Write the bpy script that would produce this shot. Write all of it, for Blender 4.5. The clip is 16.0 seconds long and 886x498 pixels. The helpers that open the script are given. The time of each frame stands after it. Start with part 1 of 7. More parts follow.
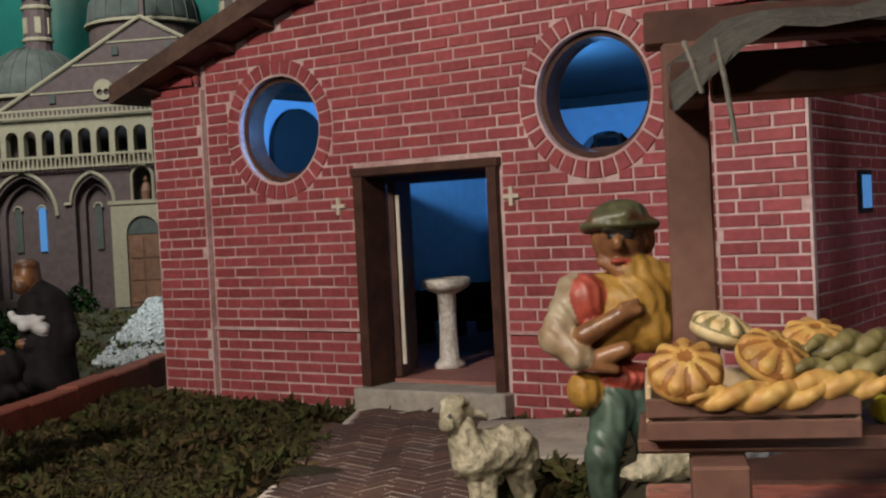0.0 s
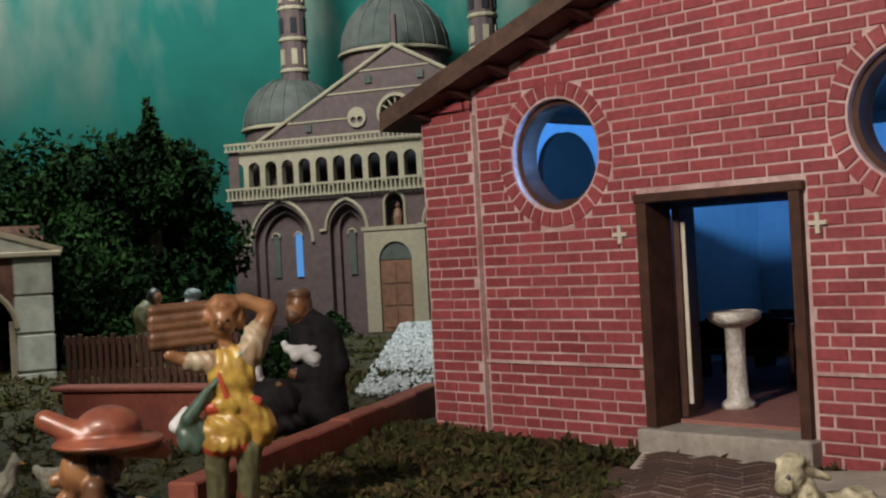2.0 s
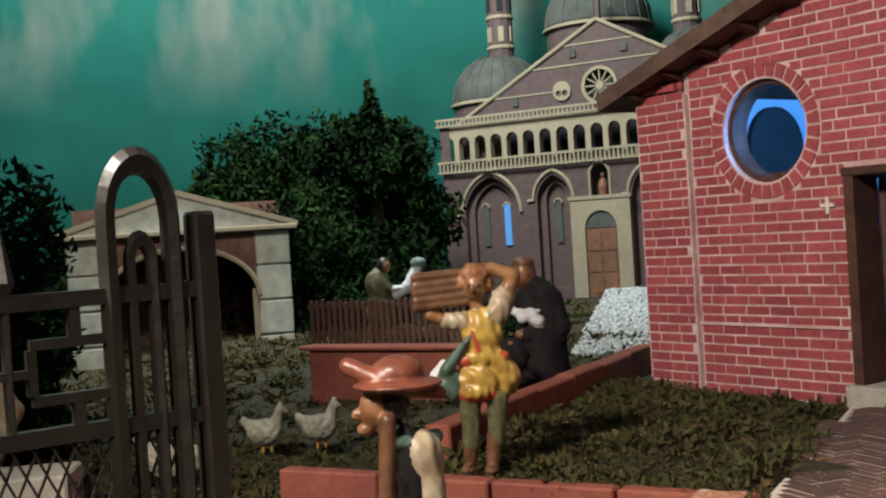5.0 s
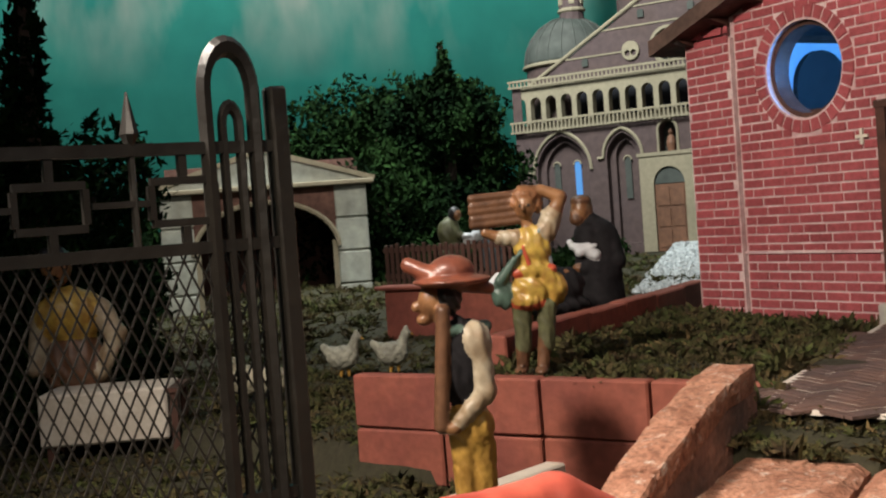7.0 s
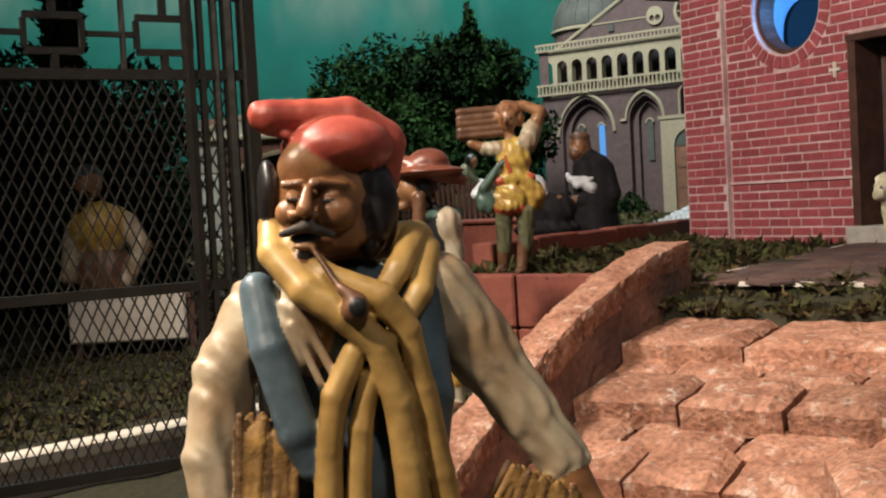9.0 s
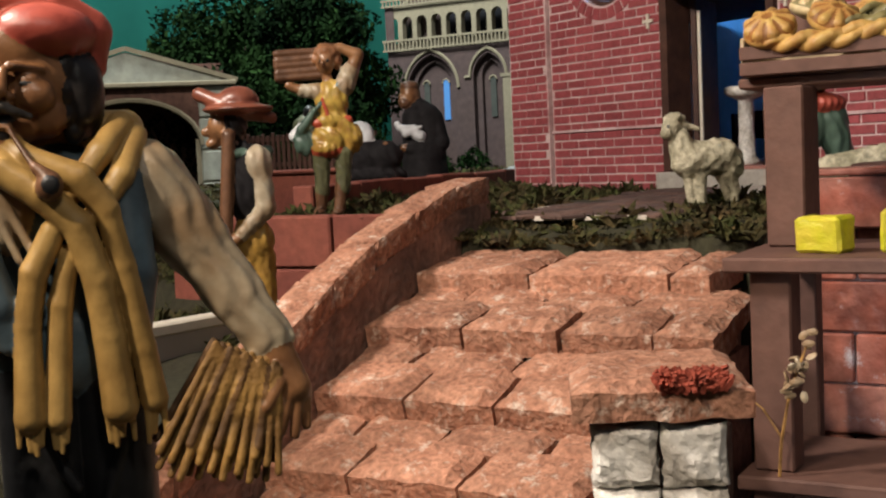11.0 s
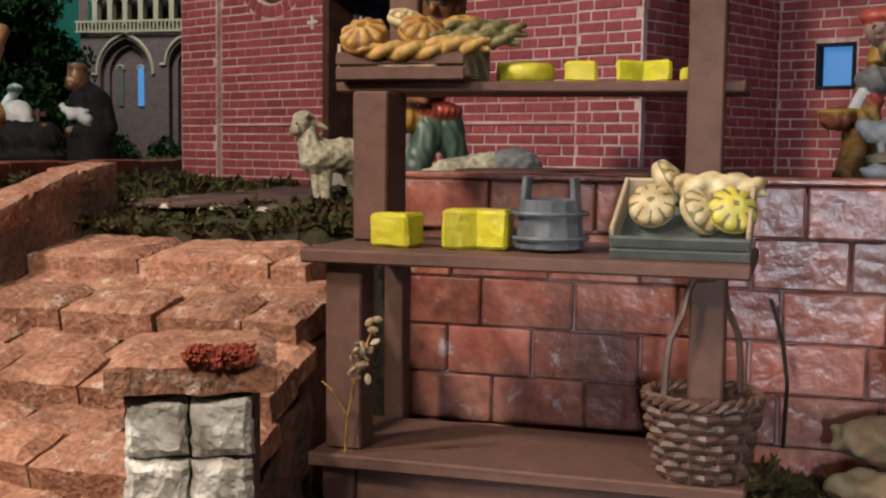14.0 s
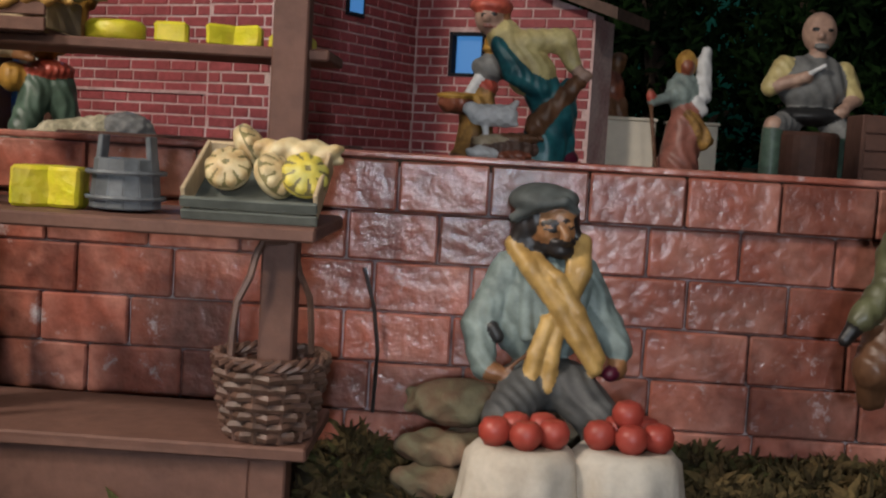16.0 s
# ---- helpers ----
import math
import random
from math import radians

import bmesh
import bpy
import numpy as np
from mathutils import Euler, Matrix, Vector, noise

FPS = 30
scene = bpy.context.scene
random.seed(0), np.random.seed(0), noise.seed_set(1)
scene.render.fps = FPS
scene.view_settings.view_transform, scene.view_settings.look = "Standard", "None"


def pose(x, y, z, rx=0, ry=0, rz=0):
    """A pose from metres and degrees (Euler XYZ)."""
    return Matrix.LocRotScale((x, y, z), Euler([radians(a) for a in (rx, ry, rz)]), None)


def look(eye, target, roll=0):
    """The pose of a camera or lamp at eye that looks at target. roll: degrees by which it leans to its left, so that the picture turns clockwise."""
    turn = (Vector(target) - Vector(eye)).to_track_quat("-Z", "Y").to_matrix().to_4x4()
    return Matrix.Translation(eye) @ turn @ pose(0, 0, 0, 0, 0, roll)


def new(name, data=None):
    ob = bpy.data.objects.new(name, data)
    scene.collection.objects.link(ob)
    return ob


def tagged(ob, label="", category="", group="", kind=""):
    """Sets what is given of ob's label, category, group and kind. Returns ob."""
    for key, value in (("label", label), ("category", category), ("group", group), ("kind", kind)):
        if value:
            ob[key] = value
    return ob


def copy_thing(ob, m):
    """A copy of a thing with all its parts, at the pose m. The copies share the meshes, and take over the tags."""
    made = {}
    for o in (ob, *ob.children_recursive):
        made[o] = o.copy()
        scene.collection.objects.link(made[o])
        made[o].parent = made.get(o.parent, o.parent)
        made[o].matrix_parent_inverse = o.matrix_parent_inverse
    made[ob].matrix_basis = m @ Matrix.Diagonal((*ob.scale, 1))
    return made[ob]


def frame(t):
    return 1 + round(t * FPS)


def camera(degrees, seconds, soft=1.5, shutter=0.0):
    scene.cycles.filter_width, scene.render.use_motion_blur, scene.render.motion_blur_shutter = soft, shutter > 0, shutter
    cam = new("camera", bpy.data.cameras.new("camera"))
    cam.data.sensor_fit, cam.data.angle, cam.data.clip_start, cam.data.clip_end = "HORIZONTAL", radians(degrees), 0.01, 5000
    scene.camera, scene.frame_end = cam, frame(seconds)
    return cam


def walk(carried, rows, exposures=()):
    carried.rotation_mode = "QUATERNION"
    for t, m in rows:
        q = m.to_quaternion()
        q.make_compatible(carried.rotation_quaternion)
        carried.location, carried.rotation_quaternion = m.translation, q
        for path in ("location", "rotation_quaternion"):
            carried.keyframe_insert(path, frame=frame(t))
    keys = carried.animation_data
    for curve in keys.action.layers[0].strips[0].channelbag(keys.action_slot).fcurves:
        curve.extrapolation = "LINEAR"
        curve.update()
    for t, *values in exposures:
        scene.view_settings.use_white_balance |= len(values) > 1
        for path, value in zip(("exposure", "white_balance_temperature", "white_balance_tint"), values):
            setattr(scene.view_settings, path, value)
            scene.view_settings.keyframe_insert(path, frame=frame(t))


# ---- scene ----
cam = camera(41.0, 16.0, soft=2.2)
PATH = [
    (0, (0.01, 0.119, 1.03), (-1.137, 1.757, 0.982), -2.8),
    (0.5, (-0.029, 0.109, 1.024), (-1.263, 1.683, 0.977), -2.4),
    (1, (-0.062, 0.112, 1.031), (-1.379, 1.616, 0.993), -2.4),
    (1.5, (-0.1, 0.143, 1.042), (-1.488, 1.583, 1.04), -2.2),
    (2, (-0.112, 0.149, 1.045), (-1.553, 1.536, 1.054), -3.0),
    (2.5, (-0.114, 0.146, 1.048), (-1.604, 1.482, 1.058), -2.7),
    (3, (-0.1, 0.131, 1.042), (-1.65, 1.394, 1.043), -1.8),
    (3.5, (-0.083, 0.087, 1.05), (-1.684, 1.286, 1.039), -2.8),
    (4, (-0.058, 0.034, 1.056), (-1.665, 1.223, 1.034), -4.4),
    (4.5, (-0.032, 0.006, 1.064), (-1.651, 1.179, 1.033), -4.2),
    (5, (0.01, -0.017, 1.056), (-1.639, 1.115, 1.028), -3.6),
    (5.2, (0.009, -0.033, 1.059), (-1.643, 1.093, 1.022), -3.6),
    (7.5, (0.237, -0.091, 0.949), (-1.505, 0.889, 0.891), -4.1),
    (8, (0.281, -0.096, 0.918), (-1.472, 0.865, 0.86), -3.8),
    (8.5, (0.328, -0.098, 0.884), (-1.43, 0.853, 0.815), -3.5),
    (9, (0.369, -0.1, 0.858), (-1.394, 0.842, 0.777), -3.1),
    (9.5, (0.414, -0.107, 0.831), (-1.331, 0.864, 0.724), -4.2),
    (9.7, (0.418, -0.094, 0.826), (-1.302, 0.92, 0.71), -3.6),
    (12, (0.458, -0.053, 0.819), (-1.132, 1.148, 0.648), -2.6),
    (12.5, (0.478, -0.049, 0.815), (-1.056, 1.222, 0.635), -1.7),
    (13, (0.489, -0.035, 0.814), (-0.979, 1.312, 0.638), -1.3),
    (13.5, (0.522, -0.028, 0.815), (-0.869, 1.399, 0.645), -0.6),
    (14, (0.546, -0.004, 0.816), (-0.778, 1.486, 0.647), 0.7),
    (14.5, (0.566, 0.026, 0.806), (-0.627, 1.623, 0.646), 2.2),
    (15, (0.596, 0.031, 0.801), (-0.497, 1.697, 0.631), 2.8),
    (15.5, (0.609, 0.041, 0.798), (-0.394, 1.763, 0.63), 3.5),
    (16, (0.634, 0.049, 0.799), (-0.263, 1.828, 0.626), 3.4),
]
walk(cam, [(t, look(eye, target, roll)) for t, eye, target, roll in PATH], [(0, -0.13), (2.0, 0.06), (4.0, 0.33), (9.0, 0.42), (10.5, 0.3), (12.0, 0.18), (14.0, 0.0), (16.0, -0.22)])

# ---- light ----
world = bpy.data.worlds.new("World")
scene.world = world
world.use_nodes = True
world.node_tree.nodes["Background"].inputs[0].default_value = (0.62, 0.72, 0.9, 1)
world.node_tree.nodes["Background"].inputs[1].default_value = 0.10


def area_lamp(name, eye, target, watts, size, colour):
    d = bpy.data.lights.new(name, "AREA")
    d.energy, d.size, d.color = watts, size, colour
    ob = new(name, d)
    ob.matrix_world = look(eye, target)
    return ob


def spot_lamp(name, eye, target, watts, cone, blend, size, colour):
    d = bpy.data.lights.new(name, "SPOT")
    d.energy, d.color, d.spot_size, d.spot_blend, d.shadow_soft_size = watts, colour, radians(cone), blend, size
    ob = new(name, d)
    ob.matrix_world = look(eye, target)
    return ob


# two display spots under the ceiling and a low yard spot, in front of the models
spot_lamp("display_spot", (-0.75, -0.6, 2.1), (-0.6, 1.2, 0.85), 182, 95, 0.5, 0.12, (1.0, 0.89, 0.78))
spot_lamp("stair_spot", (0.12, -0.74, 1.72), (-0.27, 0.5, 0.64), 66, 41, 0.35, 0.05, (1.0, 0.84, 0.66))
# unseen area lamp added to brighten the painted sky
area_lamp("sky_fill", (-3.1, 1.5, 3.1), (-4.9, 2.7, 1.75), 145, 0.8, (0.92, 1.0, 0.98))
spot_lamp("yard_spot", (0.85, -0.4, 0.86), (0.36, 1.1, 0.61), 46, 54, 0.6, 0.03, (0.82, 0.89, 1.0))
# unseen spot added to lift the hut front
spot_lamp("hut_fill", (-2.1, 0.95, 2.15), (-3.3, 1.36, 1.0), 62, 44, 0.5, 0.08, (1.0, 0.95, 0.84))
# unseen area lamp added to fill the dark upper yard
area_lamp("upper_yard_fill", (1.1, -0.1, 2.1), (0.15, 1.7, 0.9), 7.5, 0.15, (1.0, 0.9, 0.78))
church_lamp = bpy.data.lights.new("church_lamp", "POINT")
church_lamp.energy, church_lamp.color, church_lamp.shadow_soft_size = 16.0, (0.10, 0.40, 1.0), 0.03
new("church_lamp", church_lamp).location = (-0.98, 1.80, 1.215)

# ---- materials ----


def material(name, colour, rough=0.8, vary=0.25, grain=60.0, bump=0.15, other=None, blot=9.0, metal=0.0, spots=0.5, each=0.0, gloss=0.3, isle=False):
    """Paint, clay, wood, moss: two scales of variation and a fine relief."""
    m = bpy.data.materials.new(name)
    m.use_nodes = True
    nt = m.node_tree
    b = nt.nodes["Principled BSDF"]
    b.inputs["Roughness"].default_value = rough
    b.inputs["Metallic"].default_value = metal
    b.inputs["Specular IOR Level"].default_value = gloss
    co = nt.nodes.new("ShaderNodeTexCoord")
    fine = nt.nodes.new("ShaderNodeTexNoise")
    fine.inputs["Scale"].default_value, fine.inputs["Detail"].default_value = grain, 6
    wide = nt.nodes.new("ShaderNodeTexNoise")
    wide.inputs["Scale"].default_value, wide.inputs["Detail"].default_value = blot, 4
    geo = nt.nodes.new("ShaderNodeNewGeometry")
    for n in (fine, wide):
        nt.links.new(geo.outputs["Position"], n.inputs["Vector"])
    ramp = nt.nodes.new("ShaderNodeValToRGB")
    c = Vector(colour)
    o = Vector(other) if other else c * (1 - vary)
    ramp.color_ramp.elements[0].position, ramp.color_ramp.elements[1].position = spots - 0.14, spots + 0.14
    ramp.color_ramp.elements[0].color, ramp.color_ramp.elements[1].color = (*o, 1), (*c, 1)
    nt.links.new(wide.outputs["Fac"], ramp.inputs["Fac"])
    mix = nt.nodes.new("ShaderNodeMixRGB")
    mix.blend_type = "MULTIPLY"
    mix.inputs["Fac"].default_value = 1.0
    nt.links.new(ramp.outputs["Color"], mix.inputs["Color1"])
    tone = nt.nodes.new("ShaderNodeMapRange")
    tone.inputs["From Min"].default_value, tone.inputs["From Max"].default_value = 0.25, 0.75
    tone.inputs["To Min"].default_value, tone.inputs["To Max"].default_value = 1 - vary, 1 + vary
    nt.links.new(fine.outputs["Fac"], tone.inputs["Value"])
    nt.links.new(tone.outputs["Result"], mix.inputs["Color2"])
    last = mix.outputs["Color"]
    if each:
        info = nt.nodes.new("ShaderNodeObjectInfo")
        hsv = nt.nodes.new("ShaderNodeHueSaturation")
        span = nt.nodes.new("ShaderNodeMapRange")
        span.inputs["To Min"].default_value, span.inputs["To Max"].default_value = 1 - each, 1 + each
        nt.links.new(geo.outputs["Random Per Island"] if isle else info.outputs["Random"], span.inputs["Value"])
        nt.links.new(span.outputs["Result"], hsv.inputs["Value"])
        nt.links.new(last, hsv.inputs["Color"])
        last = hsv.outputs["Color"]
    nt.links.new(last, b.inputs["Base Color"])
    bm_ = nt.nodes.new("ShaderNodeBump")
    bm_.inputs["Strength"].default_value, bm_.inputs["Distance"].default_value = min(1, bump * 2), 0.004
    nt.links.new(fine.outputs["Fac"], bm_.inputs["Height"])
    nt.links.new(bm_.outputs["Normal"], b.inputs["Normal"])
    return m


def sky_paint():
    """Teal painted back wall with smeared white clouds high up."""
    m = material("sky_paint", (0.075, 0.50, 0.40), 0.7, 0.12, 5.0, 0.02, (0.06, 0.42, 0.35), 1.2)
    nt = m.node_tree
    b = nt.nodes["Principled BSDF"]
    old = b.inputs["Base Color"].links[0].from_socket
    geo = nt.nodes.new("ShaderNodeNewGeometry")
    mp = nt.nodes.new("ShaderNodeMapping")
    mp.inputs["Scale"].default_value = (1.7, 1.7, 0.75)
    mp.inputs["Location"].default_value = (0.4, 0.1, 0.35)
    n = nt.nodes.new("ShaderNodeTexNoise")
    n.inputs["Scale"].default_value, n.inputs["Detail"].default_value = 1.5, 4
    nt.links.new(geo.outputs["Position"], mp.inputs["Vector"])
    nt.links.new(mp.outputs["Vector"], n.inputs["Vector"])
    xyz = nt.nodes.new("ShaderNodeSeparateXYZ")
    nt.links.new(geo.outputs["Position"], xyz.inputs["Vector"])
    hi = nt.nodes.new("ShaderNodeMapRange")
    hi.inputs["From Min"].default_value, hi.inputs["From Max"].default_value = 1.72, 2.15
    nt.links.new(xyz.outputs["Z"], hi.inputs["Value"])
    cl = nt.nodes.new("ShaderNodeMapRange")
    cl.inputs["From Min"].default_value, cl.inputs["From Max"].default_value = 0.47, 0.66
    nt.links.new(n.outputs["Fac"], cl.inputs["Value"])
    mul = nt.nodes.new("ShaderNodeMath")
    mul.operation = "MULTIPLY"
    nt.links.new(hi.outputs["Result"], mul.inputs[0])
    nt.links.new(cl.outputs["Result"], mul.inputs[1])
    mix = nt.nodes.new("ShaderNodeMixRGB")
    nt.links.new(mul.outputs["Value"], mix.inputs["Fac"])
    nt.links.new(old, mix.inputs["Color1"])
    mix.inputs["Color2"].default_value = (0.58, 0.68, 0.58, 1)
    nt.links.new(mix.outputs["Color"], b.inputs["Base Color"])
    return m


def glass():
    m = bpy.data.materials.new("window_glass")
    m.use_nodes = True
    b = m.node_tree.nodes["Principled BSDF"]
    b.inputs["Transmission Weight"].default_value, b.inputs["Roughness"].default_value = 1.0, 0.02
    b.inputs["IOR"].default_value, b.inputs["Base Color"].default_value = 1.15, (0.85, 0.93, 1, 1)
    return m


BRICK = material("brick_paint", (0.32, 0.07, 0.075), 0.55, 0.2, 90, 0.25, (0.26, 0.055, 0.06), 14, each=0.14)
BRICK_REST = material("brick_paint_rest", (0.32, 0.07, 0.075), 0.55, 0.2, 90, 0.25, (0.26, 0.055, 0.06), 14, each=0.14, isle=True)
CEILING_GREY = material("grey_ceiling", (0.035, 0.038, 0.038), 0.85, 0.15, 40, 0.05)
MORTAR = material("mortar", (0.58, 0.43, 0.41), 0.8, 0.2, 120, 0.3, (0.44, 0.27, 0.26), 18)
PLASTER_BLUE = material("church_plaster", (0.55, 0.62, 0.68), 0.8, 0.08, 40, 0.05)
TERRACOTTA = material("terracotta_floor", (0.36, 0.16, 0.13), 0.6, 0.15, 50, 0.1)
WOOD_DARK = material("dark_wood", (0.075, 0.033, 0.022), 0.6, 0.35, 45, 0.2, (0.05, 0.022, 0.016), 18)
WOOD_STALL = material("stall_wood", (0.125, 0.062, 0.046), 0.65, 0.18, 70, 0.15, (0.10, 0.05, 0.038), 12)
ROOF_WOOD = material("roof_board", (0.11, 0.066, 0.05), 0.75, 0.3, 60, 0.2)
CLOTH_WHITE = material("white_cloth", (0.50, 0.45, 0.38), 0.85, 0.1, 120, 0.1, (0.42, 0.36, 0.29), 25)
CLOTH_GREY = material("awning_cloth", (0.16, 0.15, 0.13), 0.95, 0.2, 160, 0.4, (0.11, 0.105, 0.09), 20)
MOSS = material("moss", (0.046, 0.054, 0.014), 0.95, 0.5, 160, 0.8, (0.055, 0.036, 0.015), 22, each=0.35, isle=True)
EARTH = material("earth", (0.03, 0.026, 0.014), 0.95, 0.4, 90, 0.8, (0.03, 0.028, 0.014), 14)
PAVER = material("dark_paver", (0.115, 0.066, 0.052), 0.75, 0.25, 120, 0.3, (0.075, 0.05, 0.045), 12, each=0.2)
JOINT_PALE = material("paver_joint", (0.62, 0.55, 0.48), 0.9, 0.2, 120, 0.3)
STONE_PALE = material("pale_stone", (0.40, 0.36, 0.31), 0.9, 0.15, 90, 0.3, (0.3, 0.27, 0.24), 18)
BLOCK = material("red_block", (0.25, 0.075, 0.05), 0.27, 0.35, 60, 0.35, (0.34, 0.15, 0.115), 13, each=0.3, gloss=0.75, spots=0.46)
BLOCK_JOINT = material("block_joint", (0.10, 0.05, 0.045), 0.6, 0.4, 60, 0.4, (0.5, 0.42, 0.42), 16, spots=0.5)
STAIR = material("stair_stone", (0.37, 0.185, 0.12), 0.8, 0.45, 170, 1.0, (0.25, 0.112, 0.07), 34, each=0.22, spots=0.48, gloss=0.2)


def crusted(m, colour, scale, low, high, seed):
    """A pale mineral bloom that lies over the paint in ragged patches."""
    nt = m.node_tree
    b = nt.nodes["Principled BSDF"]
    old = b.inputs["Base Color"].links[0].from_socket
    geo = nt.nodes.new("ShaderNodeNewGeometry")
    shift = nt.nodes.new("ShaderNodeMapping")
    shift.inputs["Location"].default_value = (seed, seed * 0.7, seed * 1.3)
    nt.links.new(geo.outputs["Position"], shift.inputs["Vector"])
    n = nt.nodes.new("ShaderNodeTexNoise")
    n.inputs["Scale"].default_value, n.inputs["Detail"].default_value, n.inputs["Roughness"].default_value = scale, 9, 0.72
    nt.links.new(shift.outputs["Vector"], n.inputs["Vector"])
    fac = nt.nodes.new("ShaderNodeMapRange")
    fac.inputs["From Min"].default_value, fac.inputs["From Max"].default_value = low, high
    nt.links.new(n.outputs["Fac"], fac.inputs["Value"])
    mix = nt.nodes.new("ShaderNodeMixRGB")
    mix.inputs["Color2"].default_value = (*colour, 1)
    nt.links.new(fac.outputs["Result"], mix.inputs["Fac"])
    nt.links.new(old, mix.inputs["Color1"])
    nt.links.new(mix.outputs["Color"], b.inputs["Base Color"])


crusted(STAIR, (0.62, 0.52, 0.43), 58, 0.55, 0.72, 3.0)
# bloom on the blocks, its contrast raised to paint in lamp glare too
crusted(BLOCK, (0.60, 0.53, 0.54), 26, 0.60, 0.74, 8.0)
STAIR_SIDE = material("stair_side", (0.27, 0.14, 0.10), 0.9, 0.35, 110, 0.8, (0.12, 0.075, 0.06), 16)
WHITE_STONE = material("white_stone", (0.80, 0.77, 0.72), 0.9, 0.25, 140, 1.0, (0.45, 0.41, 0.36), 40)
RED_MOSS = material("red_moss", (0.30, 0.06, 0.035), 0.95, 0.5, 150, 1.0)
RED_WALL = material("red_wall", (0.26, 0.078, 0.05), 0.7, 0.2, 60, 0.2, (0.19, 0.055, 0.04), 8)
GRAVEL = material("white_gravel", (0.36, 0.38, 0.38), 0.9, 0.3, 160, 1.0, (0.4, 0.42, 0.42), 60, each=0.2, isle=True)
BAS_WALL = material("basilica_wall", (0.066, 0.042, 0.038), 0.8, 0.2, 40, 0.15, (0.064, 0.042, 0.041), 6)
CREAM = material("cream_trim", (0.22, 0.185, 0.125), 0.8, 0.12, 60, 0.1)
LEAD = material("dome_lead", (0.06, 0.062, 0.055), 0.8, 0.2, 20, 0.1, (0.042, 0.048, 0.042), 5, gloss=0.15)
# near-black: shade painted into recesses, also window frames and the picture panel
DARK = material("black_frame_and_recess_shade", (0.012, 0.012, 0.016), 0.9, 0.2)
DOOR_BROWN = material("brown_door", (0.15, 0.07, 0.04), 0.6, 0.3, 40, 0.1)
MARBLE = material("hut_stone", (0.31, 0.31, 0.26), 0.75, 0.25, 30, 0.15, (0.30, 0.31, 0.27), 12)
HUT_IN = material("hut_brick", (0.12, 0.06, 0.045), 0.9, 0.35, 40, 0.4)
LEAF = material("leaf", (0.0105, 0.025, 0.0065), 0.95, 0.4, 30, 0.1, (0.0028, 0.008, 0.0028), 6, each=0.5, isle=True, gloss=0.04)
BARK = material("bark", (0.06, 0.04, 0.028), 0.9, 0.4, 60, 0.5)
IRON = material("gate_paint", (0.02, 0.017, 0.014), 0.45, 0.3, 60, 0.2, gloss=0.5)
RAIL_WHITE = material("white_rail", (0.62, 0.56, 0.46), 0.6, 0.08, 40, 0.05)
FLOOR_GREY = material("room_floor", (0.22, 0.18, 0.15), 0.8, 0.15, 20, 0.05)
ROOM = material("room_wall", (0.30, 0.26, 0.22), 0.9, 0.06, 12, 0.03)
GLASS = glass()

# ---- builders ----


def finish(name, bm, mat, smooth=False):
    me = bpy.data.meshes.new(name)
    bmesh.ops.recalc_face_normals(bm, faces=bm.faces)
    bm.to_mesh(me)
    bm.free()
    for m in mat if isinstance(mat, (list, tuple)) else [mat]:
        me.materials.append(m)
    if smooth:
        me.polygons.foreach_set("use_smooth", [True] * len(me.polygons))
    return me


def part(name, bm, mat, parent, label="", smooth=False, kind=""):
    ob = new(name, finish(name, bm, mat, smooth))
    ob.parent = parent
    return tagged(ob, label, kind=kind)


def thing(name, label, category, m=None, group="", kind=""):
    ob = new(name)
    ob.empty_display_size = 0.02
    if m is not None:
        ob.matrix_basis = m
    return tagged(ob, label, category, group, kind)


def solid(name, bm, mat, label, category, m=None, kind="", smooth=False, group=""):
    ob = new(name, finish(name, bm, mat, smooth))
    if m is not None:
        ob.matrix_basis = m
    return tagged(ob, label, category, group, kind)


def add_box(bm, x0, x1, y0, y1, z0, z1, bevel=0.0, m=None, jit=0.0):
    r = bmesh.ops.create_cube(bm, size=1)
    vs = r["verts"]
    for v in vs:
        v.co = Vector((x0 + (v.co.x + 0.5) * (x1 - x0), y0 + (v.co.y + 0.5) * (y1 - y0), z0 + (v.co.z + 0.5) * (z1 - z0)))
        if jit:
            v.co += Vector((random.uniform(-jit, jit), random.uniform(-jit, jit), random.uniform(-jit, jit)))
    if bevel:
        es = list({e for v in vs for e in v.link_edges})
        r2 = bmesh.ops.bevel(bm, geom=es, offset=bevel, segments=1, affect="EDGES", profile=0.6)
        vs = list({v for f in r2["faces"] for v in f.verts} | {v for v in vs if v.is_valid})
    if m is not None:
        bmesh.ops.transform(bm, matrix=m, verts=vs)
    return bm


def boxed(*a, **k):
    return add_box(bmesh.new(), *a, **k)


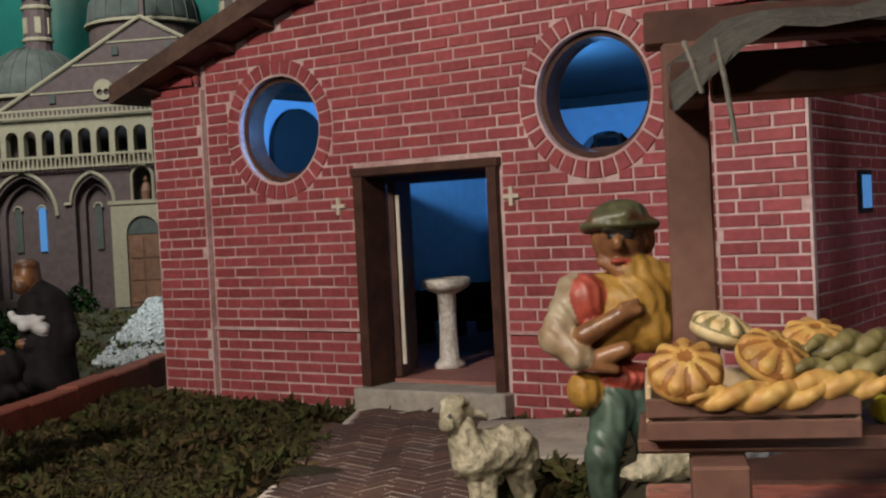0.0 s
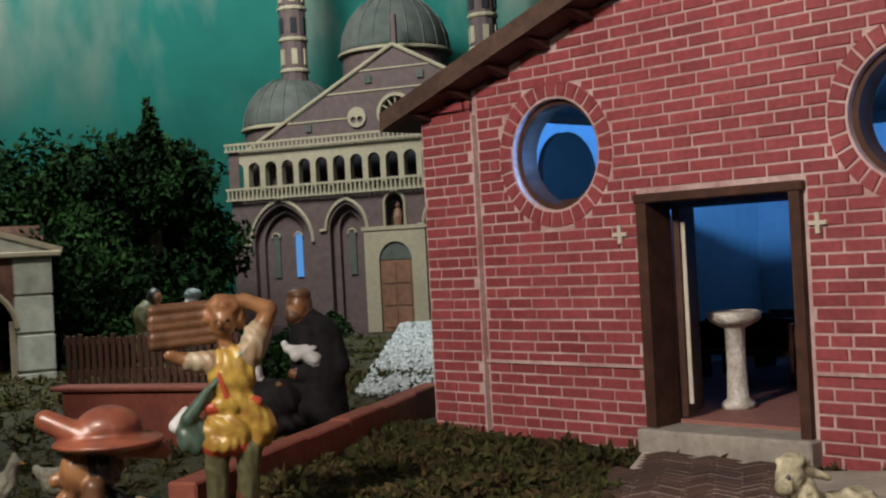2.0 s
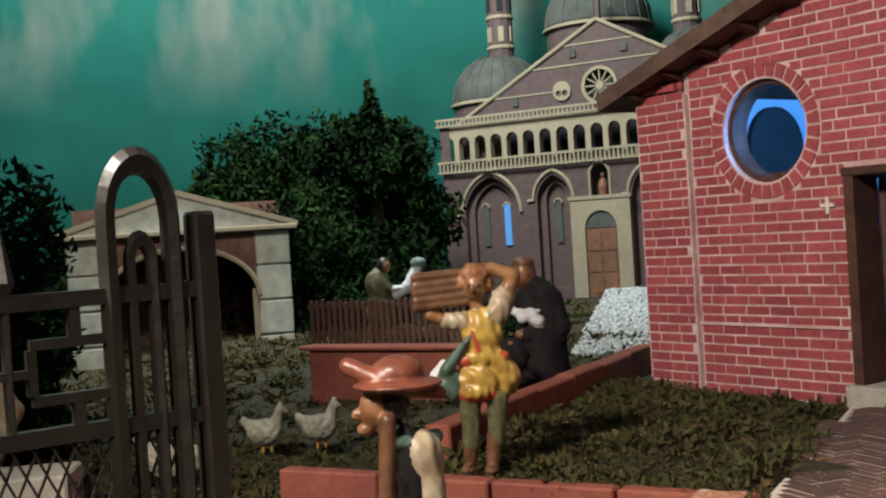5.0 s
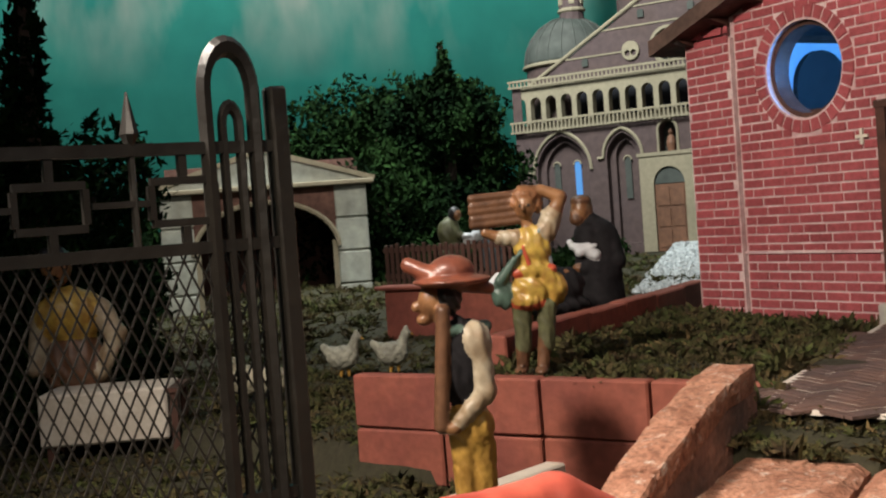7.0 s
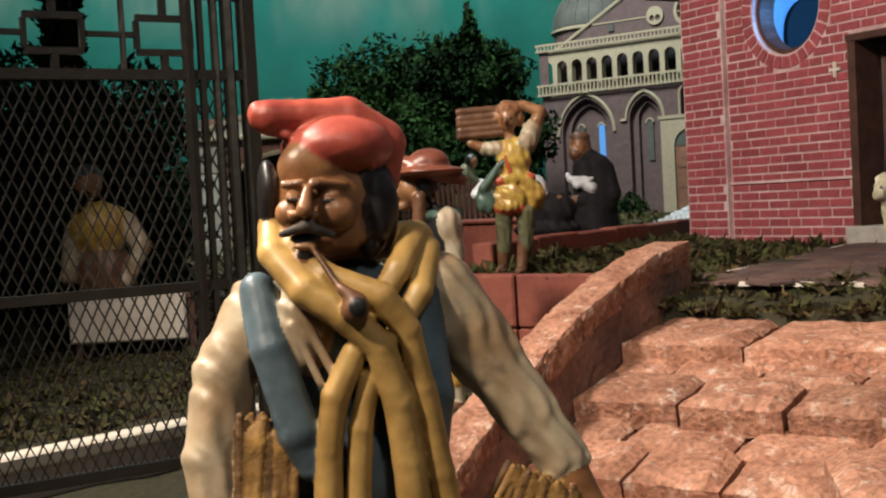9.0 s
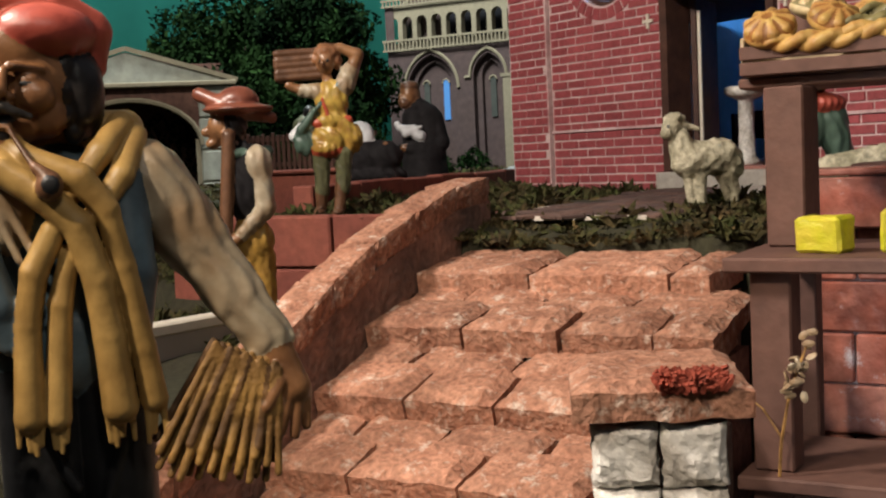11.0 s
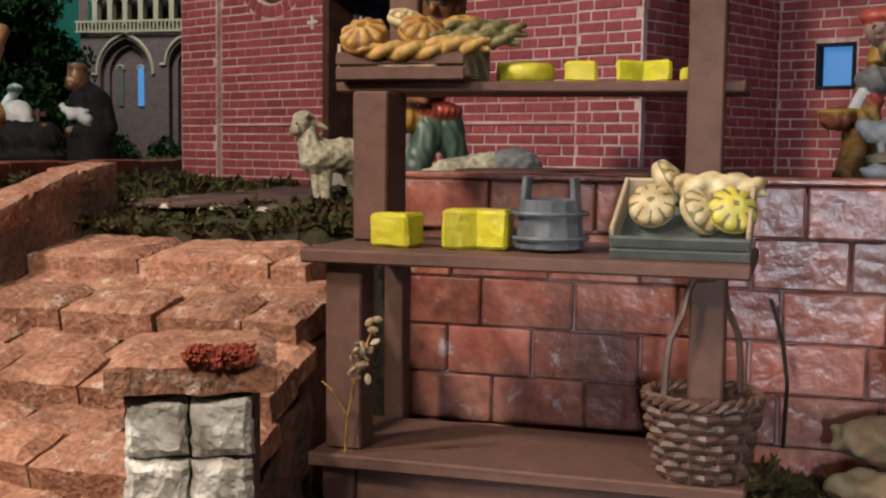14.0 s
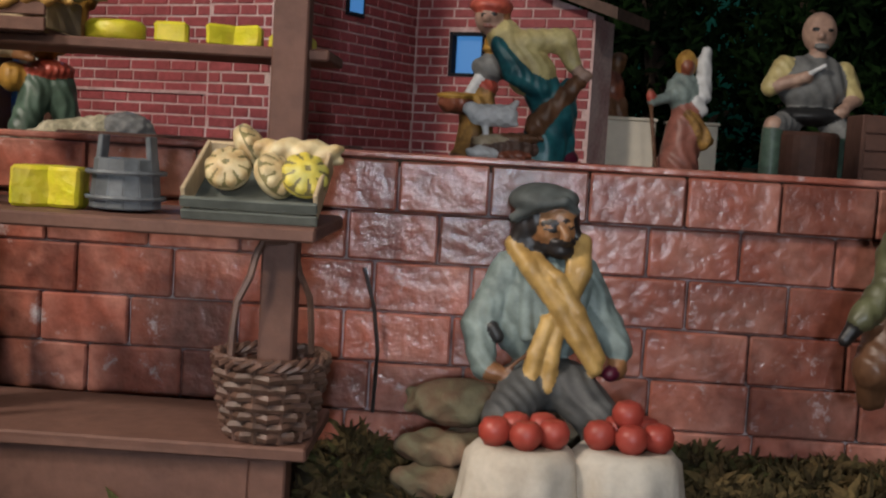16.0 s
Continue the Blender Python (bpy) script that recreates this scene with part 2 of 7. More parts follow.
def add_tube(bm, pts, radii, sides=8, cap=True):
    """A tapered tube along points."""
    rings = []
    pts = [Vector(p) for p in pts]
    if not isinstance(radii, (list, tuple)):
        radii = [radii] * len(pts)
    ref = None
    for i, p in enumerate(pts):
        d = (pts[min(i + 1, len(pts) - 1)] - pts[max(i - 1, 0)]).normalized()
        if ref is None:
            ref = d.orthogonal().normalized()
        ref = (ref - d * ref.dot(d))
        ref = ref.normalized() if ref.length > 1e-5 else d.orthogonal().normalized()
        b = d.cross(ref)
        rings.append([bm.verts.new(p + (ref * math.cos(2 * math.pi * k / sides) + b * math.sin(2 * math.pi * k / sides)) * radii[i]) for k in range(sides)])
    for r0, r1 in zip(rings, rings[1:]):
        for k in range(sides):
            bm.faces.new((r0[k], r0[(k + 1) % sides], r1[(k + 1) % sides], r1[k]))
    if cap:
        bm.faces.new(rings[0][::-1])
        bm.faces.new(rings[-1])
    return bm


def add_lathe(bm, prof, sides=24, centre=(0, 0, 0)):
    """A turned form from (radius, height) rows."""
    c = Vector(centre)
    rings = [[bm.verts.new(c + Vector((r * math.cos(2 * math.pi * k / sides), r * math.sin(2 * math.pi * k / sides), z))) for k in range(sides)] for r, z in prof]
    for r0, r1 in zip(rings, rings[1:]):
        for k in range(sides):
            bm.faces.new((r0[k], r0[(k + 1) % sides], r1[(k + 1) % sides], r1[k]))
    bm.faces.new(rings[0][::-1])
    bm.faces.new(rings[-1])
    return bm


def holed(outer, holes, y0, y1):
    """An upright slab from an outline in x, z with holes, between two depths."""
    bm = bmesh.new()
    es = []
    for loop in [outer, *holes]:
        vs = [bm.verts.new((x, y0, z)) for x, z in loop]
        es += [bm.edges.new((vs[i], vs[(i + 1) % len(vs)])) for i in range(len(vs))]
    bmesh.ops.triangle_fill(bm, use_beauty=True, use_dissolve=False, edges=es, normal=(0, -1, 0))
    r = bmesh.ops.extrude_face_region(bm, geom=list(bm.faces))
    for v in r["geom"]:
        if isinstance(v, bmesh.types.BMVert):
            v.co.y = y1
    return bm


def circle(x, z, r, n=36):
    return [(x + r * math.cos(2 * math.pi * k / n), z + r * math.sin(2 * math.pi * k / n)) for k in range(n)]


def arch(x0, x1, z0, z1, n=12, point=0.0):
    """Outline of an arched opening; point lifts its crown."""
    c, r = (x0 + x1) / 2, (x1 - x0) / 2
    top = [(c + r * math.cos(math.pi * k / n), z1 - r * (1 + point) + r * (1 + point) * math.sin(math.pi * k / n) ** (1 if not point else 0.8)) for k in range(n + 1)]
    return [(x0, z0), (x1, z0)] + top


def gothic(x0, x1, z0, z1, rise, n=10):
    """Outline of a pointed opening: two arcs that meet at the crown; rise is the arcs' height."""
    h, c = (x1 - x0) / 2, (x0 + x1) / 2
    r = (h * h + rise * rise) / (2 * h)
    end = math.atan2(rise, r - h)
    right = [(c + h - r + r * math.cos(end * k / n), z1 - rise + r * math.sin(end * k / n)) for k in range(n + 1)]
    left = [(2 * c - x, z) for x, z in right[:-1]][::-1]
    return [(x0, z0), (x1, z0)] + right + left


def polar(ang):
    return pose(0, 0, 0, 0, 0, ang)


FRONT = polar(25)   # the frame of stall, block wall and basilica


# ---- the room and the display's ground ----
solid("floor", boxed(-7, 4, -3.5, 7, -0.06, 0.0), FLOOR_GREY, "grey floor of the exhibition room", "floor", kind="structure")
solid("wall_south", boxed(-7, 4, -3.6, -3.5, 0, 3.2), ROOM, "plain beige room wall", "wall", kind="structure")
solid("wall_east", boxed(4, 4.1, -3.6, 7, 0, 3.2), ROOM, "plain beige room wall", "wall", kind="structure")

# painted sky: a back wall that curves round the left side
bm = bmesh.new()
arc = [Vector((-4.7, -1.2 + 0.4 * k, 0)) for k in range(11)]
arc += [Vector((-2.8 - 1.9 * math.cos(radians(9 * k)), 3.2 + 1.9 * math.sin(radians(9 * k)), 0)) for k in range(1, 11)]
arc += [Vector((-2.8 + 0.4 * k, 5.1, 0)) for k in range(1, 14)]
arc = [FRONT @ p for p in arc]
low = [bm.verts.new((p.x, p.y, 0.2)) for p in arc]
top = [bm.verts.new((p.x, p.y, 3.3)) for p in arc]
for i in range(len(arc) - 1):
    bm.faces.new((low[i], low[i + 1], top[i + 1], top[i]))
bmesh.ops.solidify(bm, geom=list(bm.faces), thickness=0.04)
solid("backdrop", bm, sky_paint(), "teal painted sky wall with pale clouds", "backdrop", kind="structure", smooth=True)


def ground_height(x, y):
    """Levels of the display: the church terrace and the lower yards round it."""
    p = FRONT.inverted() @ Vector((x, y, 0))
    u, n = p.x, p.y
    z = 0.735
    if u > 0.03:
        z = 0.772 if n > 1.12 else 0.47
    elif u > -0.37:
        z = 0.722 if n > 0.98 else 0.45
        if n > 1.06:
            z = 0.733
    elif u < -0.9:
        z = 0.63 + min(0.12, max(0, (n - 1.9) * 0.14))
        if n < 1.3:
            z = 0.58
    elif n < 1.31:
        z = 0.57
    z += 0.010 * noise.noise((x * 9, y * 9, 0)) + 0.014 * noise.noise((x * 3, y * 3, 3))
    return z


def ground_sheet():
    bm = bmesh.new()
    rows = []
    nu, nn = 230, 170
    for j in range(nn + 1):
        row = []
        for i in range(nu + 1):
            u, n = -4.7 + 6.9 * i / nu, 0.1 + 4.98 * j / nn
            p = FRONT @ Vector((u, n, 0))
            row.append(bm.verts.new((p.x, p.y, ground_height(p.x, p.y))))
        rows.append(row)
    for j in range(nn):
        for i in range(nu):
            bm.faces.new((rows[j][i], rows[j][i + 1], rows[j + 1][i + 1], rows[j + 1][i]))
    return bm


solid("ground", ground_sheet(), EARTH, "dark earth ground of the display with moss", "ground", kind="structure", smooth=True)

# ---- the red brick church ----
XC, YF = -1.045, 1.592
XL, XR = -1.632, -0.46
BASE = 0.735


def roof_z(x):
    return 1.284 + 0.325 * (0.587 - abs(x - XC))


church = thing("church", "small red brick chapel with white mortar and two round windows", "chapel")
WINDOWS = ((-1.345, 1.195), (-0.757, 1.195))
HOLE, RING = 0.089, 0.118
DOOR = (-1.178, -0.918, 0.775, 1.105)
outline = [(XL, BASE - 0.02), (DOOR[0], BASE - 0.02), (DOOR[0], DOOR[3]), (DOOR[1], DOOR[3]), (DOOR[1], BASE - 0.02), (XR, BASE - 0.02), (XR, roof_z(XR)), (XC, roof_z(XC)), (XL, roof_z(XL))]
front_wall = part("front_wall", holed(outline, [circle(x, z, HOLE) for x, z in WINDOWS], YF, YF + 0.05), MORTAR, church, "white mortared front wall")
side_wall_r = part("side_wall", boxed(XR - 0.04, XR, YF + 0.05, 2.6, BASE - 0.02, roof_z(XR)), MORTAR, church)
side_wall_l = part("side_wall", boxed(XL, XL + 0.04, YF + 0.05, 2.6, BASE - 0.02, roof_z(XL)), PLASTER_BLUE, church)
part("back_wall", holed([(XL, BASE), (XR, BASE), (XR, roof_z(XR)), (XC, roof_z(XC)), (XL, roof_z(XL))], [arch(-1.33, -1.17, 1.0, 1.22)], 2.6, 2.64), PLASTER_BLUE, church, "blue lit inner back wall with an arched niche")
# near-black sheet paints the shade inside the niche
part("niche_back", boxed(-1.36, -1.14, 2.68, 2.7, 0.95, 1.3), DARK, church)
part("chapel_floor", boxed(XL + 0.04, XR - 0.04, YF + 0.05, 2.6, 0.765, 0.778), TERRACOTTA, church, "terracotta inner floor")
part("threshold", boxed(DOOR[0] - 0.01, DOOR[1] + 0.012, YF - 0.03, YF + 0.052, 0.72, 0.772, 0.003, jit=0.002), STONE_PALE, church, "pale stone door sill")
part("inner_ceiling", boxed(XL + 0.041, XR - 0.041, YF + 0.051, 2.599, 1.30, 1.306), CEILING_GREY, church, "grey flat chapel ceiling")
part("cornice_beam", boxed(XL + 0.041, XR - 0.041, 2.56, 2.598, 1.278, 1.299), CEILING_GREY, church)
# added board: keeps the church lamp's light off the lower interior
part("lamp_block_board", boxed(XL + 0.041, XR - 0.041, YF + 0.052, 2.16, 1.112, 1.124), WOOD_DARK, church, "dark board added under the windows to shade the lower chapel")
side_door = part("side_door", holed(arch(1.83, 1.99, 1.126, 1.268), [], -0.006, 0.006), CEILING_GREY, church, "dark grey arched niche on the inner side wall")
side_door.matrix_basis = pose(XL + 0.048, 0, 0, 0, 0, 90)
# roof: two boarded slopes with an overhang, rafter ends under them
for s in (-1, 1):
    x_e, x_a = XC + s * 0.645, XC
    roof = None
    for y0, y1 in ((YF - 0.064, YF + 0.15), (YF + 0.152, YF + 0.4), (YF + 0.402, 2.72)):
        bm = bmesh.new()
        vs = []
        for dz in (0.002, 0.034):
            vs += [bm.verts.new((x, y, roof_z(x) + dz)) for x, y in ((x_e, y0), (x_e, y1), (x_a, y1), (x_a, y0))]
        for f in ((0, 1, 2, 3), (4, 5, 6, 7), (0, 1, 5, 4), (1, 2, 6, 5), (2, 3, 7, 6), (3, 0, 4, 7)):
            bm.faces.new([vs[i] for i in f])
        board = part("roof_board", bm, ROOF_WOOD, church, "dark brown roof board")
        roof = roof or board
    for k in range(7):
        x = XC + s * (0.575 - 0.09 * k)
        z = roof_z(x)
        bm = bmesh.new()
        vs = [bm.verts.new((x + dx, y, z + dz)) for dx in (-0.011, 0.011) for y, dz in ((YF - 0.058, 0.0), (YF - 0.004, -0.014), (YF - 0.004, 0.0))]
        for f in ((0, 1, 2), (3, 4, 5), (0, 1, 4, 3), (1, 2, 5, 4), (2, 0, 3, 5)):
            bm.faces.new([vs[i] for i in f])
        part("rafter", bm, WOOD_DARK, roof)

for x, z in WINDOWS:
    win = part("round_window", holed(circle(x, z, HOLE + 0.001, 40), [circle(x, z, HOLE - 0.009, 40)], YF + 0.012, YF + 0.05), WOOD_DARK, church, "round window with dark frame and blue glow")
    pane = part("pane", holed(circle(x, z, HOLE - 0.008, 40), [], YF + 0.036, YF + 0.038), GLASS, win)
    pane.visible_shadow = False
# door frame and its opened leaf
frame_d = part("door_frame", boxed(DOOR[0] - 0.004, DOOR[0] + 0.014, YF - 0.012, YF + 0.05, 0.773, DOOR[3]), WOOD_DARK, church, "dark brown wooden door frame")
part("jamb", boxed(DOOR[1] - 0.012, DOOR[1] + 0.004, YF - 0.012, YF + 0.05, 0.773, DOOR[3]), WOOD_DARK, frame_d)
part("lintel", boxed(DOOR[0] - 0.008, DOOR[1] + 0.008, YF - 0.014, YF + 0.05, DOOR[3], DOOR[3] + 0.014, 0.002), WOOD_DARK, frame_d)
leaf = part("door_leaf", boxed(0, 0.012, 0, 0.125, 0.779, DOOR[3] - 0.006, 0.002), WOOD_DARK, church, "brown door leaf standing open inward")
leaf.matrix_basis = pose(DOOR[0] + 0.016, YF + 0.05, 0, 0, 0, 24)
edge = part("door_edge", boxed(0.0121, 0.018, 0.004, 0.012, 0.8, DOOR[3] - 0.03), RAIL_WHITE, leaf, "pale painted door edge")
leaf2 = part("door_leaf", boxed(-0.012, 0, 0, 0.125, 0.779, DOOR[3] - 0.006, 0.002), WOOD_DARK, church, "brown door leaf standing open inward")
leaf2.matrix_basis = pose(DOOR[1] - 0.014, YF + 0.05, 0, 0, 0, -30)

# font, pews and a picture inside
font = thing("baptismal_font", "white stone baptismal font on a round pedestal", "font", pose(-1.15, 1.78, 0.778))
part("basin", add_lathe(bmesh.new(), [(0.02, 0.128), (0.036, 0.136), (0.042, 0.142), (0.042, 0.152), (0.036, 0.154), (0.03, 0.146)]), WHITE_STONE, font, smooth=True)
part("pedestal", add_lathe(bmesh.new(), [(0.027, 0.0), (0.027, 0.008), (0.017, 0.016), (0.015, 0.07), (0.016, 0.126), (0.022, 0.13)]), WHITE_STONE, font, smooth=True)


def pew(x, y):
    p = thing("pew", "dark wooden pew in the chapel", "pew", pose(x, y, 0.778), "pews in the chapel")
    part("seat", boxed(-0.11, 0.11, -0.03, 0.03, 0.05, 0.058), WOOD_DARK, p)
    part("backrest", boxed(-0.11, 0.11, 0.03, 0.037, 0.058, 0.115), WOOD_DARK, p)
    for s in (-1, 1):
        part("end_panel", boxed(s * 0.11 - 0.004, s * 0.11 + 0.004, -0.03, 0.04, 0.0, 0.11), WOOD_DARK, p)
    return p


pew_a = pew(-1.03, 1.98)
for k in range(1, 4):
    copy_thing(pew_a, pose(-1.03, 1.98 + 0.12 * k, 0.778))
    copy_thing(pew_a, pose(-1.33, 1.98 + 0.12 * k, 0.778))
pic = thing("wall_picture", "small dark framed picture on the chapel wall", "picture", pose(-1.24, 2.596, 1.17))
part("frame", holed([(-0.035, -0.04), (0.035, -0.04), (0.035, 0.04), (-0.035, 0.04)], [[(-0.027, -0.032), (0.027, -0.032), (0.027, 0.032), (-0.027, 0.032)]], -0.012, 0.0), WOOD_DARK, pic)
part("panel", boxed(-0.027, 0.027, -0.006, -0.001, -0.032, 0.032), DARK, pic)

# small crosses set into the brick beside the door
for x in (-1.219, -0.893):
    bm = boxed(-0.003, 0.003, -0.004, 0, -0.014, 0.014)
    add_box(bm, -0.013, -0.0032, -0.004, 0, -0.003, 0.003)
    add_box(bm, 0.0032, 0.013, -0.004, 0, -0.003, 0.003)
    solid("wall_cross", bm, RAIL_WHITE, "small white cross set into the brick wall", "cross", pose(x, YF - 0.003, 1.061), group="crosses beside the door")

# wing behind the chapel's corner
wing = thing("chapel_wing", "low red brick wing with a small blue window", "building")
WY = 2.05
wing_out = [(XR, 0.72), (-0.10, 0.72), (-0.10, 1.045), (XR, 1.17)]
WWIN = (-0.385, -0.312, 0.93, 1.012)
wing_wall = part("front_wall", holed(wing_out, [[(WWIN[0], WWIN[2]), (WWIN[1], WWIN[2]), (WWIN[1], WWIN[3]), (WWIN[0], WWIN[3])]], WY, WY + 0.04), MORTAR, wing)
part("side_wall", boxed(-0.14, -0.10, WY + 0.04, WY + 0.1, 0.72, 1.04), MORTAR, wing)
bm = bmesh.new()
vs = [bm.verts.new((x, y, z + dz)) for dz in (0.0, 0.02) for x, y, z in ((XR + 0.002, WY - 0.06, 1.175), (-0.04, WY - 0.06, 1.03), (-0.04, WY + 0.12, 1.03), (XR + 0.002, WY + 0.12, 1.175))]
for f in ((0, 1, 2, 3), (4, 5, 6, 7), (0, 1, 5, 4), (1, 2, 6, 5), (2, 3, 7, 6), (3, 0, 4, 7)):
    bm.faces.new([vs[i] for i in f])
part("roof", bm, ROOF_WOOD, wing, "brown boarded lean-to roof")
wwin = part("window", holed([(WWIN[0], WWIN[2]), (WWIN[1], WWIN[2]), (WWIN[1], WWIN[3]), (WWIN[0], WWIN[3])], [[(WWIN[0] + 0.006, WWIN[2] + 0.006), (WWIN[1] - 0.006, WWIN[2] + 0.006), (WWIN[1] - 0.006, WWIN[3] - 0.006), (WWIN[0] + 0.006, WWIN[3] - 0.006)]], WY - 0.004, WY + 0.03), DARK, wing, "small window lit blue from inside")
GLOW = bpy.data.materials.new("blue_lamp_glow")
GLOW.use_nodes = True
GLOW.node_tree.nodes["Principled BSDF"].inputs["Base Color"].default_value = (0.02, 0.05, 0.1, 1)
GLOW.node_tree.nodes["Principled BSDF"].inputs["Emission Color"].default_value = (0.10, 0.36, 0.85, 1)
GLOW.node_tree.nodes["Principled BSDF"].inputs["Emission Strength"].default_value = 0.55
part("pane", boxed(WWIN[0] + 0.005, WWIN[1] - 0.005, WY + 0.016, WY + 0.02, WWIN[2] + 0.005, WWIN[3] - 0.005), GLOW, wwin, "blue lit pane")

side_win = part("side_window", boxed(XR + 0.0035, XR + 0.007, 1.79, 1.848, 1.012, 1.072), DARK, church, "small window lit blue from inside")
part("pane", boxed(XR + 0.0072, XR + 0.0085, 1.798, 1.84, 1.019, 1.065), GLOW, side_win)

# ---- walls of the terrace ----


def block_mesh(w, h, d, bev=0.0022):
    bm = bmesh.new()
    add_box(bm, -w / 2, w / 2, -d, 0, -h / 2, h / 2, bev)
    return finish("block", bm, BLOCK)


block_wall = thing("block_wall", "retaining wall of large glazed red blocks", "wall", FRONT.copy(), kind="structure")
part("core", boxed(0.045, 2.1, 1.09, 1.14, 0.40, 0.772), BLOCK_JOINT, block_wall, "pale and dark joints")
for row in range(6):
    z = 0.781 - 0.0565 * (row + 0.5)
    u = 0.046
    while u < 2.05:
        w = (0.112 if row % 2 == 0 or u > 0.05 else 0.058) + random.uniform(-0.012, 0.012)
        me = block_mesh(w - 0.0026, 0.0545, 0.012 + (0.012 if row == 0 else 0))
        ob = new("block", me)
        ob.parent = block_wall
        ob.matrix_basis = pose(u + w / 2, 1.0915 + random.uniform(-0.0015, 0.0015), z, random.uniform(-0.6, 0.6), random.uniform(-0.4, 0.4), 0)
        u += w
part("coping", boxed(0.045, 2.1, 1.078, 1.16, 0.7815, 0.789, 0.002), BLOCK, block_wall, "worn top of the block wall")

red_wall = thing("terrace_wall", "low dark red painted wall along the terrace", "wall", FRONT.copy(), kind="structure")
for k in range(4):
    for row in range(2):
        part("block", boxed(-1.06 + 0.17 * k, -0.895 + 0.17 * k, 1.285, 1.315, 0.655 - 0.085 * row, 0.738 - 0.085 * row, 0.003, jit=0.001), RED_WALL, red_wall)
part("footing", boxed(-1.06, -0.385, 1.287, 1.315, 0.45, 0.568), RED_WALL, red_wall)
low_wall = thing("garden_wall", "low red wall between garden and terrace", "wall", FRONT.copy(), kind="structure")
for k in range(6):
    m = pose(-0.875 - 0.012 * k, 1.42 + 0.17 * k, 0, 0, 0, 4)
    part("segment", boxed(-0.02, 0.02, 0, 0.168, 0.55, 0.782 + 0.002 * (k % 2), 0.003, m=m, jit=0.001), RED_WALL, low_wall)
garden_box = thing("planting_box", "low red painted planter wall below the picket fence", "planter", FRONT.copy())
part("front_board", boxed(-1.72, -1.30, 2.24, 2.27, 0.66, 0.795, 0.004), RED_WALL, garden_box)
part("coping", boxed(-1.74, -1.28, 2.225, 2.285, 0.7955, 0.806, 0.003), RED_WALL, garden_box)

# ---- the stairs ----
stairs = thing("stairs", "wide terracotta stone steps with worn edges", "stairs", FRONT.copy(), kind="structure")
# front edge of each sloping step: distance, height there, drop to the next one's back, right end
STEPS = ((0.894, 0.698, 0.023, 0.012), (0.785, 0.655, 0.026, 0.048), (0.689, 0.604, 0.028, 0.062), (0.60, 0.552, 0.028, 0.066), (0.51, 0.50, 0.028, 0.07), (0.42, 0.45, 0.028, 0.07))
STEP_LEFT = -0.332


def worn_slab(w, d, h):
    bm = bmesh.new()
    bmesh.ops.create_grid(bm, x_segments=max(3, int(w / 0.012)), y_segments=max(3, int(d / 0.012)), size=0.5)
    for v in bm.verts:
        x, y = v.co.x * w, v.co.y * d
        e = min(w / 2 - abs(x), (y + d / 2) * 1.0)
        z = -0.007 * max(0, 1 - e / 0.009) ** 2 + 0.0036 * noise.noise((x * 45 + w * 90, y * 45, h * 70)) + 0.0018 * noise.noise((x * 150, y * 150, w))
        v.co = Vector((x, y + (0.003 * noise.noise((x * 60, w * 50, 1)) if y < -d * 0.45 else 0), z))
    rim = [e for e in bm.edges if e.is_boundary]
    r = bmesh.ops.extrude_edge_only(bm, edges=rim)
    for v in r["geom"]:
        if isinstance(v, bmesh.types.BMVert):
            v.co.z = -h + 0.002 * noise.noise((v.co.x * 60, v.co.y * 60, 5))
    return bm


random.seed(21)
back_n, back_z = 1.055, 0.713
for i, (n0, z0, drop, ur) in enumerate(STEPS):
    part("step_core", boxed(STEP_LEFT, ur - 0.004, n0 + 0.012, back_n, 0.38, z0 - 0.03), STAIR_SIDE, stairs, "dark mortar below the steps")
    slope = math.degrees(math.atan2(back_z - z0, back_n - n0))
    run = math.hypot(back_n - n0, back_z - z0)
    # a row of nosing stones, and a row laid behind it with shifted joints
    rows = ((0.0, run * 0.62, 0.0, 0.034), (run * 0.62, run + 0.012, 0.45, 0.026)) if i else ((0.0, run, 0.0, 0.032),)
    for r0, r1, shift, thick in rows:
        wide = 0.105 if i else 0.15
        u = STEP_LEFT - wide * shift
        while u < ur - 0.012:
            w = wide + random.uniform(-0.014, 0.014)
            a, b = max(u, STEP_LEFT), min(u + w, ur)
            if ur - b < 0.03:
                b = ur
            if b - a > 0.014:
                s = part("tread_stone", worn_slab(b - a - 0.0045, r1 - r0 - 0.002, thick), STAIR, stairs)
                mid = (r0 + r1) / 2 / run
                s.matrix_basis = pose((a + b) / 2, n0 + (back_n - n0) * mid + random.uniform(-0.003, 0.003), z0 + (back_z - z0) * mid + random.uniform(-0.002, 0.0015), slope + random.uniform(-1.2, 1.2), random.uniform(-0.9, 0.9), random.uniform(-1.2, 1.2))
            u = b if b == ur else u + w
    back_n, back_z = n0 + 0.004, z0 - drop

PAR = tuple((-0.353, n, z) for n, z in ((1.085, 0.790), (1.0, 0.782), (0.905, 0.758), (0.82, 0.731), (0.74, 0.698), (0.66, 0.658), (0.58, 0.614), (0.495, 0.568), (0.405, 0.52), (0.31, 0.47)))


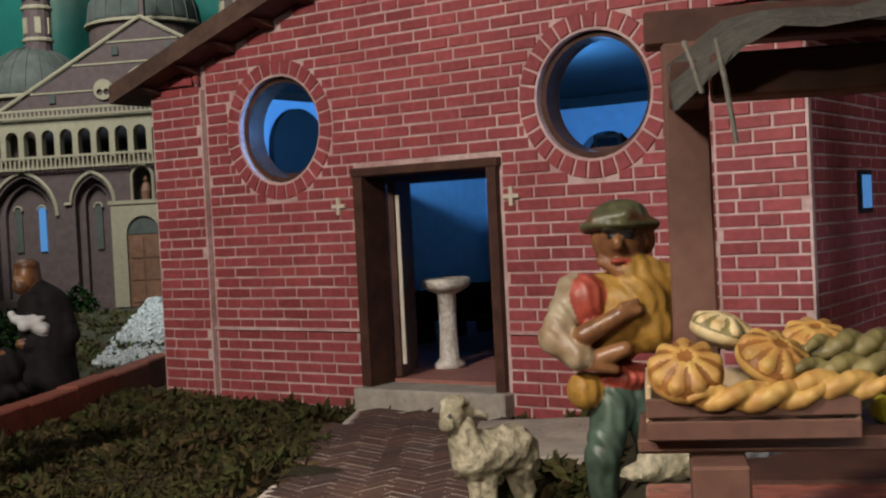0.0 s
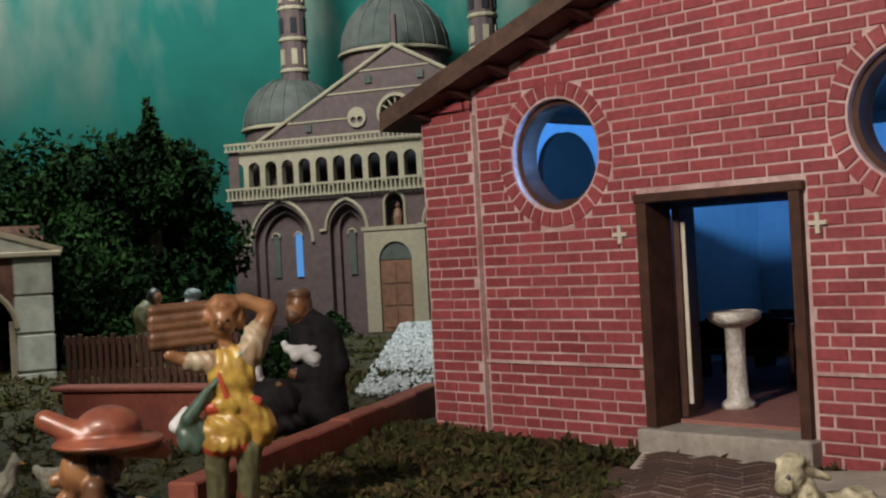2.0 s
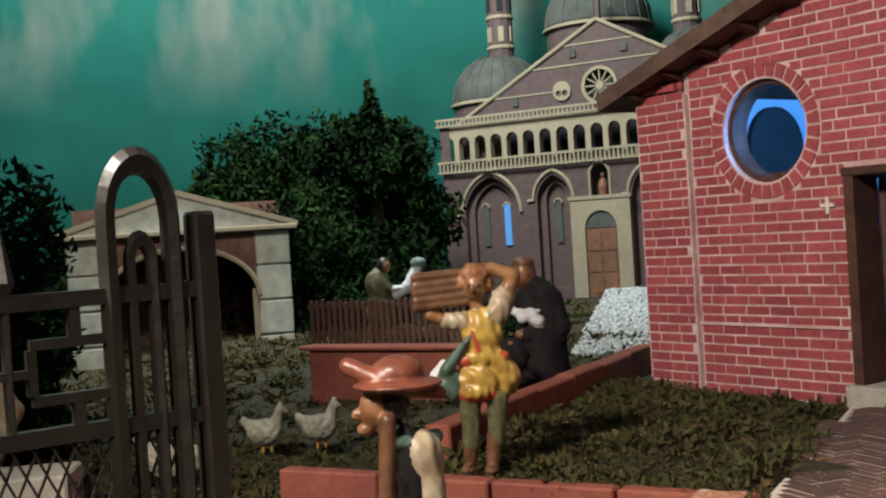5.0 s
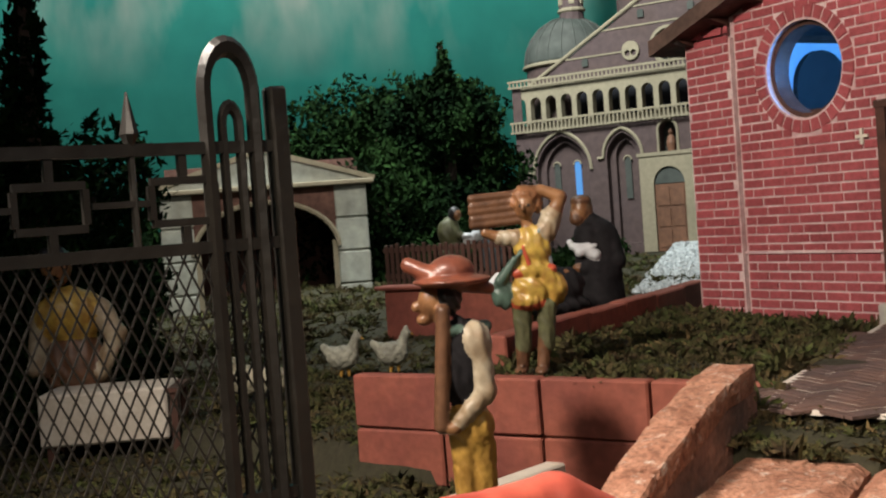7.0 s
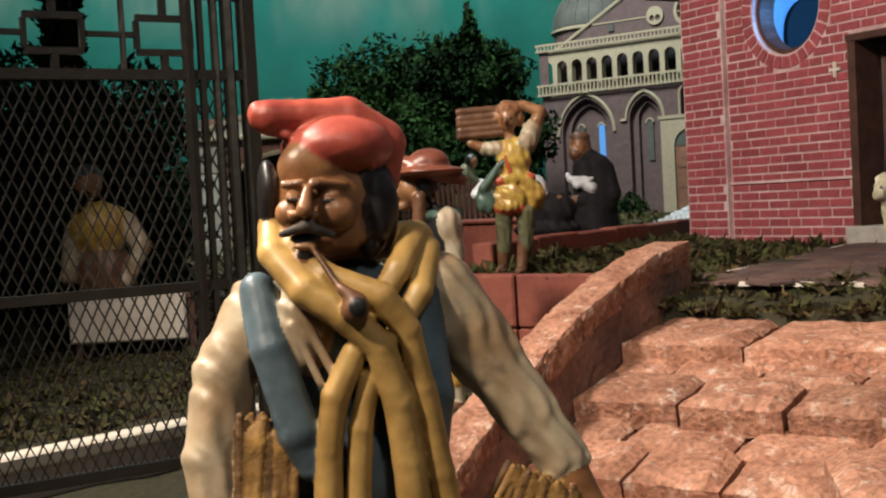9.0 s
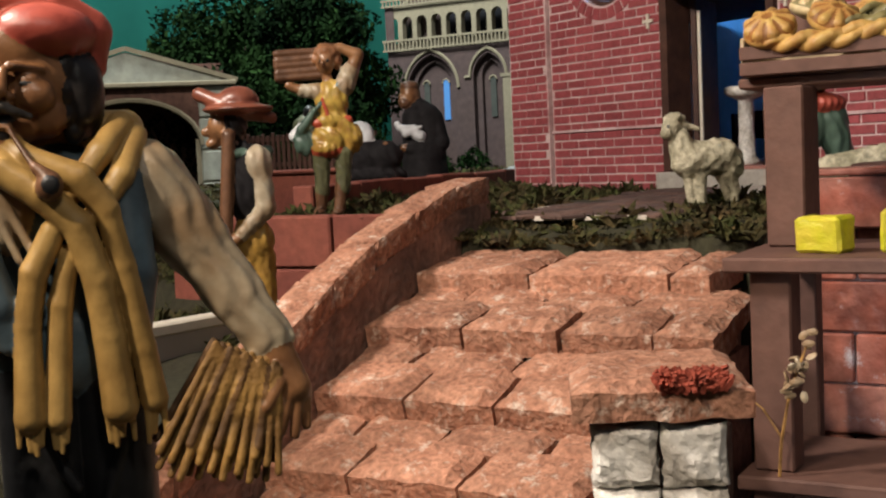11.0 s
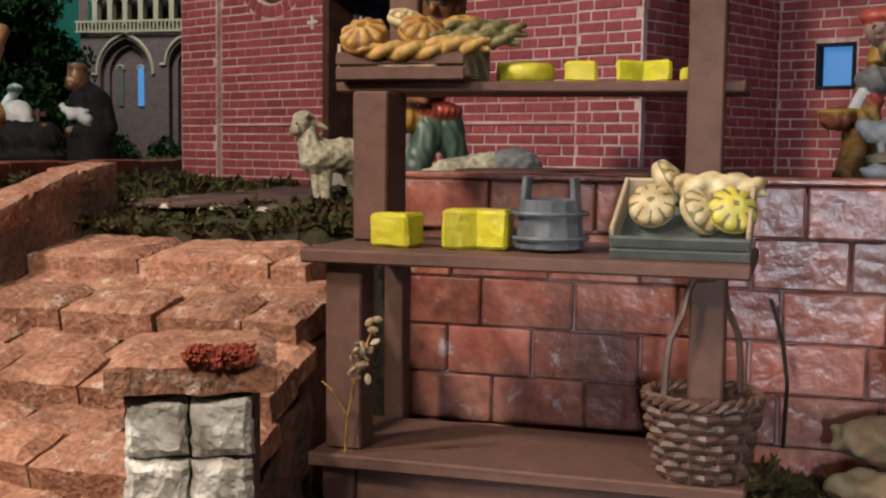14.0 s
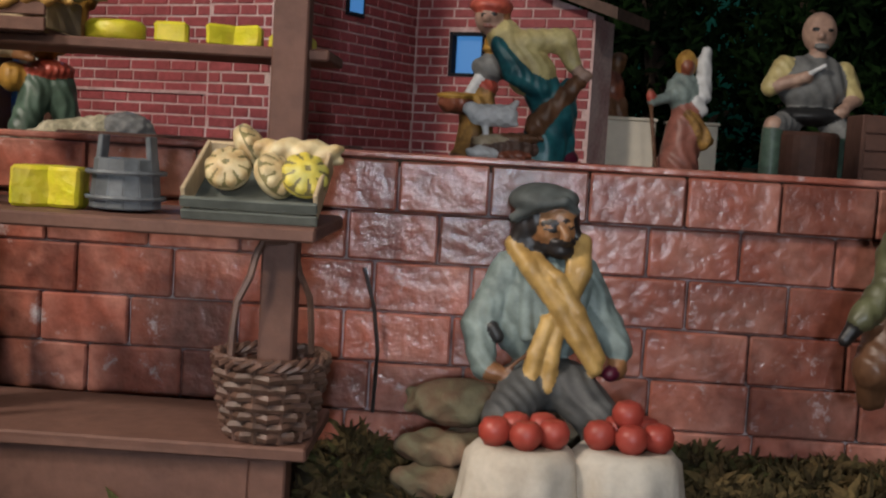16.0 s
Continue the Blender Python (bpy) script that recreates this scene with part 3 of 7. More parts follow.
def roughen(bm, seed):
    """Chipped, pitted stone: corners rounded off, faces uneven."""
    c = sum((v.co for v in bm.verts), Vector()) / len(bm.verts)
    for v in bm.verts:
        normals = [f.normal for f in v.link_faces]
        bm.normal_update()
        blunt = 1 - min(a.dot(b) for a in normals for b in normals)
        q = v.co * 60 + Vector((seed, 0, seed))
        v.co += (c - v.co).normalized() * 0.0026 * min(1, blunt) + noise.noise_vector(q) * 0.0022 + noise.noise_vector(q * 2.7) * 0.0011


parapet = thing("stair_parapet", "sloping terracotta stone parapet beside the steps", "parapet", FRONT.copy())
for a, b in zip(PAR, PAR[1:]):
    bm = bmesh.new()
    A, Bv = Vector(a), Vector(b)
    side = Vector((A.y - Bv.y, Bv.x - A.x, 0)).normalized() * 0.021
    g = (Bv - A) * 0.012
    vs = []
    for dz in (-0.03, 0.004):
        vs += [bm.verts.new(p + Vector((0, 0, dz)) + s * (1.15 if dz > 0 else 1.05) + Vector((random.uniform(-0.002, 0.002), 0, random.uniform(-0.002, 0.002)))) for p, s in ((A + g, side), (A + g, -side), (Bv - g, -side), (Bv - g, side))]
    for f in ((0, 1, 2, 3), (4, 5, 6, 7), (0, 1, 5, 4), (1, 2, 6, 5), (2, 3, 7, 6), (3, 0, 4, 7)):
        bm.faces.new([vs[i] for i in f])
    bmesh.ops.subdivide_edges(bm, edges=list(bm.edges), cuts=6, use_grid_fill=True)
    roughen(bm, A.y * 9)
    part("coping_stone", bm, STAIR, parapet)
    bm = bmesh.new()
    vs = [bm.verts.new((p.x + s.x, p.y + s.y, z)) for p, s, zz in ((A, side, A.z), (A, -side, A.z), (Bv, -side, Bv.z), (Bv, side, Bv.z)) for z in (0.4, zz - 0.026)]
    for f in ((0, 2, 4, 6), (1, 3, 5, 7), (0, 2, 3, 1), (2, 4, 5, 3), (4, 6, 7, 5), (6, 0, 1, 7)):
        bm.faces.new([vs[i] for i in f])
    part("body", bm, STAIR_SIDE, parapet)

pier = thing("stair_pier", "stone pier with terracotta cap and rough white stones", "pier", FRONT @ pose(0.076, 0.446, 0, 0, 0, 23))
cap = part("cap_stone", worn_slab(0.112, 0.118, 0.024), STAIR, pier, "worn terracotta cap stone")
cap.matrix_basis = pose(0.038, 0.052, 0.677, 0, 0, 2)
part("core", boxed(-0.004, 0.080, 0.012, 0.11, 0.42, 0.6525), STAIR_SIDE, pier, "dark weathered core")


def rough_stone(w, h, d, mat_seed):
    bm = bmesh.new()
    add_box(bm, -w / 2, w / 2, -d, 0, -h / 2, h / 2)
    bmesh.ops.subdivide_edges(bm, edges=list(bm.edges), cuts=7, use_grid_fill=True)
    for v in bm.verts:
        q = v.co * 70 + Vector((mat_seed * 7, 0, 0))
        v.co += noise.noise_vector(q) * 0.0028 + noise.noise_vector(q * 2.4) * 0.0015
        e = min(w / 2 - abs(v.co.x), h / 2 - abs(v.co.z))
        if v.co.y < -d / 2:
            v.co.y += 0.005 * max(0, 1 - max(e, 0) / 0.008) ** 2
    return bm


for row in range(4):
    for k in range(2):
        s = part("white_stone", rough_stone(0.04, 0.040, 0.016, row * 2 + k), WHITE_STONE, pier, "rough white stone")
        s.matrix_basis = pose(0.016 + 0.043 * k, 0.012, 0.6295 - 0.043 * row)
bm = bmesh.new()
for k in range(230):
    a, b_, c_ = random.uniform(-1, 1), random.uniform(-1, 1), random.uniform(0.2, 1)
    base = Vector((a * 0.020, b_ * 0.011, -0.009 * max(0, -b_ - 0.3)))
    tip = base + Vector((random.uniform(-0.006, 0.006), random.uniform(-0.008, 0.003), 0.0085 * c_))
    add_tube(bm, [base, (base + tip) / 2 + Vector((random.uniform(-0.002, 0.002), 0, 0.001)), tip], [0.0020, 0.0022, 0.0012], 4)
s = part("lichen", bm, RED_MOSS, pier, "tuft of red dyed lichen", kind="stuff")
s.matrix_basis = pose(0.058, 0.002, 0.676)

# herringbone path before the chapel door
path = thing("herringbone_path", "dark herringbone paved path with pale joints", "path", kind="structure")
bm = bmesh.new()
PATH_Q = ((-1.165, 1.545), (-0.89, 1.545), (-0.56, 0.93), (-0.79, 0.85))
vs = [bm.verts.new((x, y, z)) for z in (0.737, 0.7425) for x, y in PATH_Q]
for f in ((0, 1, 2, 3), (4, 5, 6, 7), (0, 1, 5, 4), (1, 2, 6, 5), (2, 3, 7, 6), (3, 0, 4, 7)):
    bm.faces.new([vs[i] for i in f])
part("bed", bm, JOINT_PALE, path, "pale joint mortar")


def in_path(x, y, grow=0.0):
    s = 0
    for (ax, ay), (bx, by) in zip(PATH_Q, PATH_Q[1:] + PATH_Q[:1]):
        if (bx - ax) * (y - ay) - (by - ay) * (x - ax) > grow:
            return False
    return True


PW = 0.0155
bmp = bmesh.new()
add_box(bmp, -1.5 * PW + 0.0013, 1.5 * PW - 0.0013, -PW / 2 + 0.0013, PW / 2 - 0.0013, -0.003, 0.0009, 0.0004)
paver_me = finish("paver", bmp, PAVER)
turn = polar(32 + 45)
for k in range(-70, 70):
    for r in range(-14, 15):
        for upright in (0, 1):
            x = (k + 6 * r + (3.5 if upright else 1.5)) * PW
            y = (k + (-0.5 if upright else 0.5)) * PW
            p = turn @ Vector((x, y, 0)) + Vector((-0.86, 1.2, 0))
            if in_path(p.x, p.y, 0.0025):
                ob = new("paver", paver_me)
                ob.parent = path
                ob.matrix_basis = pose(p.x, p.y, 0.7425 + random.uniform(-0.0006, 0.0006), 0, 0, 32 + 45 + 90 * upright)
slab = solid("stone_slab", boxed(-0.09, 0.09, -0.13, 0.13, 0, 0.012, 0.002, jit=0.002), STONE_PALE, "pale concrete slab beside the paved path", "slab", pose(-0.76, 1.42, 0.737, 0, 0, 30))

# white gravel way to the basilica
random.seed(4)
pebbles, sides = [], []
for k in range(5200):
    f = random.random()
    n = 2.6 + 1.75 * f
    u = -1.2 - 0.36 * (n - 2.6) + random.uniform(0, 1) * (0.42 + 0.05 * math.sin(f * 9))
    s = random.uniform(0.004, 0.0105)
    m = FRONT @ pose(u, n, 0.738 + 0.05 * f + random.uniform(0, 0.006), random.uniform(0, 360), random.uniform(0, 360), 0)
    i = len(pebbles)
    pebbles += [tuple(m @ (Vector(q) * s * random.uniform(0.7, 1.2))) for q in ((1, 0, 0), (-1, 0, 0), (0, 1, 0), (0, -1, 0), (0, 0, 1), (0, 0, -1))]
    sides += [(i + a, i + b, i + c_) for a, b, c_ in ((0, 2, 4), (2, 1, 4), (1, 3, 4), (3, 0, 4), (2, 0, 5), (1, 2, 5), (3, 1, 5), (0, 3, 5))]
me = bpy.data.meshes.new("gravel")
me.from_pydata(pebbles, [], sides)
me.materials.append(GRAVEL)
tagged(new("gravel", me), "white gravel path leading to the basilica", "gravel", kind="stuff")

# ---- market stall ----
stall = thing("market_stall", "brown wooden market stall with shelves and cloth roof", "stall", FRONT.copy())
for nm, a in (("post", (0.078, 0.113, 0.846, 0.905, 0.7255, 0.8705)), ("tall_post", (0.072, 0.104, 0.968, 0.985, 0.8815, 1.149)), ("post", (0.394, 0.427, 0.87, 0.90, 0.7255, 1.16)), ("lower_post", (0.085, 0.119, 0.762, 0.796, 0.541, 0.712)), ("lower_post", (0.408, 0.438, 0.79, 0.82, 0.541, 0.712)),
              ("mid_shelf", (0.066, 0.46, 0.745, 0.935, 0.7125, 0.725)), ("top_shelf", (0.045, 0.445, 0.884, 0.99, 0.871, 0.881)), ("bottom_shelf", (0.075, 0.461, 0.742, 0.90, 0.528, 0.5405)),
              ("front_board", (0.119, 0.412, 0.752, 0.765, 0.474, 0.5275)), ("leg", (0.413, 0.444, 0.75, 0.78, 0.44, 0.5275)), ("leg", (0.087, 0.118, 0.75, 0.78, 0.44, 0.5275)), ("beam", (0.10, 0.55, 0.845, 0.882, 1.0965, 1.124)), ("beam", (0.06, 0.55, 0.986, 1.018, 1.15, 1.175)), ("side_beam", (0.076, 0.10, 0.8825, 0.9675, 1.10, 1.125)),
              ("back_post", (0.078, 0.10, 0.94, 0.965, 0.47, 0.712))):
    part(nm, boxed(*a, 0.0018, jit=0.0006), WOOD_DARK if "beam" in nm else WOOD_STALL, stall)
bm = bmesh.new()
gx, gy = 24, 12
grid = [[bm.verts.new((0.075 + 0.50 * i / gx, 0.795 + 0.29 * j / gy, 1.130 + 0.06 * j / gy + 0.006 * noise.noise((i * 0.6, j * 0.6, 2)) - (0.045 * max(0, 1 - i / 2.5) * (1 - 0.5 * j / gy)))) for i in range(gx + 1)] for j in range(gy + 1)]
for j in range(gy):
    for i in range(gx):
        bm.faces.new((grid[j][i], grid[j][i + 1], grid[j + 1][i + 1], grid[j + 1][i]))
bmesh.ops.solidify(bm, geom=list(bm.faces), thickness=0.003)
part("cloth_roof", bm, CLOTH_GREY, stall, "frayed grey cloth awning", smooth=True)
for u, l in ((0.082, 0.03), (0.10, 0.06)):
    part("string", add_tube(bmesh.new(), [(u, 0.793, 1.125), (u + 0.004, 0.791, 1.125 - l * 0.4), (u + 0.009, 0.793, 1.125 - l)], 0.0016, 6), CLOTH_GREY, stall, "loose grey string")

# dark counter behind, carrying the lying sheep
solid("stone_counter", boxed(0.09, 0.44, 1.15, 1.30, 0.70, 0.792, 0.004, m=FRONT), WOOD_DARK, "dark low counter behind the stall", "counter")

# ---- hut ----
HUT = polar(68)
hut = thing("hut", "pale stone hut with arched opening and gabled front", "hut", HUT.copy())
hu0, hu1, hn = -0.349, 0.319, 3.695
hc = (hu0 + hu1) / 2
part("front", holed([(hu0 + 0.1, 1.055), (hu0 + 0.1, 1.10), (hu1 - 0.1, 1.10), (hu1 - 0.1, 1.055)] + [(hc + (hu1 - hu0 - 0.2) / 2 * math.cos(math.pi * k / 16), 0.90 + 0.155 * math.sin(math.pi * k / 16)) for k in range(1, 16)], [], hn, hn + 0.03), HUT_IN, hut, "brown arch spandrel")
part("gable", holed([(hu0 - 0.01, 1.115), (hu1 + 0.01, 1.115), (hc, 1.215)], [], hn - 0.01, hn + 0.03), MARBLE, hut)
for p0, p1 in (((hu0 - 0.03, 1.115), (hc, 1.228)), ((hu1 + 0.03, 1.115), (hc, 1.228))):
    bm = bmesh.new()
    add_tube(bm, [(p0[0], hn - 0.012, p0[1]), (p1[0], hn - 0.012, p1[1])], 0.011, 4)
    part("raking_trim", bm, CREAM, hut)
part("cornice", boxed(hu0 - 0.025, hu1 + 0.025, hn - 0.03, hn + 0.04, 1.098, 1.114, 0.003), CREAM, hut)
part("arch_trim", add_tube(bmesh.new(), [(hc + (hu1 - hu0 - 0.2) / 2 * math.cos(math.pi * k / 20), hn - 0.004, 0.90 + 0.157 * math.sin(math.pi * k / 20)) for k in range(21)], 0.009, 6), CREAM, hut)
for s, a in ((0, hu0), (1, hu1 - 0.105)):
    pr = part("pier", boxed(a + 0.004, a + 0.101, hn + 0.004, hn + 0.32, 0.55, 1.096), MARBLE, hut)
    for k in range(5):
        part("stone", boxed(a, a + 0.105, hn - 0.004, hn + 0.10, 0.56 + 0.108 * k, 0.664 + 0.108 * k, 0.004, jit=0.001), MARBLE, pr)
    part("side_trim", boxed(a + (0.105 if s == 0 else -0.016), a + (0.121 if s == 0 else 0.0), hn - 0.002, hn + 0.02, 0.55, 0.92), CREAM, pr)
part("back_wall", boxed(hu0, hu1, hn + 0.32, hn + 0.323, 0.55, 1.2), HUT_IN, hut, "dark brick back wall")
part("roof", holed([(hu0 - 0.03, 1.116), (hu1 + 0.03, 1.116), (hc, 1.22)], [], hn + 0.032, hn + 0.324), ROOF_WOOD, hut)
part("floor", boxed(hu0, hu1, hn, hn + 0.32, 0.55, 0.615), EARTH, hut)

# ---- basilica ----
bas = thing("basilica", "model basilica with arcaded gallery, rose window and grey domes", "church", FRONT.copy())
c, N = -1.835, 4.35
hw = 0.715
AR = []
for s in (-1, 1):
    AR += [(c + s * 0.493, 0.125, 1.275), (c + s * 0.206, 0.075, 1.262)]
gall = [arch(c + 0.0752 * k - 0.026, c + 0.0752 * k + 0.026, 1.335, 1.452, 8) for k in range(-9, 10)]
front = part("wall", holed([(c - hw, 0.74), (c + hw, 0.74), (c + hw, 1.30), (c - hw, 1.30)], [gothic(x - w, x + w, 0.80, z, w * 1.1 + 0.02) for x, w, z in AR] + [arch(c - 0.04, c + 0.04, 1.165, 1.29, 10)], N, N + 0.05), BAS_WALL, bas, "brown brick front wall")
part("gallery", holed([(c - hw, 1.3005), (c + hw, 1.3005), (c + hw, 1.50), (c - hw, 1.50)], gall, N - 0.005, N + 0.03), CREAM, bas, "cream arcaded gallery")
part("upper_wall", boxed(c - hw, c - hw + 0.045, N - 0.009, N - 0.0055, 1.3005, 1.5), BAS_WALL, bas)
# near-black sheet stands in for the shade behind the arcade
part("gallery_shade_back", boxed(c - hw, c + hw, N + 0.10, N + 0.12, 1.28, 1.5), DARK, bas)
for z0, z1, d in ((1.302, 1.352, 0.018), (1.498, 1.532, 0.018)):
    rail = part("balustrade", boxed(c - hw - 0.01, c + hw + 0.01, N - d - 0.008, N - d, z1 - 0.009, z1), CREAM, bas, "cream balustrade")
    part("base_rail", boxed(c - hw - 0.01, c + hw + 0.01, N - d - 0.008, N - d, z0, z0 + 0.007), CREAM, rail)
    bm = bmesh.new()
    k = 0
    while k * 0.0188 < 2 * hw:
        u = c - hw + k * 0.0188
        add_box(bm, u - 0.0035, u + 0.0035, N - d - 0.006, N - d - 0.002, z0 + 0.007, z1 - 0.009)
        k += 1
    part("baluster_row", bm, CREAM, rail, kind="stuff")
for x, w, z in AR:
    pts = [(px, N - 0.004, pz) for px, pz in gothic(x - w - 0.014, x + w + 0.014, 0.8, z + 0.02, w * 1.1 + 0.036, 14)[2:]]
    part("arch_trim", add_tube(bmesh.new(), pts + [(x - w - 0.04, N - 0.004, pts[-1][2] - 0.002)], 0.0075, 6), CREAM, bas, "cream pointed arch band")
    part("recess", boxed(x - w - 0.01, x + w + 0.01, N + 0.051, N + 0.06, 0.78, z + 0.01), BAS_WALL, bas)
    part("inner_arch", holed(gothic(x - w, x + w, 0.80, z, w * 1.1 + 0.02), [gothic(x - w + 0.028, x + w - 0.028, 0.801, z - 0.03, w * 1.1 - 0.012)], N + 0.03, N + 0.0505), BAS_WALL, bas)
    for o in ((-0.05, 0.05) if w > 0.1 else (0.0,)):
        ln = part("lancet_window", holed(arch(x + o - 0.014, x + o + 0.014, 0.985, 1.16, 8), [], N + 0.044, N + 0.0495), GLOW if (x < c and o > 0) else LEAD, bas, "narrow arched window")
        part("hood", add_tube(bmesh.new(), [(px, N + 0.042, pz) for px, pz in arch(x + o - 0.017, x + o + 0.017, 0.9, 1.164, 10)[2:]], 0.004, 6), CREAM, ln)
part("niche_back", boxed(c - 0.05, c + 0.05, N + 0.0505, N + 0.06, 1.15, 1.3), LEAD, bas)
part("niche_trim", add_tube(bmesh.new(), [(c + 0.043, N - 0.003, 1.16)] + [(px, N - 0.003, pz) for px, pz in arch(c - 0.043, c + 0.043, 1.16, 1.294, 14)[2:]] + [(c - 0.043, N - 0.003, 1.16)], 0.006, 6), CREAM, bas)
part("niche_statue", add_lathe(bmesh.new(), [(0.016, 1.167), (0.02, 1.2), (0.014, 1.225), (0.006, 1.232), (0.011, 1.245), (0.004, 1.258)], 12, (c, N + 0.03, 0)), DOOR_BROWN, bas, "small brown niche statue")
portal = part("portal", holed([(c - 0.127, 0.76), (c - 0.068, 0.76), (c - 0.068, 1.035)] + [(c - 0.068 * math.cos(math.pi * k / 12), 1.035 + 0.07 * math.sin(math.pi * k / 12)) for k in range(1, 12)] + [(c + 0.068, 1.035), (c + 0.068, 0.76), (c + 0.127, 0.76), (c + 0.127, 1.15), (c - 0.127, 1.15)], [], N - 0.02, N - 0.0005), CREAM, bas, "cream stone portal")
part("pediment", boxed(c - 0.135, c + 0.135, N - 0.025, N - 0.0005, 1.1505, 1.165), CREAM, portal)
part("lunette", holed([(c + 0.067 * math.cos(math.pi * k / 12), 1.036 + 0.069 * math.sin(math.pi * k / 12)) for k in range(13)], [], N - 0.012, N - 0.001), LEAD, portal)
dr = part("door", boxed(c - 0.067, c + 0.067, N - 0.010, N - 0.001, 0.76, 1.033), DOOR_BROWN, bas, "brown double door")
for k in range(2):
    for j in range(3):
        part("panel", boxed(c - 0.06 + 0.064 * k, c - 0.004 + 0.064 * k, N - 0.013, N - 0.0105, 0.775 + 0.085 * j, 0.85 + 0.085 * j, 0.002), DOOR_BROWN, dr)
part("gable", holed([(c - 0.655, 1.50), (c + 0.655, 1.50), (c, 1.862)], [circle(c, 1.605, 0.066)], N + 0.06, N + 0.1), BAS_WALL, bas, "brown gable")
part("rose_back", boxed(c - 0.075, c + 0.075, N + 0.105, N + 0.11, 1.53, 1.68), LEAD, bas)
rose = part("rose_window", holed(circle(c, 1.605, 0.077), [circle(c, 1.605, 0.064)], N + 0.05, N + 0.07), CREAM, bas, "cream rose window")
for k in range(12):
    part("spoke", boxed(-0.0025, 0.0025, N + 0.056, N + 0.064, 0.015, 0.065, m=pose(c, 0, 1.605, 0, 30 * k, 0)), CREAM, rose)
part("hub", holed(circle(c, 1.605, 0.016, 16), [], N + 0.054, N + 0.066), CREAM, rose)
for s in (-1, 1):
    part("raking_trim", add_tube(bmesh.new(), [(c + s * 0.665, N + 0.055, 1.508), (c, N + 0.055, 1.87)], 0.008, 6), CREAM, bas)
    bf = part("bifora", holed(circle(c + s * 0.165, 1.60, 0.04, 16), [circle(c + s * 0.165 - 0.014, 1.59, 0.013, 10), circle(c + s * 0.165 + 0.014, 1.59, 0.013, 10)], N + 0.05, N + 0.059), CREAM, bas, "cream twin window")
    for u, z in ((0.11, 1.73), (0.38, 1.56)):
        part("small_window", holed(arch(c + s * u - 0.014, c + s * u + 0.014, z, z + 0.035, 8), [], N + 0.052, N + 0.059), LEAD, bas)
for z in (1.60, 1.70, 1.78):
    half = (1.862 - z) / 0.362 * 0.655
    for a, b in ((-half, -0.21), (0.21, half)) if z < 1.65 else ((-half, half),):
        part("string_course", boxed(c + a, c + b, N + 0.056, N + 0.0598, z - 0.003, z + 0.003), CREAM, bas)


def dome(u, n, z, rad, rise, drum):
    d = part("dome", add_lathe(bmesh.new(), [(rad, z)] + [(rad * math.cos(radians(a)), z + rise * math.sin(radians(a))) for a in range(5, 90, 9)], 32, (u, n, 0)), LEAD, bas, "grey lead dome", smooth=True)
    part("drum", add_lathe(bmesh.new(), [(rad * 0.97, z - drum), (rad * 0.97, z)], 32, (u, n, 0)), BAS_WALL, d)
    part("ring", add_lathe(bmesh.new(), [(rad * 1.0, z - 0.012), (rad * 1.05, z - 0.008), (rad * 1.05, z), (rad, z + 0.006)], 32, (u, n, 0)), CREAM, d)
    for k in range(20):
        a = 2 * math.pi * k / 20
        part("rib", add_tube(bmesh.new(), [(u + rad * 1.005 * math.cos(radians(e)) * math.cos(a), n + rad * 1.005 * math.cos(radians(e)) * math.sin(a), z + rise * 1.005 * math.sin(radians(e))) for e in range(0, 86, 17)], 0.004, 4), LEAD, d)
    return d


def tower(u, n, z0, z1, w):
    t = part("bell_tower", add_lathe(bmesh.new(), [(w, z0), (w, z1)], 12, (u, n, 0)), BAS_WALL, bas, "slender banded bell tower")
    z = z0 + 0.05
    while z < z1:
        part("cornice", add_lathe(bmesh.new(), [(w * 1.02, z), (w * 1.14, z + 0.006), (w * 1.14, z + 0.014), (w * 1.02, z + 0.02)], 12, (u, n, 0)), CREAM, t)
        for k in range(6):
            a = 2 * math.pi * (k + 0.5) / 6
            # DARK boxes paint the shade of tower openings, the others are cream
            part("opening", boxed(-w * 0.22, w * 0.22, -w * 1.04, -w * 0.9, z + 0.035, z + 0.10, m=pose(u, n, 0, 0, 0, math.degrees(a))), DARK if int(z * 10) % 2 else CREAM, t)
        z += 0.13
    return t


dome(-2.40, 4.62, 1.605, 0.205, 0.215, 0.4)
dome(-1.49, 4.62, 1.605, 0.205, 0.215, 0.4)
dome(c - 0.12, 4.72, 1.885, 0.228, 0.25, 0.5)
tower(-2.365, 4.60, 1.78, 2.5, 0.055)
tower(-1.525, 4.60, 1.78, 2.5, 0.055)
part("cross_finial", boxed(c - 0.01, c + 0.01, N + 0.07, N + 0.09, 1.86, 1.99, 0.002), BAS_WALL, bas)
part("nave", boxed(c - hw + 0.02, c + hw - 0.02, N + 0.13, N + 0.6, 0.74, 1.5), BAS_WALL, bas)

# ---- picket fence ----
fence = thing("picket_fence", "brown wooden picket fence of upright slats", "fence", FRONT.copy())
for k in range(26):
    u = -1.80 + 0.0175 * k
    part("slat", boxed(u, u + 0.010, 2.36, 2.366, 0.79, 0.905 + random.uniform(-0.004, 0.004), 0.001), WOOD_STALL, fence)
for z in (0.815, 0.885):
    part("rail", boxed(-1.81, -1.34, 2.367, 2.376, z, z + 0.012), WOOD_STALL, fence)

# ---- trees ----


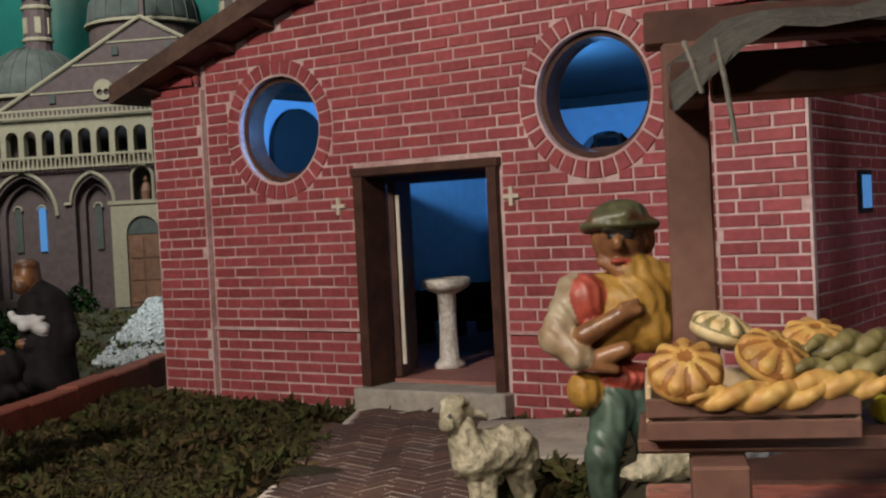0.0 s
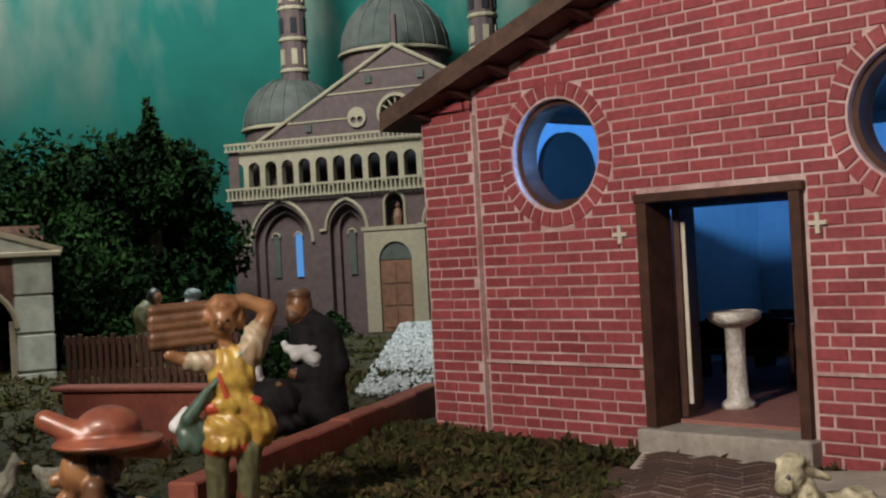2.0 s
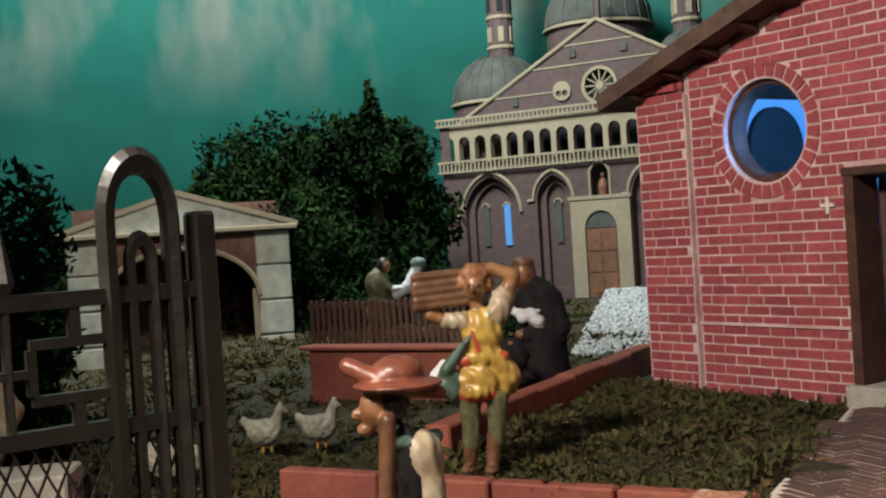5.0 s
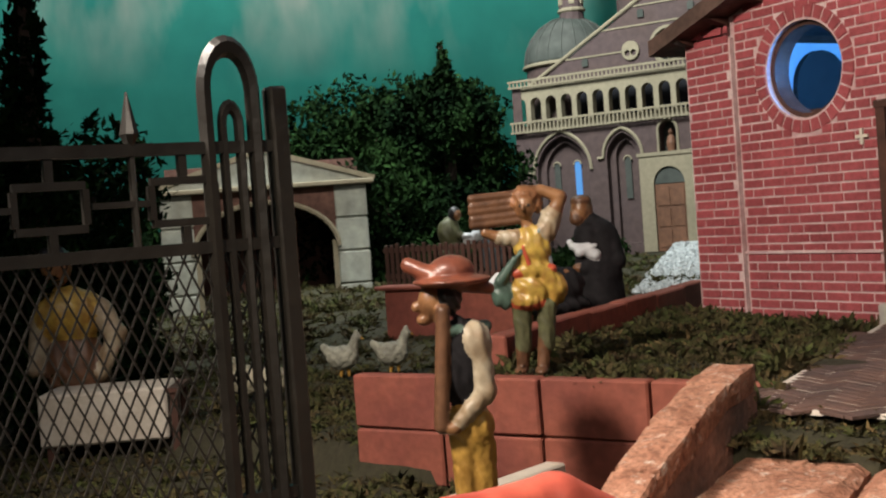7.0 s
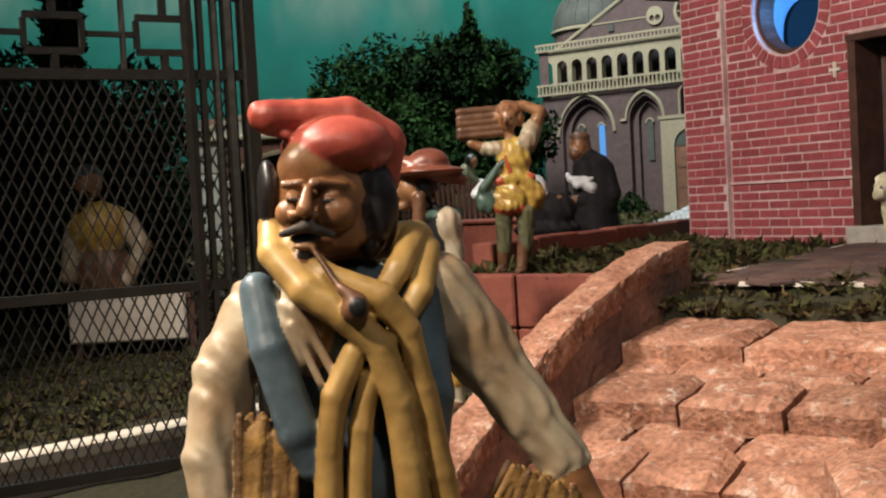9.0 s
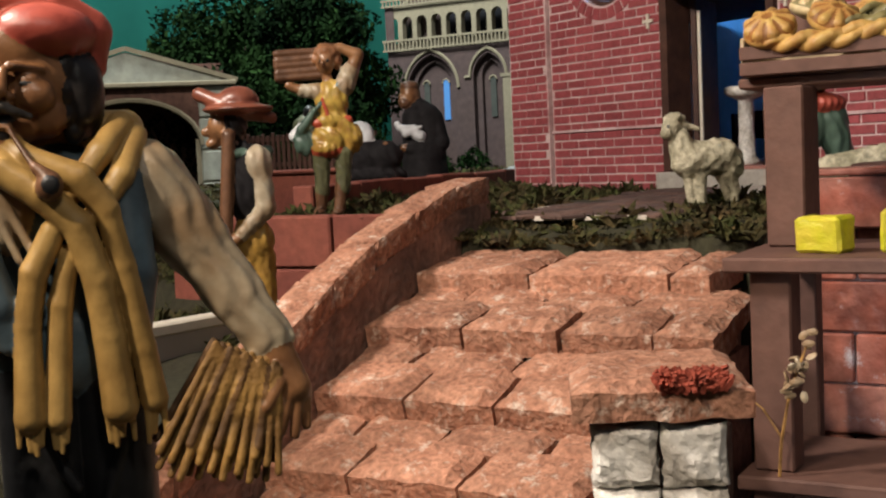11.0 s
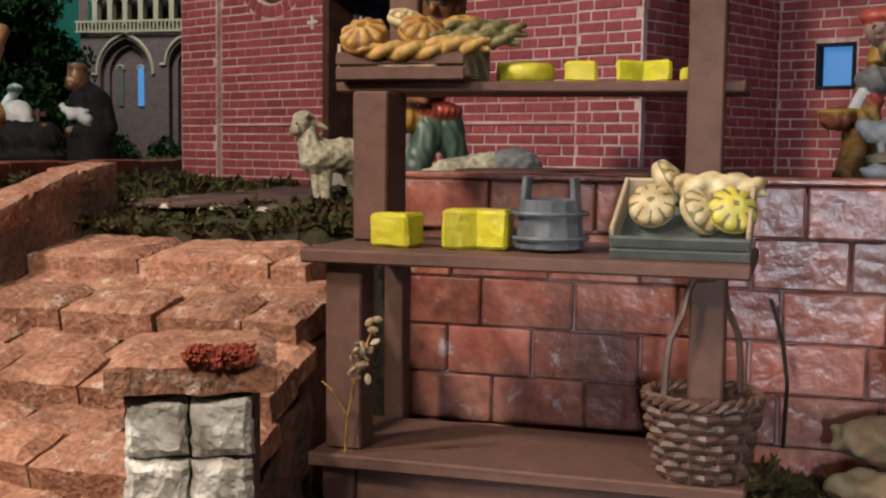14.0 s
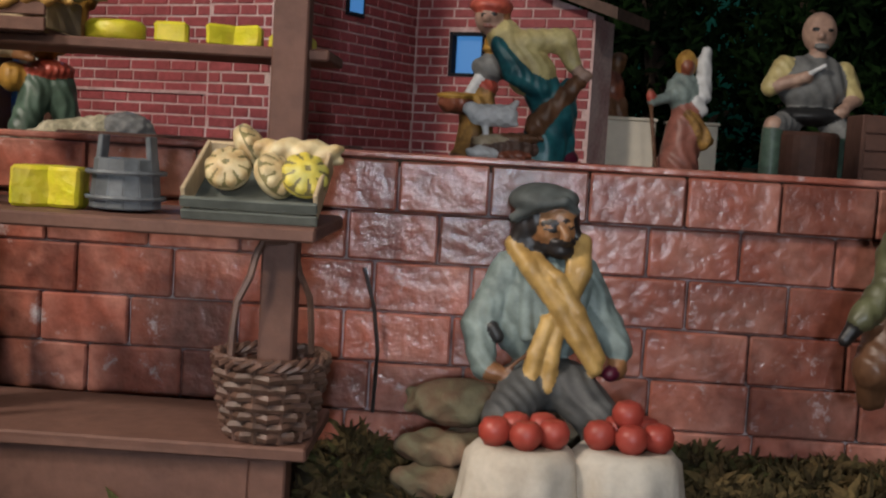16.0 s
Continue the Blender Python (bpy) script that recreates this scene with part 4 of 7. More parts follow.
def leaf_crown(blobs, count, size, seed):
    """Leaves scattered through overlapping clumps, with gaps."""
    rnd = random.Random(seed)
    verts, faces = [], []
    total = sum(b[3] ** 2 for b in blobs)
    for bx, by, bz, br in blobs:
        for _ in range(int(count * br * br / total)):
            d = Vector((rnd.gauss(0, 1), rnd.gauss(0, 1), rnd.gauss(0, 1))).normalized()
            f = 0.72 + 0.36 * noise.noise((d.x * 2.3 + bx * 9, d.y * 2.3 + by * 9, d.z * 2.3 + seed))
            p = Vector((bx, by, bz)) + d * br * f * rnd.uniform(0.75, 1.08)
            a = Vector((rnd.gauss(0, 1), rnd.gauss(0, 1), rnd.gauss(0, 1))).normalized()
            b = a.orthogonal().normalized()
            n3 = a.cross(b)
            s = size * rnd.uniform(0.6, 1.3)
            i = len(verts)
            verts += [tuple(p - a * s), tuple(p + b * s * 0.42 + n3 * s * 0.1), tuple(p + a * s), tuple(p - b * s * 0.42 + n3 * s * 0.1)]
            faces += [(i, i + 1, i + 2, i + 3)]
    me = bpy.data.meshes.new("crown")
    me.from_pydata(verts, [], faces)
    me.materials.append(LEAF)
    return me


def tree(x, y, z, blobs, count, size, seed, label):
    t = thing("tree", label, "tree", pose(x, y, z))
    top = max(blobs, key=lambda b: b[2])
    part("trunk", add_tube(bmesh.new(), [(0, 0, -0.05), (0.01, 0, top[2] * 0.4), (top[0] * 0.7, top[1] * 0.7, top[2])], [0.035, 0.026, 0.008], 8), BARK, t)
    for b in blobs:
        part("limb", add_tube(bmesh.new(), [(0.01, 0, b[2] * 0.35), (b[0] * 0.5, b[1] * 0.5, b[2] * 0.7), (b[0], b[1], b[2])], [0.016, 0.01, 0.005], 6), BARK, t)
    cr = new("crown", leaf_crown(blobs, count, size, seed))
    cr.parent = t
    return t


def blobs_for(rnd, w, h, n, r, low=0.25):
    return [(rnd.uniform(-w, w) * (1 - 0.5 * (k / n)), rnd.uniform(-0.2, 0.2), h * (low + (0.95 - low) * k / n), r * rnd.uniform(0.75, 1.2)) for k in range(n)]


rnd = random.Random(11)
# the dark wood beside the basilica
for u, n, w, h, r, k in ((-2.44, 3.75, 0.12, 0.80, 0.18, 12), (-2.62, 3.6, 0.19, 0.78, 0.21, 12), (-2.46, 3.55, 0.12, 0.80, 0.15, 11), (-2.82, 3.5, 0.22, 0.72, 0.21, 12), (-3.05, 3.4, 0.22, 0.55, 0.2, 10), (-2.42, 3.35, 0.16, 0.4, 0.2, 9), (-2.8, 3.25, 0.3, 0.36, 0.2, 9), (-3.4, 3.2, 0.3, 0.42, 0.2, 8), (-3.7, 2.6, 0.3, 0.45, 0.2, 7), (-3.9, 2.0, 0.3, 0.5, 0.2, 7)):
    p = FRONT @ Vector((u, n, 0))
    tree(p.x, p.y, 0.68, blobs_for(rnd, w, h, k, r), 15000, 0.015, k + int(u * 100), "dark green leafy model tree")
p = FRONT @ Vector((-2.34, 3.5, 0))
tree(p.x, p.y, 0.68, [(0.012 * math.sin(k), 0, 0.58 + 0.034 * k, 0.125 - 0.011 * k) for k in range(11)], 6000, 0.012, 77, "dark green conifer with a pointed tip")
p = FRONT @ Vector((-1.814, 1.284, 0))
tree(p.x, p.y, 0.58, [(0.015 * math.sin(2 * k), 0.01 * math.cos(k), 0.05 + 0.0641 * k, 0.115 - 0.0055 * k) for k in range(14)], 11000, 0.012, 91, "tall dark conifer behind the gate")
for u, n, h in ((-2.3, 1.66, 0.55), (-2.48, 1.8, 0.7), (-2.12, 1.5, 0.36), (-2.3, 1.45, 0.6), (-2.45, 1.0, 0.55), (-2.6, 1.35, 0.62), (-2.75, 1.6, 0.72), (-2.5, 1.75, 0.5), (-2.9, 1.35, 0.75), (-3.2, 1.0, 0.6), (-2.6, 1.05, 0.55), (-3.5, 1.5, 0.7), (-2.75, 0.75, 0.5), (-3.0, 0.4, 0.6), (-3.3, 0.7, 0.65), (-2.45, 1.45, 0.45), (-3.6, 1.0, 0.7)):
    p = FRONT @ Vector((u, n, 0))
    tree(p.x, p.y, 0.60, blobs_for(rnd, 0.16, h, 13, 0.15, 0.02), 6000, 0.017, int(u * 70), "dark conifer behind the gate")
for u, n, h in ((1.0, 2.75, 0.8), (1.35, 2.7, 0.9), (1.7, 2.6, 0.9), (2.0, 2.3, 0.9), (0.8, 3.0, 0.7), (1.5, 3.0, 1.0)):
    p = FRONT @ Vector((u, n, 0))
    tree(p.x, p.y, 0.74, blobs_for(rnd, 0.2, h, 10, 0.18), 5200, 0.02, int(u * 50), "dark green tree behind the yard")
for u, n in ((-2.05, 4.2), (-1.62, 3.1), (-1.5, 2.75), (-2.1, 3.6), (-1.78, 3.4)):
    p = FRONT @ Vector((u, n, 0))
    t = thing("shrub", "small dark green shrub by the gravel path", "shrub", pose(p.x, p.y, 0.75))
    part("stem", add_tube(bmesh.new(), [(0, 0, -0.03), (0, 0, 0.06)], 0.006, 6), BARK, t)
    cr = new("crown", leaf_crown([(0, 0, 0.05, 0.07), (0.06, 0, 0.03, 0.05), (-0.06, 0, 0.04, 0.05)], 700, 0.010, int(u * 100)))
    cr.parent = t

# ---- gate with wire mesh ----
gate = thing("iron_gate", "dark brown iron gate with chain mesh and scrolled post", "gate")
Pg = Vector((-0.575, 0.215, 0))
Lg = Vector((-0.56, -0.05, 0))
along = (Lg - Pg).normalized()
GF = Matrix(((along.x, -along.y, 0, Pg.x), (along.y, along.x, 0, Pg.y), (0, 0, 1, 0), (0, 0, 0, 1)))
gate.matrix_basis = GF @ Matrix.Diagonal((0.66, 1, 1, 1))
post = part("post", boxed(0.0, 0.018, -0.004, 0.012, 0.45, 1.075, 0.002), IRON, gate, "square dark iron post")
post.matrix_basis = pose(-0.03, 0, 0, 0, 0, 0)
loop = [(0.004, 0.004, 0.45), (0.004, 0.004, 1.06)] + [(0.030 - 0.026 * math.cos(math.pi * k / 12), 0.004, 1.072 + 0.03 * math.sin(math.pi * k / 12)) for k in range(13)] + [(0.056, 0.004, 1.06), (0.056, 0.004, 0.45)]
part("arched_frame", add_tube(bmesh.new(), loop, 0.0075, 6), IRON, gate)
part("inner_loop", add_tube(bmesh.new(), [(0.021, 0.004, 0.5), (0.021, 0.004, 1.045)] + [(0.03 - 0.009 * math.cos(math.pi * k / 8), 0.004, 1.05 + 0.012 * math.sin(math.pi * k / 8)) for k in range(9)] + [(0.039, 0.004, 1.045), (0.039, 0.004, 0.5)], 0.005, 6), IRON, gate)
for z in (1.035, 0.97, 0.80, 0.66):
    part("rail", boxed(-0.012, 0.42, 0.0, 0.008, z - 0.004, z + 0.004), IRON, gate)
for x in (0.135, 0.30):
    part("spear", add_tube(bmesh.new(), [(x, 0.004, 0.97), (x, 0.004, 1.036)], 0.0035, 6), IRON, gate)
    part("spear_head", add_lathe(bmesh.new(), [(0.003, 1.036), (0.009, 1.045), (0.0055, 1.057), (0.001, 1.072)], 8, (x, 0.004, 0)), IRON, gate)
for x in (0.085, 0.215, 0.345):
    bm = bmesh.new()
    for a, b, z0, z1 in ((x - 0.033, x + 0.033, 1.012, 1.017), (x - 0.033, x + 0.033, 0.985, 0.99), (x - 0.036, x - 0.030, 0.9901, 1.0119), (x + 0.030, x + 0.036, 0.9901, 1.0119), (x - 0.004, x + 0.004, 1.0171, 1.031), (x + 0.0361, x + 0.092, 0.999, 1.003), (x - 0.004, x + 0.004, 0.974, 0.9849)):
        add_box(bm, a, b, 0.001, 0.007, z0, z1)
    part("fret_panel", bm, IRON, gate)
bm = bmesh.new()
step, lo, hi, L = 0.0145, 0.655, 0.966, 0.41
k = -int((hi - lo) / step) - 1
while k * step < L:
    for s in (1, -1):
        x0 = k * step
        a, b = (x0, lo), (x0 + (hi - lo) * 0.72, hi)
        if s < 0:
            a, b = (x0, hi), (x0 + (hi - lo) * 0.72, lo)
        f0 = max(0, (0 - a[0]) / (b[0] - a[0]))
        f1 = min(1, (L - a[0]) / (b[0] - a[0]))
        if f1 > f0 + 0.01:
            q0 = (a[0] + (b[0] - a[0]) * f0, 0.004 + s * 0.001, a[1] + (b[1] - a[1]) * f0)
            q1 = (a[0] + (b[0] - a[0]) * f1, 0.004 + s * 0.001, a[1] + (b[1] - a[1]) * f1)
            add_tube(bm, [q0, q1], 0.0011, 4)
    k += 1
part("wire_mesh", bm, IRON, gate, "diamond wire mesh", kind="stuff")

# white edge of the display in front of the gate
rail = thing("display_edge", "white painted wooden edge of the display case", "edging", kind="structure")
part("top_board", boxed(-0.7, 1.1, -0.02, 0.012, 0.603, 0.620, 0.003, m=pose(-0.93, 0.08, 0, 0, 0, 108)), RAIL_WHITE, rail)
part("panel", boxed(-0.7, 1.1, -0.016, 0.004, 0.3, 0.6025, m=pose(-0.93, 0.08, 0, 0, 0, 108)), ROOM, rail, "plain grey panel")

# ---- sculpted clay figures and food ----


def clay(name, colour, rough=0.42, vary=0.22, other=None, grain=70, bump=0.12, gloss=0.45, blot=35.0):
    return material(name, colour, rough, vary, grain, bump, other, blot, gloss=gloss)


SKIN = clay("clay_skin", (0.29, 0.14, 0.06), 0.36, other=(0.17, 0.075, 0.032), gloss=0.45)
SKIN_PALE = clay("clay_skin_pale", (0.42, 0.27, 0.2), other=(0.33, 0.2, 0.15))
HAIR = clay("clay_hair", (0.022, 0.018, 0.017), 0.4, 0.4)
HAIR_RED = clay("clay_auburn", (0.28, 0.12, 0.05), 0.5, 0.3, bump=0.4)
CAP_RED = clay("clay_red", (0.42, 0.085, 0.055), other=(0.30, 0.05, 0.035))
CREAM_C = clay("clay_cream", (0.44, 0.37, 0.26), other=(0.27, 0.18, 0.10), blot=28.0)
VEST = clay("clay_vest", (0.095, 0.14, 0.165), other=(0.06, 0.085, 0.10))
SCARF = clay("clay_scarf", (0.46, 0.29, 0.095), other=(0.34, 0.2, 0.06))
BLACK = clay("clay_black", (0.017, 0.017, 0.018), 0.45, 0.3)
STRAW_C = clay("clay_straw", (0.36, 0.20, 0.055), 0.6, 0.45, other=(0.20, 0.10, 0.03), bump=0.5)
STRAW_DARK = clay("clay_straw_dark", (0.17, 0.085, 0.028), 0.6, 0.4, other=(0.10, 0.05, 0.02), bump=0.5)
YELLOW = clay("clay_yellow", (0.50, 0.33, 0.065), 0.33, other=(0.30, 0.16, 0.035), blot=60.0)
SASH = clay("clay_sash", (0.40, 0.065, 0.03))
OLIVE = clay("clay_olive", (0.105, 0.105, 0.05), other=(0.075, 0.07, 0.035))
GREEN = clay("clay_green", (0.075, 0.12, 0.09), other=(0.05, 0.08, 0.06))
BROWN = clay("clay_brown", (0.15, 0.07, 0.035), other=(0.1, 0.045, 0.022))
HAT = clay("clay_hat", (0.24, 0.075, 0.04), 0.35, other=(0.17, 0.05, 0.03))
OCHRE = clay("clay_ochre", (0.42, 0.235, 0.045), 0.5, other=(0.31, 0.16, 0.03), bump=0.3)
HABIT = clay("clay_habit", (0.016, 0.014, 0.015), 0.75, 0.3, gloss=0.15)
WHITE_C = clay("clay_white", (0.62, 0.62, 0.62), 0.5, 0.12)
GREYGREEN = clay("clay_coat", (0.20, 0.25, 0.235), 0.55, other=(0.13, 0.165, 0.155))
DARKGREY = clay("clay_trousers", (0.075, 0.075, 0.072), 0.6, other=(0.05, 0.05, 0.05))
TEAL = clay("clay_teal", (0.022, 0.13, 0.145), 0.35, other=(0.012, 0.07, 0.085))
CLOTH_Y = clay("clay_pale_yellow", (0.52, 0.44, 0.2), other=(0.42, 0.33, 0.14))
ROSE = clay("clay_rose", (0.32, 0.12, 0.09))
WOOL = clay("clay_wool", (0.40, 0.36, 0.26), 0.7, 0.35, other=(0.22, 0.2, 0.13), grain=140, bump=0.6)
HEN = clay("clay_hen", (0.27, 0.26, 0.20), 0.7, 0.35, grain=120, bump=0.5)
GREY_C = clay("clay_grey", (0.17, 0.17, 0.165), 0.6)
CRUST = clay("bread_scored", (0.24, 0.10, 0.025), 0.5, 0.3, gloss=0.3)
BREAD = clay("bread_crust", (0.42, 0.27, 0.08), 0.5, 0.25, other=(0.33, 0.17, 0.05), blot=60, gloss=0.3)
BREAD_PALE = clay("bread_pale", (0.55, 0.46, 0.27), 0.45, 0.25, other=(0.40, 0.27, 0.12), blot=60)
BREAD_OLIVE = clay("bread_olive", (0.19, 0.16, 0.06), 0.5, 0.25, other=(0.12, 0.10, 0.04), blot=60)
BREAD_YELLOW = clay("bread_yellow", (0.56, 0.44, 0.06), 0.45, 0.2, other=(0.46, 0.42, 0.1), blot=50)
CHEESE = clay("cheese", (0.50, 0.41, 0.035), 0.45, 0.2, other=(0.45, 0.42, 0.015), blot=60, bump=0.4)
TOMATO = clay("tomato", (0.32, 0.05, 0.035), 0.45, 0.15, other=(0.3, 0.04, 0.025))
WICKER = clay("wicker", (0.105, 0.055, 0.04), 0.5, 0.4, other=(0.09, 0.05, 0.035), bump=0.3)
CAP_GREY = clay("clay_grey_cap", (0.085, 0.095, 0.09), 0.65, 0.25, other=(0.06, 0.066, 0.062))
TIN = clay("grey_bucket", (0.105, 0.115, 0.125), 0.5, 0.3)
STONE_OLIVE = clay("olive_stone", (0.16, 0.14, 0.085), 0.85, 0.3, other=(0.22, 0.13, 0.08), bump=0.6)
MOUSTACHE = clay("clay_moustache", (0.045, 0.036, 0.03), 0.65, 0.4, other=(0.11, 0.10, 0.09), blot=120, gloss=0.2)
MAROON = clay("maroon", (0.10, 0.012, 0.03), 0.3)


def el(x, y, d, rx, rd, ry, mat, fold=0.0):
    return ("e", x, y, d, rx, rd, ry, mat, fold)


def ca(x0, y0, d0, x1, y1, d1, r0, r1, mat, fold=0.0):
    return ("c", x0, y0, d0, x1, y1, d1, r0, r1, mat, fold)


def sculpt(name, prims, ref, unit, voxel, blend):
    """A clay form: rounded masses blended into one skin. Sizes in modelling units; x right, second value down, third away."""
    P = []
    for p in prims:
        if p[0] == "e":
            P.append((np.array((p[1] - ref[0], p[3], ref[1] - p[2]), float), np.array((p[4], p[5], p[6]), float), p[7], p[8], None))
        else:
            a = np.array((p[1] - ref[0], p[3], ref[1] - p[2]), float)
            b = np.array((p[4] - ref[0], p[6], ref[1] - p[5]), float)
            P.append((a, b, p[9], p[10], (p[7], p[8])))
    lo, hi = np.full(3, 1e9), np.full(3, -1e9)
    for a, b, m, f, rr in P:
        if rr is None:
            lo, hi = np.minimum(lo, a - b), np.maximum(hi, a + b)
        else:
            r = max(rr)
            lo, hi = np.minimum(lo, np.minimum(a, b) - r), np.maximum(hi, np.maximum(a, b) + r)
    pad = 3 * voxel + blend
    lo -= pad
    n = np.ceil((hi + pad - lo) / voxel).astype(int) + 1
    ax = [lo[i] + voxel * np.arange(n[i]) for i in range(3)]
    near = np.full(n, 1e6)
    soft = np.zeros(n)
    own = np.zeros(n, int)
    for k, (a, b, m, f, rr) in enumerate(P):
        reach = 6 * blend + 2 * voxel
        l, h = (a - b, a + b) if rr is None else (np.minimum(a, b) - max(rr), np.maximum(a, b) + max(rr))
        s = tuple(slice(max(0, int((l[i] - reach - lo[i]) / voxel)), min(n[i], int((h[i] + reach - lo[i]) / voxel) + 2)) for i in range(3))
        X, Y, Zz = np.meshgrid(ax[0][s[0]], ax[1][s[1]], ax[2][s[2]], indexing="ij")
        if rr is None:
            q = np.sqrt(((X - a[0]) / b[0]) ** 2 + ((Y - a[1]) / b[1]) ** 2 + ((Zz - a[2]) / b[2]) ** 2)
            d = (q - 1) * min(b) * np.clip(1 + 0.3 * (q - 1), 1, 2)
        else:
            v = b - a
            t = np.clip(((X - a[0]) * v[0] + (Y - a[1]) * v[1] + (Zz - a[2]) * v[2]) / max(1e-6, v @ v), 0, 1)
            d = np.sqrt((X - a[0] - t * v[0]) ** 2 + (Y - a[1] - t * v[1]) ** 2 + (Zz - a[2] - t * v[2]) ** 2) - (rr[0] + (rr[1] - rr[0]) * t)
        if f:
            f = f * 0.5 if (f > 0 and m not in (STRAW_C, HAIR, HAIR_RED)) else f
            w = 2 * math.pi / (abs(f) * (11 if 0 < f and m not in (STRAW_C, HAIR, HAIR_RED) else 5.5))
            d = d + abs(f) * 0.55 * np.sin(w * (X + 0.35 * Zz + 0.5 * Y) + 1.7 * np.sin(w * 0.31 * Zz + k)) if f > 0 else d + abs(f) * 0.5 * np.sin(w * X + k) * np.sin(w * Zz + 2 * k) * np.sin(w * Y)
        closer = d < near[s]
        own[s] = np.where(closer, k, own[s])
        near[s] = np.minimum(near[s], d)
        soft[s] += np.exp(np.clip(-d / blend, -40, 40))
    field = np.where(soft > 1e-17, -blend * np.log(np.maximum(soft, 1e-30)), 1e3)
    field = np.minimum(field, 1e3)
    ins = field < 0
    c = [slice(0, -1), slice(1, None)]
    corner = {(i, j, k): field[c[i], c[j], c[k]] for i in (0, 1) for j in (0, 1) for k in (0, 1)}
    acc = np.zeros((*[m - 1 for m in n], 3))
    cnt = np.zeros([m - 1 for m in n])
    for e in ((0, 1, 2), (1, 0, 2), (2, 0, 1)):
        for u in (0, 1):
            for v in (0, 1):
                p0, p1 = [0, 0, 0], [0, 0, 0]
                p0[e[1]] = p1[e[1]] = u
                p0[e[2]] = p1[e[2]] = v
                p1[e[0]] = 1
                f0, f1 = corner[tuple(p0)], corner[tuple(p1)]
                cross = (f0 < 0) != (f1 < 0)
                t = np.where(cross, f0 / np.where(cross, f0 - f1, 1), 0)
                for axis in range(3):
                    acc[..., axis] += np.where(cross, (t if axis == e[0] else p0[axis]), 0)
                cnt += cross
    cells = np.argwhere(cnt > 0)
    index = np.full(cnt.shape, -1)
    index[tuple(cells.T)] = np.arange(len(cells))
    off = acc[tuple(cells.T)] / cnt[tuple(cells.T)][:, None]
    verts = (lo + voxel * (cells + off)) * unit
    faces = []
    for e, u, v in ((0, 1, 2), (1, 2, 0), (2, 0, 1)):
        sl0 = [slice(None)] * 3
        sl1 = [slice(None)] * 3
        sl0[e], sl1[e] = slice(0, -1), slice(1, None)
        ch = np.argwhere(ins[tuple(sl0)] != ins[tuple(sl1)])
        ch = ch[(ch[:, u] > 0) & (ch[:, v] > 0) & (ch[:, u] < n[u] - 1) & (ch[:, v] < n[v] - 1)]
        up = ins[tuple(ch.T)]
        q = []
        for du, dv in ((1, 1), (0, 1), (0, 0), (1, 0)):
            w = ch.copy()
            w[:, u] -= du
            w[:, v] -= dv
            q.append(index[tuple(w.T)])
        q = np.stack(q, 1)
        q[~up] = q[~up][:, ::-1]
        faces.append(q)
    faces = np.concatenate(faces)
    faces = faces[(faces >= 0).all(1)]
    me = bpy.data.meshes.new(name)
    me.from_pydata(verts.tolist(), [], faces.tolist())
    mats = []
    for p in P:
        if p[2] not in mats:
            mats.append(p[2])
    for m in mats:
        me.materials.append(m)
    slot = np.array([mats.index(p[2]) for p in P])
    mid = verts[faces].mean(1) / unit
    best, owner = np.full(len(mid), 1e9), np.zeros(len(mid), int)
    for k, (a, b, m, f, rr) in enumerate(P):
        if rr is None:
            g = (np.sqrt((((mid - a) / b) ** 2).sum(1)) - 1) * min(b)
        else:
            v = b - a
            t = np.clip((mid - a) @ v / max(1e-6, v @ v), 0, 1)
            g = np.sqrt(((mid - a - t[:, None] * v) ** 2).sum(1)) - (rr[0] + (rr[1] - rr[0]) * t)
        owner = np.where(g < best, k, owner)
        best = np.minimum(best, g)
    me.polygons.foreach_set("material_index", slot[owner])
    me.polygons.foreach_set("use_smooth", [True] * len(faces))
    me.update()
    return me


def figure(name, label, category, at, turn, unit, ref, prims, voxel=4.0, blend=3.0, group=""):
    ob = new(name, sculpt(name, prims, ref, unit, voxel, blend))
    ob.matrix_basis = pose(*at, 0, 0, turn)
    return tagged(ob, label, category, group)


# man with the red cap and bundles of straw, on the near step
straws = []
for k in range(54):
    f, g = (k % 18) / 17, k // 18
    straws.append(ca(868 + 112 * f, 836 + 52 * f + 7 * ((k * 5) % 4), -62 - 17 * g, 752 + 196 * f + 9 * ((k * 7) % 3), 1004 + 34 * f + 16 * ((k * 11) % 5), -72 - 21 * g, 6.5, 7.5, (STRAW_C, STRAW_DARK)[(k * 3) % 5 == 0]))
for k in range(30):
    f, g = (k % 10) / 9, k // 10
    straws.append(ca(404 + 88 * f, 706 + 10 * ((k * 3) % 4) + 16 * f, -56 - 15 * g, 378 + 92 * f + 6 * ((k * 7) % 3), 890 + 12 * ((k * 5) % 5), -66 - 17 * g, 7, 8.5, (STRAW_C, STRAW_DARK)[(k * 3) % 5 == 0]))
